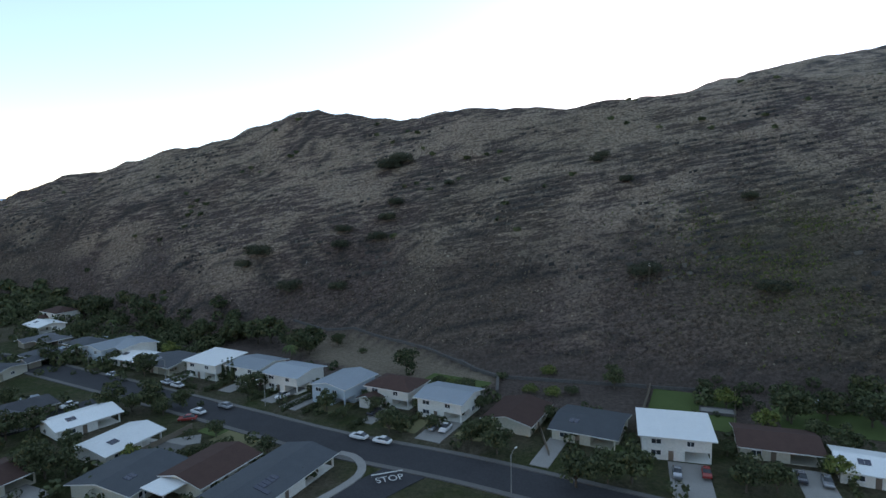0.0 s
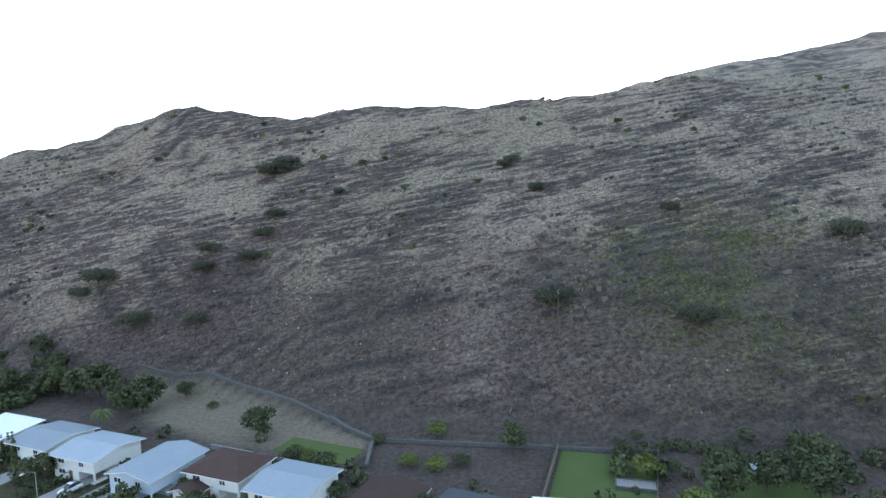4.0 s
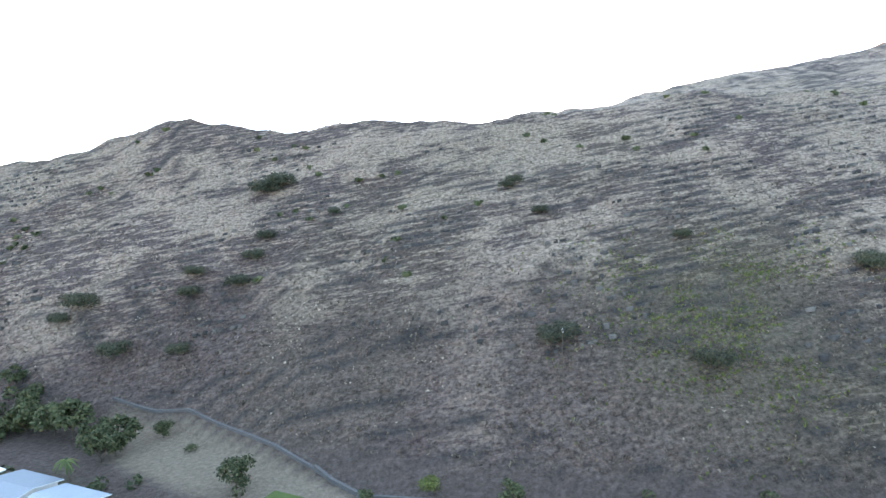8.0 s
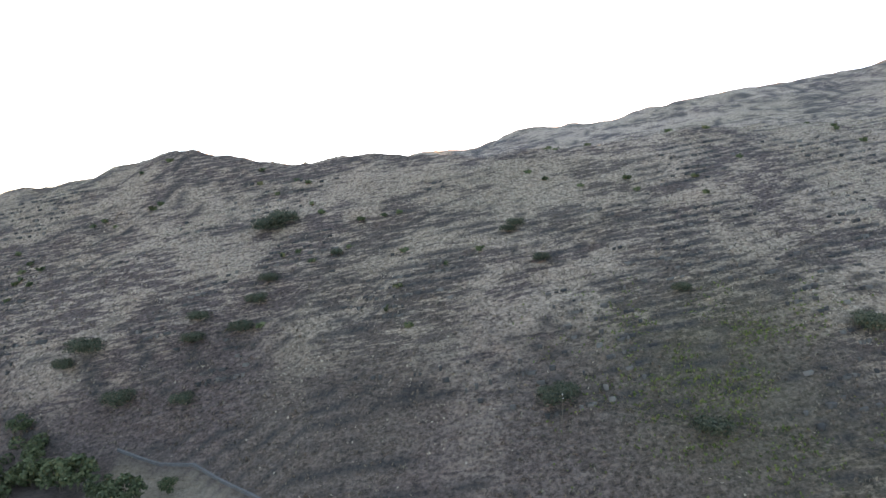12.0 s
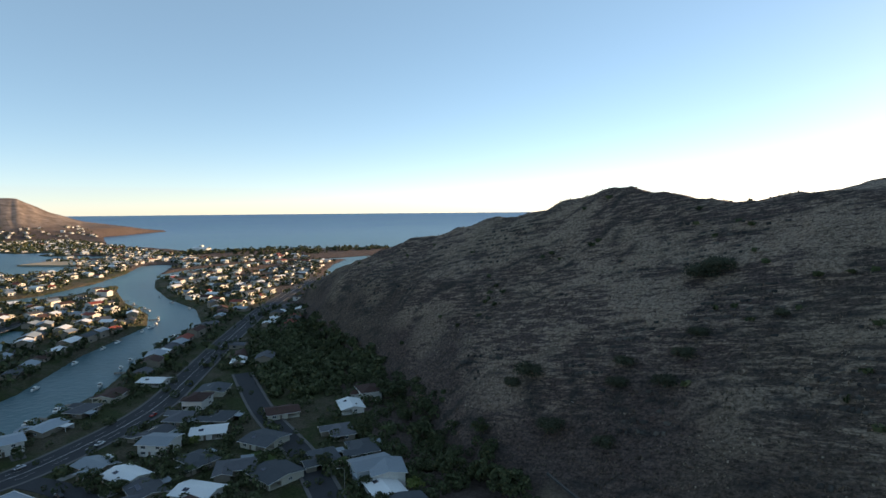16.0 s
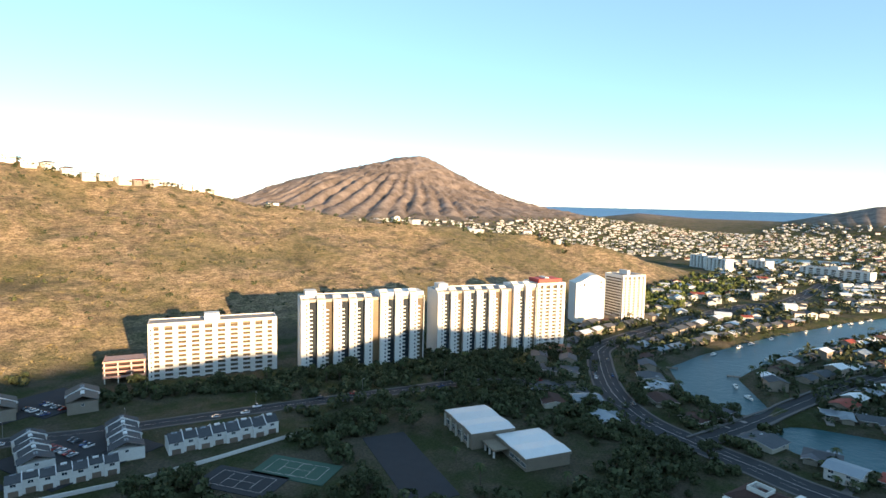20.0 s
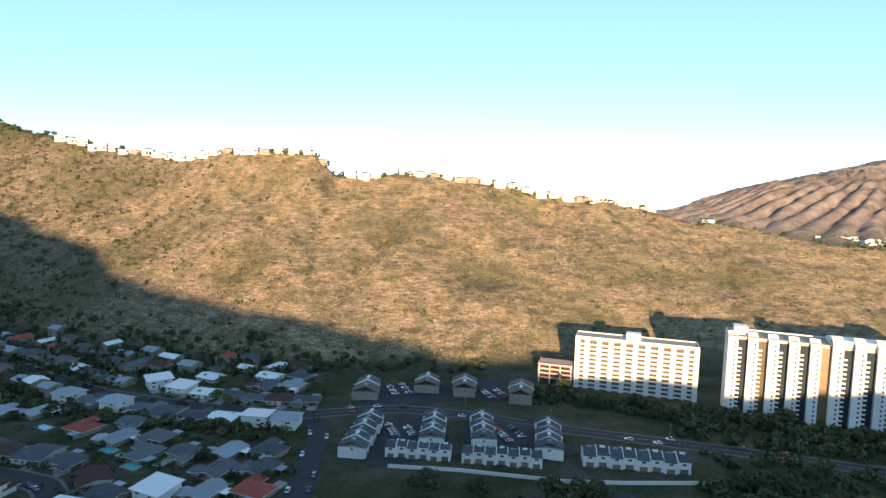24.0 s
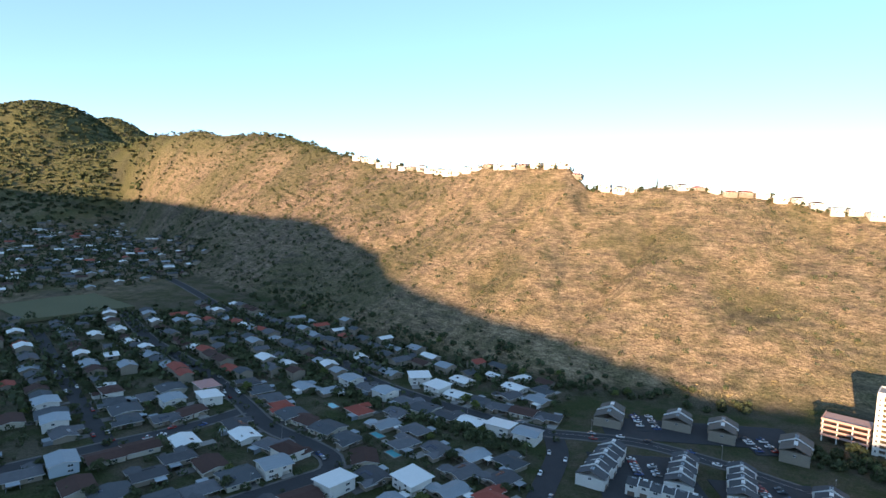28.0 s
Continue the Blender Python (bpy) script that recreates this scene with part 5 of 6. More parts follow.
def make_bush(label, r, leaves, size, material, name="bush"):
    e = empty(name, Matrix.Identity(4), label, "bush", "bushes")
    lobes = [(r * 0.5 * math.cos(k * 1.9), r * 0.5 * math.sin(k * 1.9), r * (0.45 + 0.2 * nr.rand()), r * (0.5 + 0.2 * nr.rand())) for k in range(6)]
    o = new("foliage", crown_mesh("foliage", lobes, leaves, size, material))
    o.parent = e
    bm = bmesh.new()
    for k in range(3):
        tube(bm, (0, 0, -0.5), (r * 0.4 * math.cos(k * 2.1), r * 0.4 * math.sin(k * 2.1), r * 0.6), 0.08, 0.03, 5)
    part("stem", bm, M_BARK, e)
    return e


def make_palm(label, height):
    e = empty("palm_tree", Matrix.Identity(4), label, "palm", "palms")
    bm = bmesh.new()
    for i in range(5):
        a, b = i / 5, (i + 1) / 5
        tube(bm, (0.5 * a * a, 0, -0.5 + height * a), (0.5 * b * b, 0, -0.5 + height * b), 0.22 - 0.08 * a, 0.22 - 0.08 * b, 6)
    part("trunk", bm, M_BARK, e)
    top = Vector((0.5, 0, height - 0.5))
    bm = bmesh.new()
    for k in range(16):
        a, lift = k * 2.4, nr.uniform(-0.1, 0.9)
        prev = None
        for i in range(6):
            t = i / 5
            c = top + Vector((math.cos(a), math.sin(a), 0)) * 2.5 * t + Vector((0, 0, lift * 1.8 * t - 2.4 * t * t))
            side = Vector((-math.sin(a), math.cos(a), 0)) * (0.3 * math.sin(math.pi * (0.12 + 0.86 * t)))
            row = [bm.verts.new(c - side + Vector((0, 0, -0.25))), bm.verts.new(c), bm.verts.new(c + side + Vector((0, 0, -0.25)))]
            if prev:
                bm.faces.new([prev[0], prev[1], row[1], row[0]])
                bm.faces.new([prev[1], prev[2], row[2], row[1]])
            prev = row
    part("crown", bm, L_PALM, e)
    return e


def make_column_tree(label, height, r):
    e = empty("cypress", Matrix.Identity(4), label, "tree", "slender trees")
    bm = bmesh.new()
    tube(bm, (0, 0, -0.5), (0, 0, height * 0.9), 0.2, 0.05)
    part("trunk", bm, M_BARK, e)
    lobes = [(0, 0, height * (0.12 + 0.8 * i / 9), r * (1.0 - 0.85 * i / 9)) for i in range(10)]
    o = new("crown", crown_mesh("crown", lobes, 420, 0.32, L_TREE))
    o.parent = e
    return e


PLANTS = {
    "oak": make_tree("dark green spreading broadleaf tree", 8.0, 5.0, 1150, 0.31, L_TREE),
    "round": make_tree("dense rounded dark green garden tree", 6.0, 3.8, 1050, 0.25, L_TREE, flat=0.9),
    "light": make_tree("lighter yellow-green broadleaf tree", 6.5, 4.2, 850, 0.32, L_LIGHT),
    "rain": make_tree("wide flat-topped shade tree with pale limbs", 11.0, 8.5, 1300, 0.46, L_TREE, flat=0.6),
    "small": make_bush("dense dark green bush", 1.8, 600, 0.16, L_TREE),
    "yellow": make_bush("yellow-green bush on dry grass", 2.2, 700, 0.17, L_LIGHT),
    "thicket": make_bush("broad dull-green thorn thicket on the hillside", 4.6, 2000, 0.24, L_THORN, "thicket"),
    "palm": make_palm("slender coconut palm with drooping fronds", 9.0),
    "palm_low": make_palm("short palm with drooping fronds", 6.0),
    "cypress": make_column_tree("slender dark columnar cypress", 8.5, 0.95),
    "pine": make_column_tree("tall dark narrow pine", 17.0, 2.2),
}


def plant(key, x, y, z=None, size=1.0):
    m = Matrix.Translation((x, y, (ground_z(x, y) if z is None else z) - 0.05)) @ pose(0, 0, 0, 0, 0, rnd.uniform(0, 360)) @ Matrix.Scale(size * rnd.uniform(0.85, 1.2), 4)
    ob = PLANTS[key]
    if key in USED:
        c = copy_thing(ob, Matrix.Identity(4))
        c.matrix_basis = m
        return c
    USED.add(key)
    ob.matrix_world = m
    return ob


PLANTED = []


def grow(key, x, y, gap=3.0, size=1.0, house=7.0):
    if any(abs(x - p) < gap and abs(y - q) < gap for p, q in PLANTED) or road_gap(x, y) < 1.0 or float(water_depth(np.array([x]), np.array([y]))[0]) > -2:
        return
    if any(math.hypot(x - p, y - q) < house for p, q in HOUSES):
        return
    PLANTED.append((x, y))
    plant(key, x, y, None, size)


# garden trees and hillside bushes that stand out
for key, x, y, s in (
    ("round", -57, 118.5, 1.45), ("round", -27, 71, 0.9), ("oak", 43, 90, 1.0), ("oak", 52, 93, 1.05), ("round", 60, 90, 1.1),
    ("oak", 64, 82, 1.0), ("light", 31, 98, 0.85), ("round", 44, 80, 0.8), ("light", 41, 63, 0.7), ("cypress", -110, 105, 0.9), ("cypress", -112.5, 106, 0.8), ("cypress", -108, 104, 1.0),
    ("yellow", -13, 118, 1.2), ("small", -44, 107, 1.3), ("yellow", -40, 105, 1.1), ("small", -7, 104, 1.2), ("yellow", -12, 102, 1.2), ("yellow", -18, 104, 1.2), ("small", -27, 115, 0.9), ("oak", -96, 134, 0.9), ("oak", -104, 140, 0.9),
    ("round", -98, 131, 1.3), ("round", -90, 146, 0.9), ("small", -78, 138, 1.0), ("oak", -128, 150, 1.0), ("oak", -140, 158, 1.1), ("oak", -150, 166, 1.0), ("round", -30, 70, 0.8), ("round", -48, 74, 0.75), ("round", -40, 76, 0.7), ("round", -64, 80, 0.6), ("round", -110, 82, 0.8),
    ("thicket", -104, 190, 1.05), ("thicket", -143, 188, 1.24), ("thicket", -148, 184, 0.99), ("thicket", -105, 197, 0.87), ("thicket", -99, 172, 0.87), ("thicket", -121, 172, 0.99), ("thicket", 63, 184, 0.81), ("thicket", 12, 226, 0.93), ("thicket", 9, 222, 0.81), ("thicket", -95, 243, 1.49), ("thicket", -89, 246, 1.24),
    ("thicket", -84, 213, 0.74), ("thicket", -86, 205, 0.81), ("thicket", -88, 194, 0.99), ("thicket", 18, 150, 0.99), ("thicket", 22, 152, 0.87), ("thicket", 56, 139, 0.99), ("thicket", 20, 205, 0.68), ("yellow", 96, 118, 1.8), ("yellow", 104, 122, 1.8), ("thicket", -60, 225, 0.68), ("thicket", 110, 165, 0.99),
    ("oak", -24, 66, 0.95), ("oak", -8, 54, 1.0), ("oak", 2.5, 57, 1.0), ("round", -2, 56, 1.0), ("oak", 22.5, 56.5, 1.05), ("round", 28, 57, 1.1), ("oak", 28, 105, 0.8), ("oak", 43, 92, 1.1), ("round", -50, 73.5, 0.9), ("oak", -119, 45, 1.0), ("oak", -114, 43, 0.9), ("round", -110, 44, 1.0), ("oak", -140, 58, 1.1), ("oak", -136, 62, 0.9),
    ("round", -122, 78, 1.0), ("oak", -117, 79, 1.0), ("round", -112, 77, 0.9), ("oak", -128, 77, 0.9), ("round", -99, 96, 0.8), ("round", -96, 98, 0.8), ("oak", -183, 115, 1.0), ("oak", 48, 76, 0.9), ("oak", 64, 98, 1.1), ("round", -90, 66, 0.8), ("round", -74, 60, 0.7), ("oak", -140, 106, 0.9), ("round", -146, 112, 0.9),
    ("round", -61, 92, 0.62), ("round", -46, 87, 0.6), ("round", -30, 89, 0.65), ("round", -12.5, 85, 0.62), ("round", 4.5, 73, 0.6), ("round", 23.5, 71, 0.62), ("round", -79, 96, 0.62), ("round", -95, 100, 0.6), ("round", -110.5, 107, 0.62), ("oak", -127, 112, 0.6), ("oak", -145, 116, 0.65), ("round", -160, 117, 0.7),
    ("pine", -377, 24, 1.0), ("pine", -462, 205, 0.7), ("pine", 95, -690, 0.9), ("pine", -40, -690, 0.9), ("pine", 255, -765, 0.8),
):
    PLANTED.append((x, y))
    plant(key, x, y, None, s)
# woods round the hall and along the towers' road
tries = 0
count = 0
while count < 110 and tries < 900:
    tries += 1
    x, y = rnd.uniform(-330, -30), rnd.uniform(-225, -60)
    if any(a - 3 < x < b + 3 and c - 3 < y < d + 3 for a, b, c, d in BLOCKED):
        continue
    n0 = len(PLANTED)
    grow(rnd.choice(("oak", "oak", "round", "rain", "rain")), x, y, 6.5, 1.0)
    count += len(PLANTED) - n0
for i in range(64):
    s = i / 63
    x, y = -120 - 300 * s + rnd.uniform(-7, 7), -312 + 140 * s + rnd.uniform(-13, 9)
    grow(rnd.choice(("oak", "round", "rain", "palm", "palm", "oak")), x, y, 4.0, 0.95)
for i in range(34):
    x = rnd.uniform(-560, -400)
    grow(rnd.choice(("oak", "round", "palm", "light")), x, -205 + rnd.uniform(-18, 16) - (x + 480) * 0.1, 5.0, 0.95)
# palms on the hall's far side
for x, y in ((-181, -140), (-174, -122), (-194, -96)):
    plant("palm", x, y)
# garden trees among the houses
for hx, hy in list(HOUSES):
    if math.hypot(hx, hy) < 420 and rnd.random() < 0.72:
        a = rnd.uniform(0, math.tau)
        grow(rnd.choice(("oak", "round", "round", "light", "palm_low", "palm", "round")), hx + 10.5 * math.cos(a), hy + 10.5 * math.sin(a), 5.0, rnd.uniform(0.65, 1.0))
# trees where the hills meet the valley floor
for i in range(60):
    x = -420 + i * 7.2 + rnd.uniform(-3, 3)
    if -95 < x < 0:
        continue
    grow(rnd.choice(("oak", "round", "rain", "oak")), x, float(np.interp(x, WEST[0][0], WEST[0][1])) + rnd.uniform(-14, 4), 4.0, 0.9)
for i in range(40):
    x = -20 + i * 10 + rnd.uniform(-4, 4)
    grow(rnd.choice(("oak", "round", "small", "small", "light")), x, -float(np.interp(x, EAST[0][0], EAST[0][1])) + rnd.uniform(-14, 12), 4.0, 0.8)
# palms along the canals
for pts, half in CANALS[:2]:
    ln = smooth_line(pts)
    nn = normals(ln)
    for i in range(0, len(ln), 4):
        for side in (1, -1):
            if rnd.random() < 0.55 and math.hypot(*ln[i]) < 640:
                p = ln[i] + nn[i] * side * (half + 5)
                grow(rnd.choice(("palm", "palm_low", "round")), p[0], p[1], 4.0, 0.9, 5.0)


def hedge(x, y, length, turn, h=1.4, w=1.3):
    n = int(length * 60)
    c = np.stack([nr.uniform(-length / 2, length / 2, n), nr.uniform(-w / 2, w / 2, n), nr.uniform(0, h, n)], 1)
    v, f = leaf_quads(c, np.stack([np.zeros(n), c[:, 1], np.ones(n) * 0.4], 1), np.full(n, 0.22))
    ob = mesh_of("hedge", v.tolist(), f.tolist(), L_TREE)
    ob.matrix_world = pose(x, y, ground_z(x, y), 0, 0, turn)
    tagged(ob, "clipped dark green hedge beside a driveway", "hedge")


for x, y, l, t in ((-96, 94, 12, -20), (-80, 88, 11, 68), (-66, 84, 8, 70), (-88, 60, 11, 55), (-120, 98, 10, -20), (-59, 77, 6, 60), (-74, 86, 9, 70), (-46, 80, 8, 72), (-31, 75, 8, 72), (24, 63, 9, 80), (5, 66, 6, -18), (-93, 92, 8, 70), (-110, 98, 9, 70), (42, 60, 8, 78)):
    hedge(x, y, l, t)

# dry grass and scrub on the hills


def scatter(name, n, x0, x1, y0, y1, size, tall, blades, material, label, keep, seed):
    """Tufts of upright blades where keep(x, y, height) allows them, as one mass."""
    r = np.random.RandomState(seed)
    x, y = r.uniform(x0, x1, n), r.uniform(y0, y1, n)
    z, h, _, _ = land(x, y)
    ok = (h > 0.6) & (r.rand(n) < keep(x, y, z))
    x, y, z = x[ok], y[ok], z[ok]
    k = len(x)
    V = []
    for b in range(blades):
        a = r.uniform(0, math.tau, k)
        s = size * r.uniform(0.6, 1.4, k)
        t = tall * r.uniform(0.5, 1.3, k)
        dx, dy = np.cos(a) * s, np.sin(a) * s
        ox, oy = r.normal(0, size * 0.5, k), r.normal(0, size * 0.5, k)
        lean = r.normal(0, 0.35, (k, 2)) * t[:, None]
        base = z - 0.25
        V.append(np.stack([np.stack([x + ox - dx, y + oy - dy, base], 1), np.stack([x + ox + dx, y + oy + dy, base], 1), np.stack([x + ox + dx * 1.25 + lean[:, 0], y + oy + dy * 1.25 + lean[:, 1], base + t * 0.9], 1), np.stack([x + ox - dx * 0.9 + lean[:, 0], y + oy - dy * 0.9 + lean[:, 1], base + t * 1.15], 1)], 1))
    v = np.concatenate(V).reshape(-1, 3)
    ob = mesh_of(name, v, np.arange(len(v)).reshape(-1, 4), material)
    return tagged(ob, label, "grass", kind="stuff")


def bandy(x, y, z):
    return strata(x, y, z)[0] * (1 - strata(x, y, z)[1])


def tufty(x, y, z):
    """Where pale tufts crowd: rows of grass broken into clumps."""
    row, ledge, cover = strata(x, y, z)
    lump = np.clip((vnoise(x, y, 3.2, 27) * 0.6 + vnoise(x, y, 9.0, 28) * 0.4 - 0.36) * 5, 0, 1)
    bare = np.clip((vnoise(x, y, 34, 29) - 0.36) * 5, 0.04, 1)
    return np.clip(0.35 * cover + row, 0, 1) * (1 - 0.8 * ledge) * lump * bare


scatter("dry_grass", 300000, -430, 330, 108, 350, 0.2, 0.5, 2, L_STRAW, "pale dry grass in tufts over the shaded hillside", lambda x, y, z: tufty(x, y, z) * np.clip((z - 12) / 30, 0.08, 1) * (1 - 0.8 * np.exp(-(((x - 70) / 45) ** 2 + ((y - 150) / 40) ** 2))), 31)
scatter("scrub", 50000, -430, 330, 104, 350, 0.16, 0.8, 3, L_SCRUB, "leafless grey-brown scrub on the shaded hillside", lambda x, y, z: np.clip(1 - tufty(x, y, z) * 2, 0, 1) * np.clip(1.25 - z / 90, 0.15, 1), 32)
scatter("green_grass", 26000, -20, 140, 108, 200, 0.16, 0.6, 3, L_LIGHT, "yellow-green grass in a damp hollow of the hillside", lambda x, y, z: np.exp(-(((x - 66) / 30) ** 2 + ((y - 158) / 26) ** 2)) * 0.9 * np.clip((vnoise(x, y, 8, 30) - 0.3) * 3, 0, 1), 39)


def rock_ledges(n, x0, x1, y0, y1, seed):
    """Broken dark outcrops that crop out in rows along the dipping beds, as one mass."""
    r = np.random.RandomState(seed)
    x, y = r.uniform(x0, x1, n), r.uniform(y0, y1, n)
    z, h, _, _ = land(x, y)
    ok = (h > 0.8) & (z > 22) & (y < np.interp(x, WEST[2][0], WEST[2][1]) - 14) & (r.rand(n) < np.clip(strata(x, y, z)[1] - 0.35, 0, 1) * np.clip((vnoise(x, y, 30, 33) - 0.38) * 5, 0, 1))
    x, y, z = x[ok], y[ok], z[ok]
    k = len(x)
    l, d, t = r.uniform(0.3, 1.3, k), r.uniform(0.35, 0.7, k), r.uniform(0.2, 0.75, k)
    V = []
    for sx, sy, sz in ((-1, -1, 0), (1, -1, 0), (1, 1, 0), (-1, 1, 0), (-1, -1, 1), (1, -1, 1), (1, 1, 1), (-1, 1, 1)):
        ux = x + sx * l * r.uniform(0.7, 1.1, k)
        V.append(np.stack([ux, y + sy * d * r.uniform(0.7, 1.2, k) - 0.3, z + (ux - x) * 0.17 + np.where(sz, t * r.uniform(0.6, 1.1, k), -0.8)], 1))
    v = np.stack(V, 1).reshape(-1, 3)
    q = np.array([(0, 1, 5, 4), (1, 2, 6, 5), (2, 3, 7, 6), (3, 0, 4, 7), (4, 5, 6, 7)])
    f = (np.arange(k)[:, None, None] * 8 + q).reshape(-1, 4)
    return tagged(mesh_of("rock_ledges", v, f, L_ROCK), "dark broken lava ledges cropping out of dry grass", "rocks", kind="stuff")


rock_ledges(90000, -430, 330, 130, 345, 38)
scatter("dry_grass", 46000, -560, 480, -880, -372, 0.55, 0.6, 2, L_SUNLIT, "dry grass over the sunlit hillside, its warm sunlight in the colour", lambda x, y, z: bandy(x, y, z), 33)
scatter("shrubs", 9000, -600, 1000, -1000, -372, 0.9, 1.6, 6, L_THORN, "dark green shrubs dotted over the sunlit hillside", lambda x, y, z: np.clip((vnoise(x, y, 40, 23) - 0.4) * 2.5 + (z - 130) / 60, 0.12, 1), 34)
scatter("shrubs", 9000, 150, 1400, -1400, -560, 1.7, 2.3, 7, L_BRUSH, "dense green trees on the upper hillside", lambda x, y, z: np.clip((z - 165) / 50 + (x - 600) / 500, 0, 1), 35)
scatter("shrubs", 420, -430, 250, 104, 350, 0.9, 1.5, 9, L_TREE, "dark bushes dotted over the shaded hillside", lambda x, y, z: np.clip((vnoise(x, y, 50, 24) - 0.35) * 2, 0, 1), 36)
scatter("shrubs", 15000, 950, 2200, -1900, -500, 3.2, 4.2, 5, L_TREE, "green forest on the mountains at the valley head", lambda x, y, z: np.clip((z - 40) / 50, 0, 1), 37)

# ---- the town further off ----


def far_houses(name, spots, label, seed, wall_m=M_WHITE):
    """Small gabled houses as one mass."""
    r = np.random.RandomState(seed)
    V, F, M = [], [], []
    for x, y, t in spots:
        z = ground_z(x, y)
        w, d, h = r.uniform(4.8, 7.6), r.uniform(4.0, 5.4), r.choice([3.0, 3.2, 5.6])
        c, s = math.cos(math.radians(t)), math.sin(math.radians(t))
        rise = d * 0.3
        pts = [(-w, -d, -1.5), (w, -d, -1.5), (w, d, -1.5), (-w, d, -1.5), (-w, -d, h), (w, -d, h), (w, d, h), (-w, d, h), (-w, 0, h + rise), (w, 0, h + rise)]
        W, D = w + 0.7, d + 0.7
        pts += [(-W, -D, h - 0.15), (W, -D, h - 0.15), (W, D, h - 0.15), (-W, D, h - 0.15), (-W, 0, h + rise + 0.2), (W, 0, h + rise + 0.2)]
        pts += [(-w * 0.5, -d - 0.06, 1), (-w * 0.1, -d - 0.06, 1), (-w * 0.1, -d - 0.06, 2.2), (-w * 0.5, -d - 0.06, 2.2), (w * 0.3, d + 0.06, 1), (-w * 0.3, d + 0.06, 1), (-w * 0.3, d + 0.06, 2.3), (w * 0.3, d + 0.06, 2.3)]
        o = len(V)
        V += [(x + c * a - s * b, y + s * a + c * b, z + q) for a, b, q in pts]
        roof = int(r.choice([1, 1, 1, 2, 2, 3, 3, 4, 4, 5, 5, 5, 1, 2, 3, 6]))
        for q, mi in (((0, 1, 5, 4), 0), ((1, 2, 6, 9, 5), 0), ((2, 3, 7, 6), 0), ((3, 0, 4, 8, 7), 0), ((10, 11, 15, 14), roof), ((12, 13, 14, 15), roof), ((16, 17, 18, 19), 7), ((20, 21, 22, 23), 7)):
            F.append(tuple(o + i for i in q))
            M.append(mi)
    me = bpy.data.meshes.new(name)
    me.from_pydata(V, [], F)
    for mm in (wall_m, R_GREY, R_PALE, R_WHITE, R_BROWN, R_SLATE, R_RED, M_GLASS):
        me.materials.append(mm)
    me.polygons.foreach_set("material_index", np.array(M, dtype=np.int32))
    return tagged(new(name, me), label, "houses", kind="stuff")


far_houses("far_houses", FAR, "rows of low houses with grey and white roofs", 41, W_TAN)


def town_spots(x0, x1, y0, y1, step, seed, turn, chance=0.85):
    r = np.random.RandomState(seed)
    gx_, gy_ = np.meshgrid(np.arange(x0, x1, step), np.arange(y0, y1, step * 1.25), indexing="ij")
    x, y = gx_.ravel() + r.uniform(-8, 8, gx_.size), gy_.ravel() + r.uniform(-9, 9, gx_.size)
    z, h, k, f = land(x, y)
    wet = water_depth(x, y)
    ok = ~((x > 456) & (x < 592) & (y > -462) & (y < -352)) & ((h < 0.5) | (x > 500)) & (k < 0.6) & (z < 48) & (wet < -13) & (r.rand(len(x)) < chance) & (np.hypot(x, y) > 560)
    spots = [(a, b, turn + r.choice([0, 90]) + r.uniform(-8, 8)) for a, b in zip(x[ok], y[ok])]
    taken = np.array(HOUSES)
    main = LINES["main"]
    return [s for s in spots if np.min(np.hypot(taken[:, 0] - s[0], taken[:, 1] - s[1])) > 15 and np.min(np.hypot(main[:, 0] - s[0], main[:, 1] - s[1])) > 18]


spots = town_spots(-1180, -560, -260, 640, 20.5, 42, 30, 0.8)
far_houses("marina_houses", spots, "crowded low houses along the marina canals", 43)
spots2 = town_spots(-2500, -1180, -1500, 480, 25, 44, 20, 0.8)
far_houses("town_houses", spots2, "pale far-off town houses below the crater", 45)
spots3 = town_spots(560, 1250, -1000, -60, 20, 46, -30, 0.68)
far_houses("valley_houses", spots3, "low houses far up the valley", 47, W_TAN)
slope = []
for i in range(130):
    x = rnd.uniform(-780, -290)
    y = -float(np.interp(x, EAST[1][0], EAST[1][1])) - rnd.uniform(-6, 160)
    slope.append((x, y, rnd.uniform(0, 360)))
far_houses("ridge_houses", slope, "pale houses stepping down the end of the ridge", 48)
head_spots = [(-2560 - rnd.uniform(0, 520), -560 + rnd.uniform(0, 1150), rnd.uniform(0, 360)) for _ in range(420)]
head_spots = [s for s in head_spots if float(water_depth(np.array([s[0]]), np.array([s[1]]))[0]) < -12 and ground_z(s[0], s[1]) < 45]
far_houses("headland_houses", head_spots, "white houses under the headland", 49)


def far_trees(name, spots, size, leaves, material, label, seed, leaf=0.42):
    r = np.random.RandomState(seed)
    p = np.array(spots)
    n = len(p)
    z = land(p[:, 0], p[:, 1])[0]
    s = size * r.uniform(0.5, 1.3, n)
    c = np.repeat(np.stack([p[:, 0], p[:, 1], z + s * 0.7], 1), leaves, 0)
    d = r.normal(0, 1, (n * leaves, 3))
    d /= np.linalg.norm(d, axis=1)[:, None]
    rad = np.repeat(s, leaves)
    v, f = leaf_quads(c + d * rad[:, None] * [0.9, 0.9, 0.7], d, rad * leaf)
    return tagged(mesh_of(name, v, f, material), label, "trees", kind="stuff")


def tree_spots(base, per, spread, seed):
    r = np.random.RandomState(seed)
    q = np.repeat(np.array([b[:2] for b in base]), per, 0)
    q = q + r.normal(0, spread, q.shape)
    z, h, k, f = land(q[:, 0], q[:, 1])
    ok = (water_depth(q[:, 0], q[:, 1]) < -3) & (z < 120)
    return q[ok]


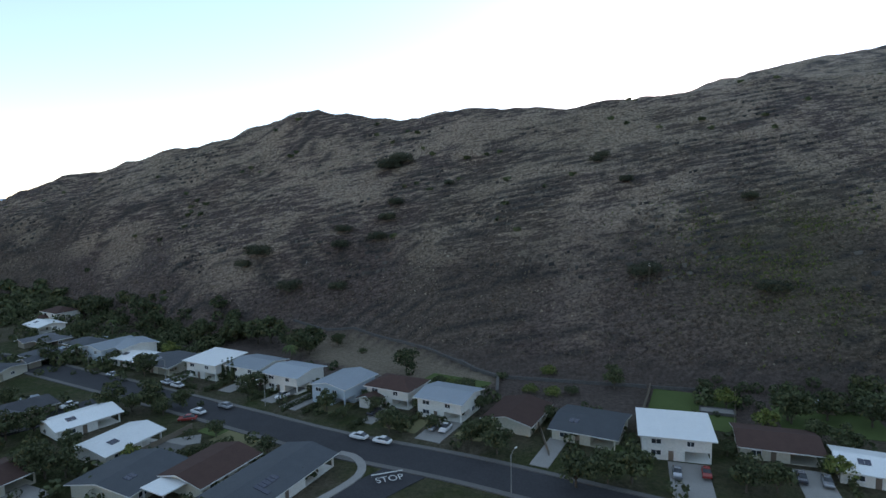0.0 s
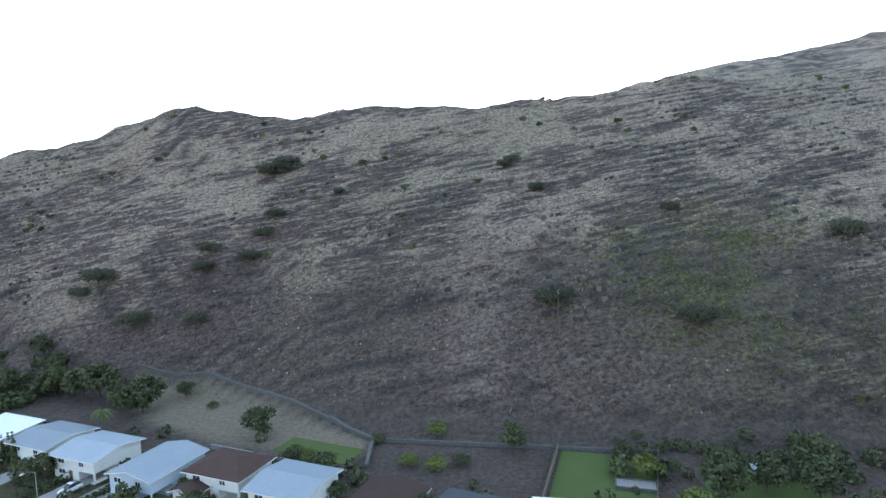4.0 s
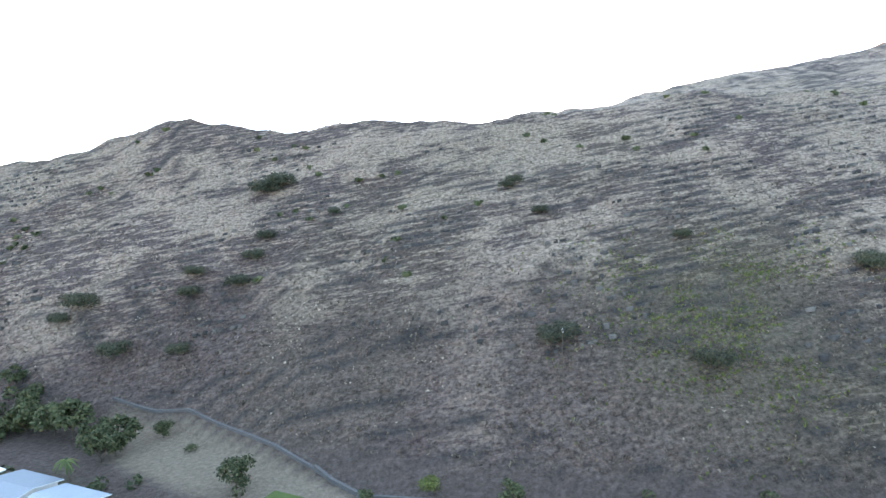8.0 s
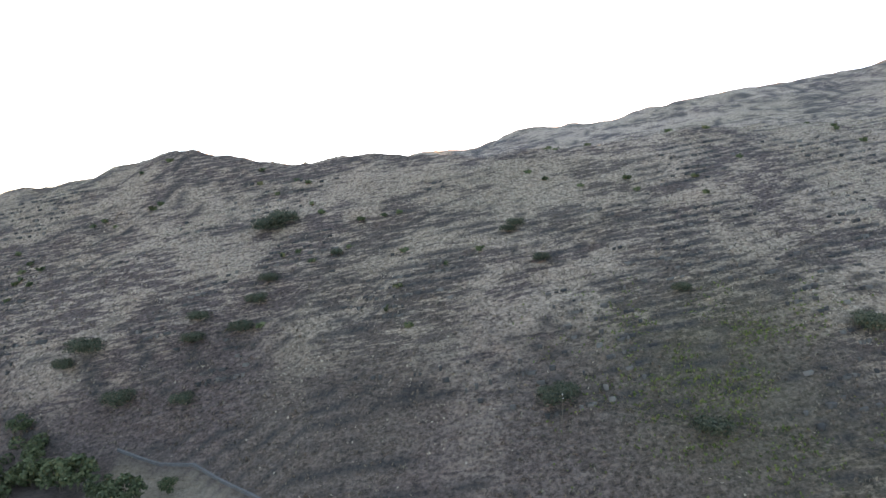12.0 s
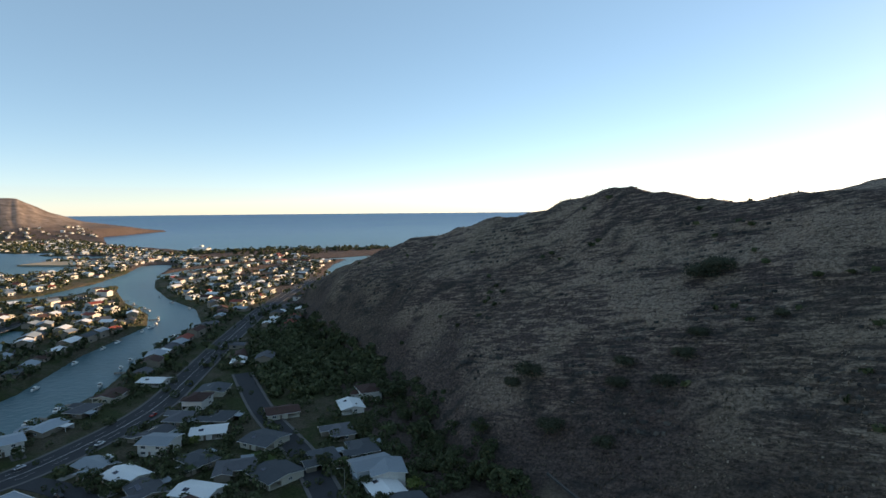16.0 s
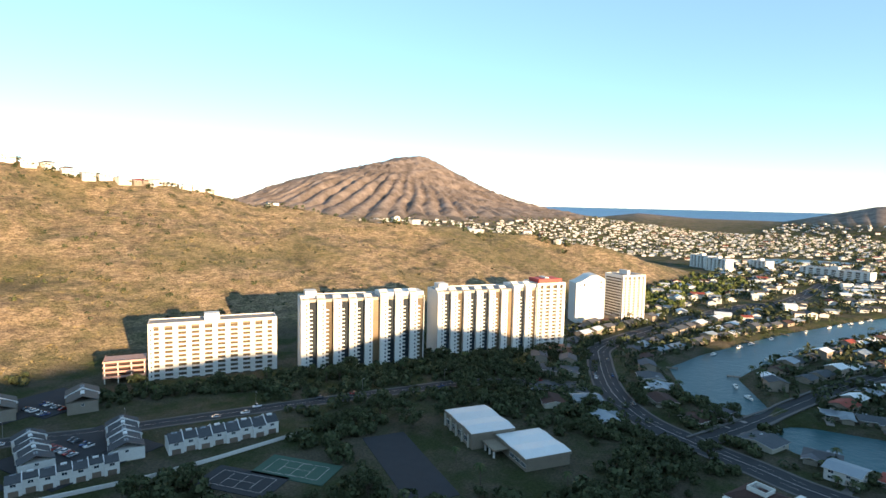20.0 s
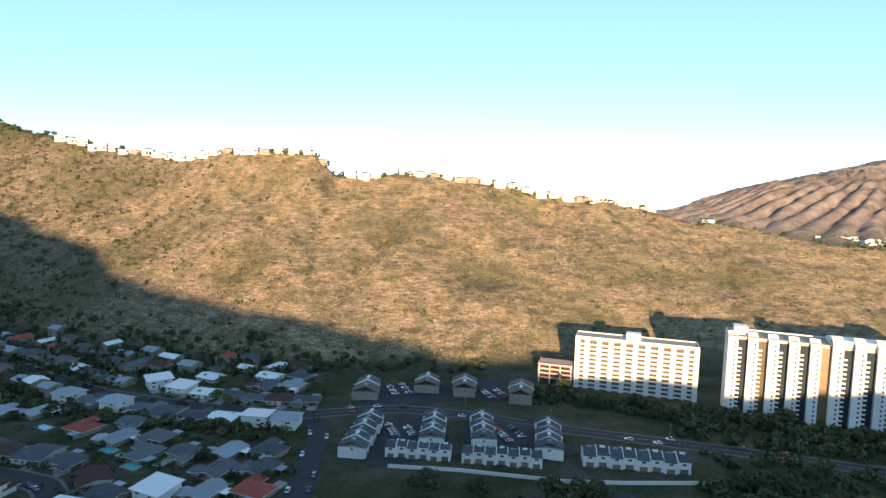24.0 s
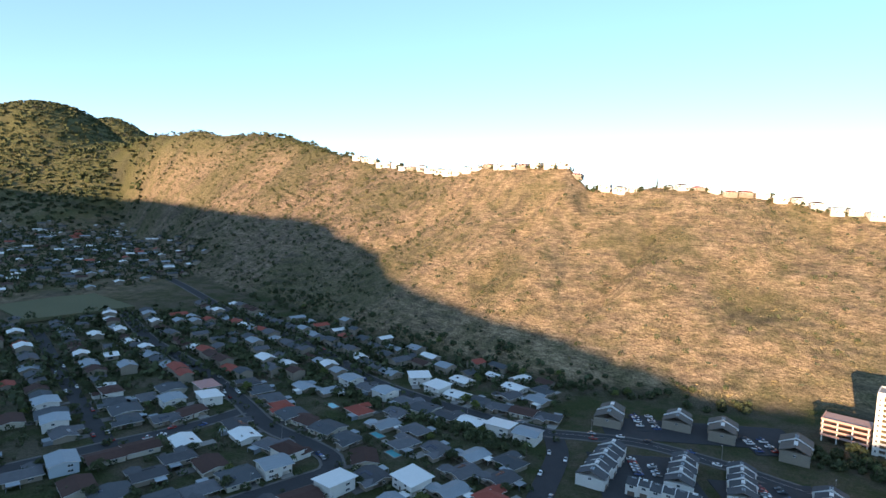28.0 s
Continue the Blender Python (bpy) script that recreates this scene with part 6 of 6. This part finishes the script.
far_trees("far_trees", tree_spots(FAR + spots, 7, 10, 51), 3.8, 12, L_TREE, "dark garden trees among the marina houses", 52)
far_trees("far_trees", tree_spots(spots2 + head_spots, 4, 13, 53), 4.8, 6, L_TREE, "dark trees among the far-off town", 54)
far_trees("far_trees", tree_spots(spots3 + slope, 8, 11, 55), 3.6, 14, L_TREE, "dark trees among the upper valley houses", 56)
near = [h for h in HOUSES if math.hypot(*h) < 430 and h[1] > -620]
far_trees("garden_shrubs", tree_spots(near, 8, 9, 57), 1.9, 40, L_TREE, "low green garden shrubs between the houses", 58, 0.26)
shore = [(-1390 + rnd.uniform(-60, 40), 420 + rnd.uniform(0, 480)) for _ in range(260)] + [(-1230 + rnd.uniform(-80, 60), 640 + rnd.uniform(-60, 320)) for _ in range(200)]
far_trees("shore_trees", tree_spots(shore, 1, 6, 59), 5.0, 18, L_TREE, "belt of trees and palms along the shore", 60)
flatland = [(rnd.uniform(-2300, -1500), rnd.uniform(60, 480)) for _ in range(500)]
far_trees("shore_trees", tree_spots(flatland, 1, 10, 61), 6.0, 14, L_TREE, "low woods behind the bay", 62)
woods = []
while len(woods) < 1550:
    x, y = rnd.uniform(-345, -15), rnd.uniform(-300, -50)
    if any(a - 2 < x < b + 2 and c - 2 < y < d + 2 for a, b, c, d in BLOCKED) or road_gap(x, y) < 2.5 or vnoise(x, y, 34, 70) < 0.22:
        continue
    woods.append((x, y))
far_trees("woods", np.array(woods), 3.1, 75, L_TREE, "dark dense trees and undergrowth round the hall", 65, 0.28)
strip_woods = [(-110 - 330 * s + rnd.uniform(-9, 9), -322 + 150 * s + rnd.uniform(-16, 10)) for s in (rnd.random() for _ in range(300))]
far_trees("woods", np.array([q for q in strip_woods if road_gap(*q) > 3]), 2.8, 140, L_TREE, "dark trees and shrubs in front of the towers", 66, 0.24)
spur = [(rnd.uniform(a, b), rnd.uniform(c, d)) for a, b, c, d in NO_HOUSES[2:] for _ in range(330)]
far_trees("woods", np.array([q for q in spur if road_gap(*q) > 4 and ground_h(*q) < 0.95 and min(math.hypot(q[0] - h[0], q[1] - h[1]) for h in HOUSES) > 8]), 3.2, 75, L_TREE, "dark trees crowding the foot of the spur", 76, 0.28)
ditch = [(30 + 390 * s + rnd.uniform(-6, 6), -272 - 175 * s + rnd.uniform(-6, 6) + 20 * math.sin(s * 3)) for s in (rnd.random() for _ in range(260))]
far_trees("woods", np.array([q for q in ditch if road_gap(*q) > 3]), 2.6, 110, L_TREE, "dark trees along the drainage channel", 67, 0.25)
foot_w = [(x, float(np.interp(x, WEST[0][0], WEST[0][1])) + rnd.uniform(-34, 9)) for x in (rnd.uniform(-430, -130) for _ in range(460))] + [(x, float(np.interp(x, WEST[0][0], WEST[0][1])) + rnd.uniform(-14, 2)) for x in (rnd.uniform(22, 260) for _ in range(120))]
far_trees("woods", np.array([q for q in foot_w if road_gap(*q) > 3 and min(math.hypot(q[0] - h[0], q[1] - h[1]) for h in HOUSES) > 9]), 2.4, 130, L_TREE, "dark trees along the hill's foot", 68, 0.17)
crest = [(x, -float(np.interp(x, EAST[1][0], EAST[1][1])) + rnd.uniform(-4, 9)) for x in (rnd.uniform(-340, 640) for _ in range(300))]
far_trees("woods", np.array(crest), 2.6, 30, L_TREE, "dark trees along the crest between houses", 69)
leafy = [h for h in HOUSES if h[0] < -140 and -30 < h[1] < 200 and math.hypot(*h) < 430]
far_trees("garden_trees", tree_spots(leafy, 7, 9, 71), 2.6, 90, L_TREE, "dark garden trees crowding the houses", 72, 0.2)
foot_e = [(x, -float(np.interp(x, EAST[0][0], EAST[0][1])) + rnd.uniform(-26, 8)) for x in (rnd.uniform(-90, 460) for _ in range(170))]
far_trees("woods", np.array([q for q in foot_e if road_gap(*q) > 3 and min(math.hypot(q[0] - h[0], q[1] - h[1]) for h in HOUSES) > 9]), 2.5, 100, L_TREE, "dark trees along the foot of the sunlit hill", 73, 0.25)
brush = []
while len(brush) < 4200:
    x, y = rnd.uniform(-350, 1000), -rnd.uniform(375, 960)
    want = 0.16 + 0.75 * min(1.0, max(0.0, (x - 60) / 260)) if x > 60 else 0.16
    if ground_h(x, y) > 0.9 and rnd.random() < want * min(1.0, 0.15 + 2.0 * float(vnoise(x, y, 55, 74))):
        brush.append((x, y))
far_trees("brush", np.array(brush), 2.2, 20, L_BRUSH, "dull green bushes dotted over the sunlit hill", 75, 0.34)
verge = [(-560 - rnd.uniform(0, 380), -200 - rnd.uniform(0, 75)) for _ in range(260)]
far_trees("verge_trees", tree_spots(verge, 1, 5, 63), 4.2, 26, L_LIGHT, "sunlit green trees along the main road", 64)

# ---- cars ----
M_TYRE = plain("tyre", (0.015, 0.015, 0.015), (0.03, 0.03, 0.03), 3.0, 20.0, 0.9)


def make_car(label, paint, pickup=False):
    e = empty("car", Matrix.Identity(4), label, "car", "parked cars")

    def loft(rows, material, name):
        bm = bmesh.new()
        rings = []
        for x, w, z0, z1 in rows:
            rings.append([bm.verts.new(p) for p in ((x, -w, z0), (x, w, z0), (x, w, z1 * 0.6 + z0 * 0.4), (x, w * 0.86, z1), (x, -w * 0.86, z1), (x, -w, z1 * 0.6 + z0 * 0.4))])
        for a, b in zip(rings, rings[1:]):
            for k in range(6):
                bm.faces.new([a[k], b[k], b[(k + 1) % 6], a[(k + 1) % 6]])
        bm.faces.new(rings[0][::-1])
        bm.faces.new(rings[-1])
        bmesh.ops.recalc_face_normals(bm, faces=bm.faces)
        return part(name, bm, material, e)
    loft([(-2.2, 0.75, 0.4, 0.72), (-2.0, 0.88, 0.3, 0.86), (-0.9, 0.9, 0.28, 0.95), (0.8, 0.9, 0.28, 0.98), (2.0, 0.87, 0.32, 0.95), (2.25, 0.75, 0.42, 0.8)], paint, "body")
    if pickup:
        loft([(-0.9, 0.78, 0.9, 0.98), (-0.3, 0.74, 0.9, 1.65), (0.55, 0.74, 0.9, 1.68), (0.75, 0.78, 0.9, 0.98)], M_GLASS, "cabin")
        part("load_bed", boxes((0.85, 2.1, -0.66, 0.66, 0.93, 0.99)), M_TYRE, e)
        part("cabin_roof", boxes((-0.25, 0.5, -0.62, 0.62, 1.66, 1.72)), paint, e)
    else:
        loft([(-1.0, 0.78, 0.9, 0.98), (-0.35, 0.72, 0.9, 1.42), (0.9, 0.72, 0.9, 1.45), (1.9, 0.78, 0.9, 1.0)], M_GLASS, "cabin")
        part("cabin_roof", boxes((-0.3, 0.95, -0.62, 0.62, 1.42, 1.49)), paint, e)
    for x in (-1.4, 1.4):
        for y in (-0.8, 0.8):
            bm = bmesh.new()
            tube(bm, (x, y - 0.1, 0.32), (x, y + 0.1, 0.32), 0.32, 0.32, 12)
            wheel = part("wheel", bm, M_TYRE, e)
            bm = bmesh.new()
            tube(bm, (x, y - 0.115 if y < 0 else y + 0.09, 0.32), (x, y - 0.09 if y < 0 else y + 0.115, 0.32), 0.19, 0.19, 8)
            part("rim", bm, M_CONCRETE, wheel, "pale metal rim")
    return e


paints = [plain("white_car_paint", (0.6, 0.6, 0.6), (0.72, 0.72, 0.72), 0.5, 3, 0.25, bump=0), plain("silver_car_paint", (0.32, 0.33, 0.35), (0.42, 0.43, 0.45), 0.5, 3, 0.25, 0.6, 0), plain("dark_car_paint", (0.02, 0.022, 0.03), (0.05, 0.05, 0.06), 0.5, 3, 0.2, bump=0), plain("red_car_paint", (0.25, 0.02, 0.02), (0.35, 0.04, 0.03), 0.5, 3, 0.25, bump=0), plain("blue_car_paint", (0.03, 0.06, 0.16), (0.05, 0.09, 0.22), 0.5, 3, 0.25, bump=0)]
CARS = {"white": make_car("white saloon car parked", paints[0]), "truck": make_car("white pickup truck parked", paints[0], True), "silver": make_car("silver saloon car parked", paints[1]), "dark": make_car("dark saloon car parked", paints[2]), "red": make_car("red saloon car parked", paints[3]), "blue": make_car("dark blue pickup truck parked", paints[4], True)}


def park(key, x, y, turn, z=None):
    place(CARS[key], "car_" + key, x, y, turn, (max(ground_z(x, y), 0.3) + 0.3) if z is None else z)


for key, x, y, t in (("white", -56, 69.2, -15), ("white", -50, 67.6, -15), ("truck", -37, 76, 75), ("silver", -40, 76.5, 75), ("truck", -86, 92, 70), ("silver", -98, 83.2, -20), ("white", -103, 78.6, -20), ("white", -122, 97, -18), ("silver", -127, 99, -18), ("silver", 11.5, 61, 80), ("red", 17, 61.5, 80), ("silver", 38, 61, 75), ("dark", 34, 62, 75), ("silver", -150, 104, -18), ("red", -103, 74, 20), ("dark", -57, 84, 70)):
    park(key, x, y, t)
CAR_KINDS = ["white", "white", "silver", "silver", "dark", "truck", "red", "blue"]
for k, gap, n in (("one", 3.6, 30), ("two", 3.6, 22), ("towers", 3.4, 16), ("main", 5.4, 16), ("gate", 4.2, 8), ("four", 3.2, 8), ("five", 3.2, 10), ("cross", 3.4, 5)):
    ln = LINES[k]
    nn = normals(ln)
    for i in range(n):
        j = rnd.randrange(2, len(ln) - 2)
        if math.hypot(*ln[j]) > 470:
            continue
        side = rnd.choice((-1, 1))
        p = ln[j] + nn[j] * side * gap
        park(rnd.choice(CAR_KINDS), p[0], p[1], math.degrees(math.atan2(-nn[j][0], nn[j][1])) + rnd.choice((0, 180)))
for cx, cy, turn, n in ((-27, -336, 12, 7), (-84, -328, 16, 7), (-25, -274, 13, 6), (-80, -266, 13, 6)):
    for i in range(n):
        for side in (-1, 1):
            if rnd.random() < 0.8:
                a = math.radians(turn)
                dx, dy = side * 4.2, -10 + i * 3.1
                park(rnd.choice(CAR_KINDS), cx + dx * math.cos(a) - dy * math.sin(a), cy + dx * math.sin(a) + dy * math.cos(a), turn + rnd.choice((0, 180)), 1.36)

# ---- driveways, lawns, fences, poles, boats ----
M_LAWN = plain("lawn_grass", (0.045, 0.08, 0.022), (0.085, 0.12, 0.04), 0.15, 3.0, 0.95)
M_DRYLAWN = plain("dry_lawn", (0.13, 0.12, 0.06), (0.21, 0.19, 0.10), 0.15, 3.0, 0.95)
M_WOOD = plain("weathered_wood", (0.14, 0.11, 0.085), (0.25, 0.20, 0.155), 0.8, 6.0, 0.85)
M_STONE = plain("lava_stone_wall", (0.06, 0.056, 0.053), (0.15, 0.14, 0.132), 0.8, 3.0, 0.95, bump=0.8, dist=0.1)


def slab(name, x, y, w, l, turn, material, label, category, lift=0.16):
    o = part(name, boxes((-w / 2, w / 2, -l / 2, l / 2, -0.5, 0.0)), material, None)
    o.matrix_world = pose(x, y, ground_z(x, y) + lift, 0, 0, turn)
    return tagged(o, label, category, kind="structure")


for x, y, w, l, t in ((-87, 95, 4.5, 13, -20), (-79, 91, 6, 13, -20), (-38.5, 76, 6.5, 12, -18), (13.5, 58.5, 7.5, 16, -8), (-104, 101, 5, 12, -18), (-13, 68, 4, 14, -18), (36, 60, 6, 13, -10), (-98, 62, 5, 11, -60), (-126, 108, 5, 12, -18), (-56, 83, 4, 10, -18)):
    slab("driveway", x, y, w, l, t, M_CONCRETE, "pale concrete driveway beside a house", "driveway")
for x, y, w, l, t, mm in ((22.5, 97, 20, 24, -15, M_LAWN), (4, 68, 9, 9, -18, M_LAWN), (-47, 79, 9, 8, -18, M_DRYLAWN), (-30, 77, 7, 10, -18, M_DRYLAWN), (-69, 88, 8, 8, -18, M_DRYLAWN), (-84, 66, 12, 8, -20, M_DRYLAWN), (-92, 70, 8, 6, -20, M_LAWN), (-210, 102, 14, 10, 10, M_LAWN), (52, 92, 22, 16, -10, M_LAWN), (-40, 111, 20, 8, -20, M_LAWN)):
    slab("lawn", x, y, w, l, t, mm, "mown garden lawn" if mm is M_LAWN else "dry mown front lawn", "lawn", 0.08)


for x, y, turn in DRIVES:
    a = math.radians(turn)
    dx, dy = rnd.choice((-4.0, 3.2, 4.0)), -9.0
    slab("driveway", x + dx * math.cos(a) - dy * math.sin(a), y + dx * math.sin(a) + dy * math.cos(a), rnd.choice((3.4, 5.0, 5.6)), 8.5, turn, M_PAVE if rnd.random() < 0.5 else M_CONCRETE, "worn concrete driveway in front of a house", "driveway")


def wall_run(name, a, b, h, w, material, label, category):
    """A fence or low wall from a to b that follows the ground."""
    a, b = np.array(a, float), np.array(b, float)
    L = np.hypot(*(b - a))
    n = max(2, int(L / 3))
    pts = [a + (b - a) * i / n for i in range(n + 1)]
    d = (b - a) / L
    off = np.array([-d[1], d[0]]) * w / 2
    v, f = [], []
    for p in pts:
        z = ground_z(*p)
        v += [(*(p - off), z - 0.6), (*(p + off), z - 0.6), (*(p + off), z + h), (*(p - off), z + h)]
    for i in range(n):
        o = 4 * i
        for k in range(4):
            f.append((o + k, o + (k + 1) % 4, o + 4 + (k + 1) % 4, o + 4 + k))
    f += [(3, 2, 1, 0), (4 * n, 4 * n + 1, 4 * n + 2, 4 * n + 3)]
    return tagged(mesh_of(name, v, f, material), label, category)


for a, b, h, w, mm, n, lab in (
    ((15, 111), (6.5, 79), 1.7, 0.14, M_WOOD, "fence", "pale weathered fence between gardens"), ((36.5, 109), (27.5, 80), 1.5, 0.12, M_WOOD, "fence", "pale weathered fence between gardens"), ((15, 111.3), (36.5, 109.3), 0.9, 0.4, M_STONE, "stone_wall", "low lava stone wall at a garden's end"),
    ((-41, 126), (-28, 116), 1.0, 0.8, M_STONE, "stone_wall", "low lava stone wall at the hill's foot"), ((-28, 116), (-27, 102), 1.2, 0.8, M_STONE, "stone_wall", "low lava stone wall between gardens"), ((-26, 115.5), (14, 111.5), 0.9, 0.5, M_STONE, "stone_wall", "low lava stone wall at the hill's foot"),
    ((-114, 160.5), (-86, 153.5), 0.5, 0.7, M_STONE, "stone_wall", "rough stone edge above a bare earth terrace"), ((-86, 153.5), (-66, 141.5), 0.5, 0.7, M_STONE, "stone_wall", "rough stone edge above a bare earth terrace"), ((-66, 141.5), (-41, 125.8), 0.6, 0.7, M_STONE, "stone_wall", "rough stone edge above a bare earth terrace"),
    ((-15, 79), (-13, 66), 1.3, 0.12, M_WOOD, "fence", "grey weathered fence between gardens"), ((-66, 112), (-44, 104), 1.2, 0.3, M_CONCRETE, "garden_wall", "grey concrete garden wall under the slope"), ((-44, 104), (-30, 99), 1.2, 0.3, M_CONCRETE, "garden_wall", "grey concrete garden wall under the slope"),
    ((-103, 50), (-99, 70), 1.4, 0.15, M_WOOD, "fence", "grey weathered fence between gardens"),
):
    wall_run(n, a, b, h, w, mm, lab, "fence" if n == "fence" else "wall")


def make_pole(x, y, h):
    e = empty("utility_pole", Matrix.Translation((x, y, ground_z(x, y))), "wooden utility pole on the hillside carrying wires", "utility pole", "utility poles")
    bm = bmesh.new()
    tube(bm, (0, 0, -1), (0, 0, h), 0.15, 0.1, 8)
    part("shaft", bm, M_BARK, e)
    part("crossarm", boxes((-0.1, 0.1, -1.2, 1.2, h - 0.9, h - 0.7)), M_BARK, e)
    for yy in (-1.1, 0, 1.1):
        part("insulator", boxes((-0.07, 0.07, yy - 0.07, yy + 0.07, h - 0.7 if yy else h, h - 0.45 if yy else h + 0.2)), M_TRIM, e)
    return Vector((x, y, ground_z(x, y) + h))


tops = [make_pole(x, y, h) for x, y, h in ((-330, 262, 11), (-215, 218, 11), (-113, 174, 11), (19.5, 141.6, 11.5), (150, 118, 11.5), (260, 110, 11))]
for a, b in zip(tops, tops[1:]):
    for yy, dz in ((-1.1, -0.45), (0, 0.2), (1.1, -0.45), (0, -2.2)):
        cu = bpy.data.curves.new("wire", "CURVE")
        cu.dimensions, cu.bevel_depth, cu.bevel_resolution = "3D", 0.03, 0
        sp = cu.splines.new("POLY")
        sp.points.add(12)
        for i in range(13):
            t = i / 12
            p = a.lerp(b, t) + Vector((0, yy, dz - 6.0 * t * (1 - t)))
            sp.points[i].co = (*p, 1)
        cu.materials.append(M_TYRE)
        tagged(new("wire", cu), "thin dark overhead wire between poles", "wire")


def make_lamp(x, y, turn):
    e = empty("street_lamp", pose(x, y, ground_z(x, y), 0, 0, turn), "grey street lamp with a curved arm", "street lamp", "street lamps")
    bm = bmesh.new()
    tube(bm, (0, 0, -0.5), (0, 0, 7.5), 0.11, 0.08, 8)
    part("post", bm, M_CONCRETE, e)
    bm = bmesh.new()
    tube(bm, (0, 0, 7.4), (1.1, 0, 8.0), 0.06, 0.05, 6)
    tube(bm, (1.1, 0, 8.0), (2.2, 0, 8.1), 0.05, 0.05, 6)
    part("arm", bm, M_CONCRETE, e)
    part("lamp_head", boxes((2.0, 2.7, -0.14, 0.14, 7.98, 8.12)), M_TRIM, e)


for x, y, t in ((-88, 86, -110), (-128, 100, -110), (-20, 50, 70), (-165, 111, -110)):
    make_lamp(x, y, t)
for k, n in (("one", 9), ("two", 6), ("towers", 7)):
    ln = LINES[k]
    for i in range(n):
        j = int(len(ln) * (i + 0.5) / n)
        if math.hypot(*ln[j]) < 480:
            nn_ = normals(ln)[j]
            make_lamp(ln[j][0] + nn_[0] * 6.4, ln[j][1] + nn_[1] * 6.4, math.degrees(math.atan2(-nn_[1], -nn_[0])))
cp = empty("carport", pose(-83.5, 40.5, ground_z(-83.5, 40.5), 0, 0, 72), "open carport with a bright white flat roof", "carport")
part("roof", boxes((-4, 4, -3.2, 3.2, 2.7, 2.95)), R_WHITE, cp)
for x in (-3.6, 3.6):
    for y in (-2.8, 2.8):
        part("post", boxes((x - 0.09, x + 0.09, y - 0.09, y + 0.09, -0.5, 2.7)), M_TRIM, cp)
# shed with a metal roof and a stone platform
shed = empty("garden_shed", pose(54, 98.5, ground_z(54, 98.5), 0, 0, -15), "small garden shed with a pale metal roof", "shed")
part("wall", boxes((-2, 2, -1.6, 1.6, -0.6, 2.2)), M_WOOD, shed)
part("roof", boxes((-2.4, 2.4, -2.0, 2.0, 2.2, 2.34)), R_PALE, shed)
plat = empty("garden_platform", pose(28, 95, ground_z(28, 95), 0, 0, -12), "low stone-edged garden platform", "platform")
part("edge", boxes((-4, 4, -1.9, -1.6, -0.5, 0.8), (-4, 4, 1.6, 1.9, -0.5, 0.8), (-4, -3.7, -1.6, 1.6, -0.5, 0.8), (3.7, 4, -1.6, 1.6, -0.5, 0.8)), M_STONE, plat)
part("top", boxes((-3.7, 3.7, -1.6, 1.6, -0.5, 0.6)), M_CONCRETE, plat)
M_POOL = plain("pool_water", (0.05, 0.32, 0.36), (0.09, 0.42, 0.46), 0.5, 3.0, 0.1, bump=0)
for x, y in ((170, -207), (108, -262), (150, -290), (250, -235), (92, -245)):
    e = empty("swimming_pool", pose(x, y, ground_z(x, y) + 0.2, 0, 0, -30), "small turquoise garden swimming pool", "pool")
    part("coping", boxes((-4.4, 4.4, -2.5, -2.1, -0.5, 0.12), (-4.4, 4.4, 2.1, 2.5, -0.5, 0.12), (-4.4, -4, -2.1, 2.1, -0.5, 0.12), (4, 4.4, -2.1, 2.1, -0.5, 0.12)), M_CONCRETE, e)
    part("water", boxes((-4, 4, -2.1, 2.1, -0.5, 0.04)), M_POOL, e)


def make_boat():
    e = empty("motor_boat", Matrix.Identity(4), "white motor boat moored in the canal", "boat", "moored boats")
    bm = bmesh.new()
    rows = [(-3.4, 1.1), (0.5, 1.25), (2.4, 0.9), (3.8, 0.05)]
    rings = [[bm.verts.new((x, -w, 0.9)), bm.verts.new((x, -w * 0.6, -0.3)), bm.verts.new((x, w * 0.6, -0.3)), bm.verts.new((x, w, 0.9))] for x, w in rows]
    for a, b in zip(rings, rings[1:]):
        for k in range(3):
            bm.faces.new([a[k], a[k + 1], b[k + 1], b[k]])
        bm.faces.new([a[3], a[0], b[0], b[3]])
    bm.faces.new(rings[0][::-1])
    part("hull", bm, M_TRIM, e)
    part("cabin", boxes((-1.2, 1.3, -0.8, 0.8, 0.9, 1.9)), M_WHITE, e)
    part("windscreen", boxes((1.3, 1.36, -0.75, 0.75, 1.2, 1.85)), M_GLASS, e)
    return e


def make_dock():
    e = empty("dock", Matrix.Identity(4), "small weathered wooden dock on the canal", "dock", "docks")
    part("deck", boxes((-1.2, 1.2, -4, 4, 0.55, 0.75)), M_WOOD, e)
    for x in (-1.0, 1.0):
        for y in (-3.6, 0, 3.6):
            part("mooring_post", boxes((x - 0.14, x + 0.14, y - 0.14, y + 0.14, -3, 1.1)), M_WOOD, e)
    return e


BOAT, DOCK = make_boat(), make_dock()
for pts, half in CANALS[:2]:
    ln = smooth_line(pts)
    nn = normals(ln)
    for i in range(2, len(ln) - 2, 3):
        if math.hypot(*ln[i]) > 760:
            continue
        for side in (1, -1):
            t = math.degrees(math.atan2(nn[i][1], nn[i][0]))
            if rnd.random() < 0.42:
                p = ln[i] + nn[i] * side * (half - 7)
                place(BOAT, "boat", p[0], p[1], t + 90 + rnd.uniform(-20, 20), -1.35)
            if rnd.random() < 0.18:
                p = ln[i + 1] + nn[i + 1] * side * (half - 3)
                place(DOCK, "dock", p[0], p[1], t - 90, -1.2)
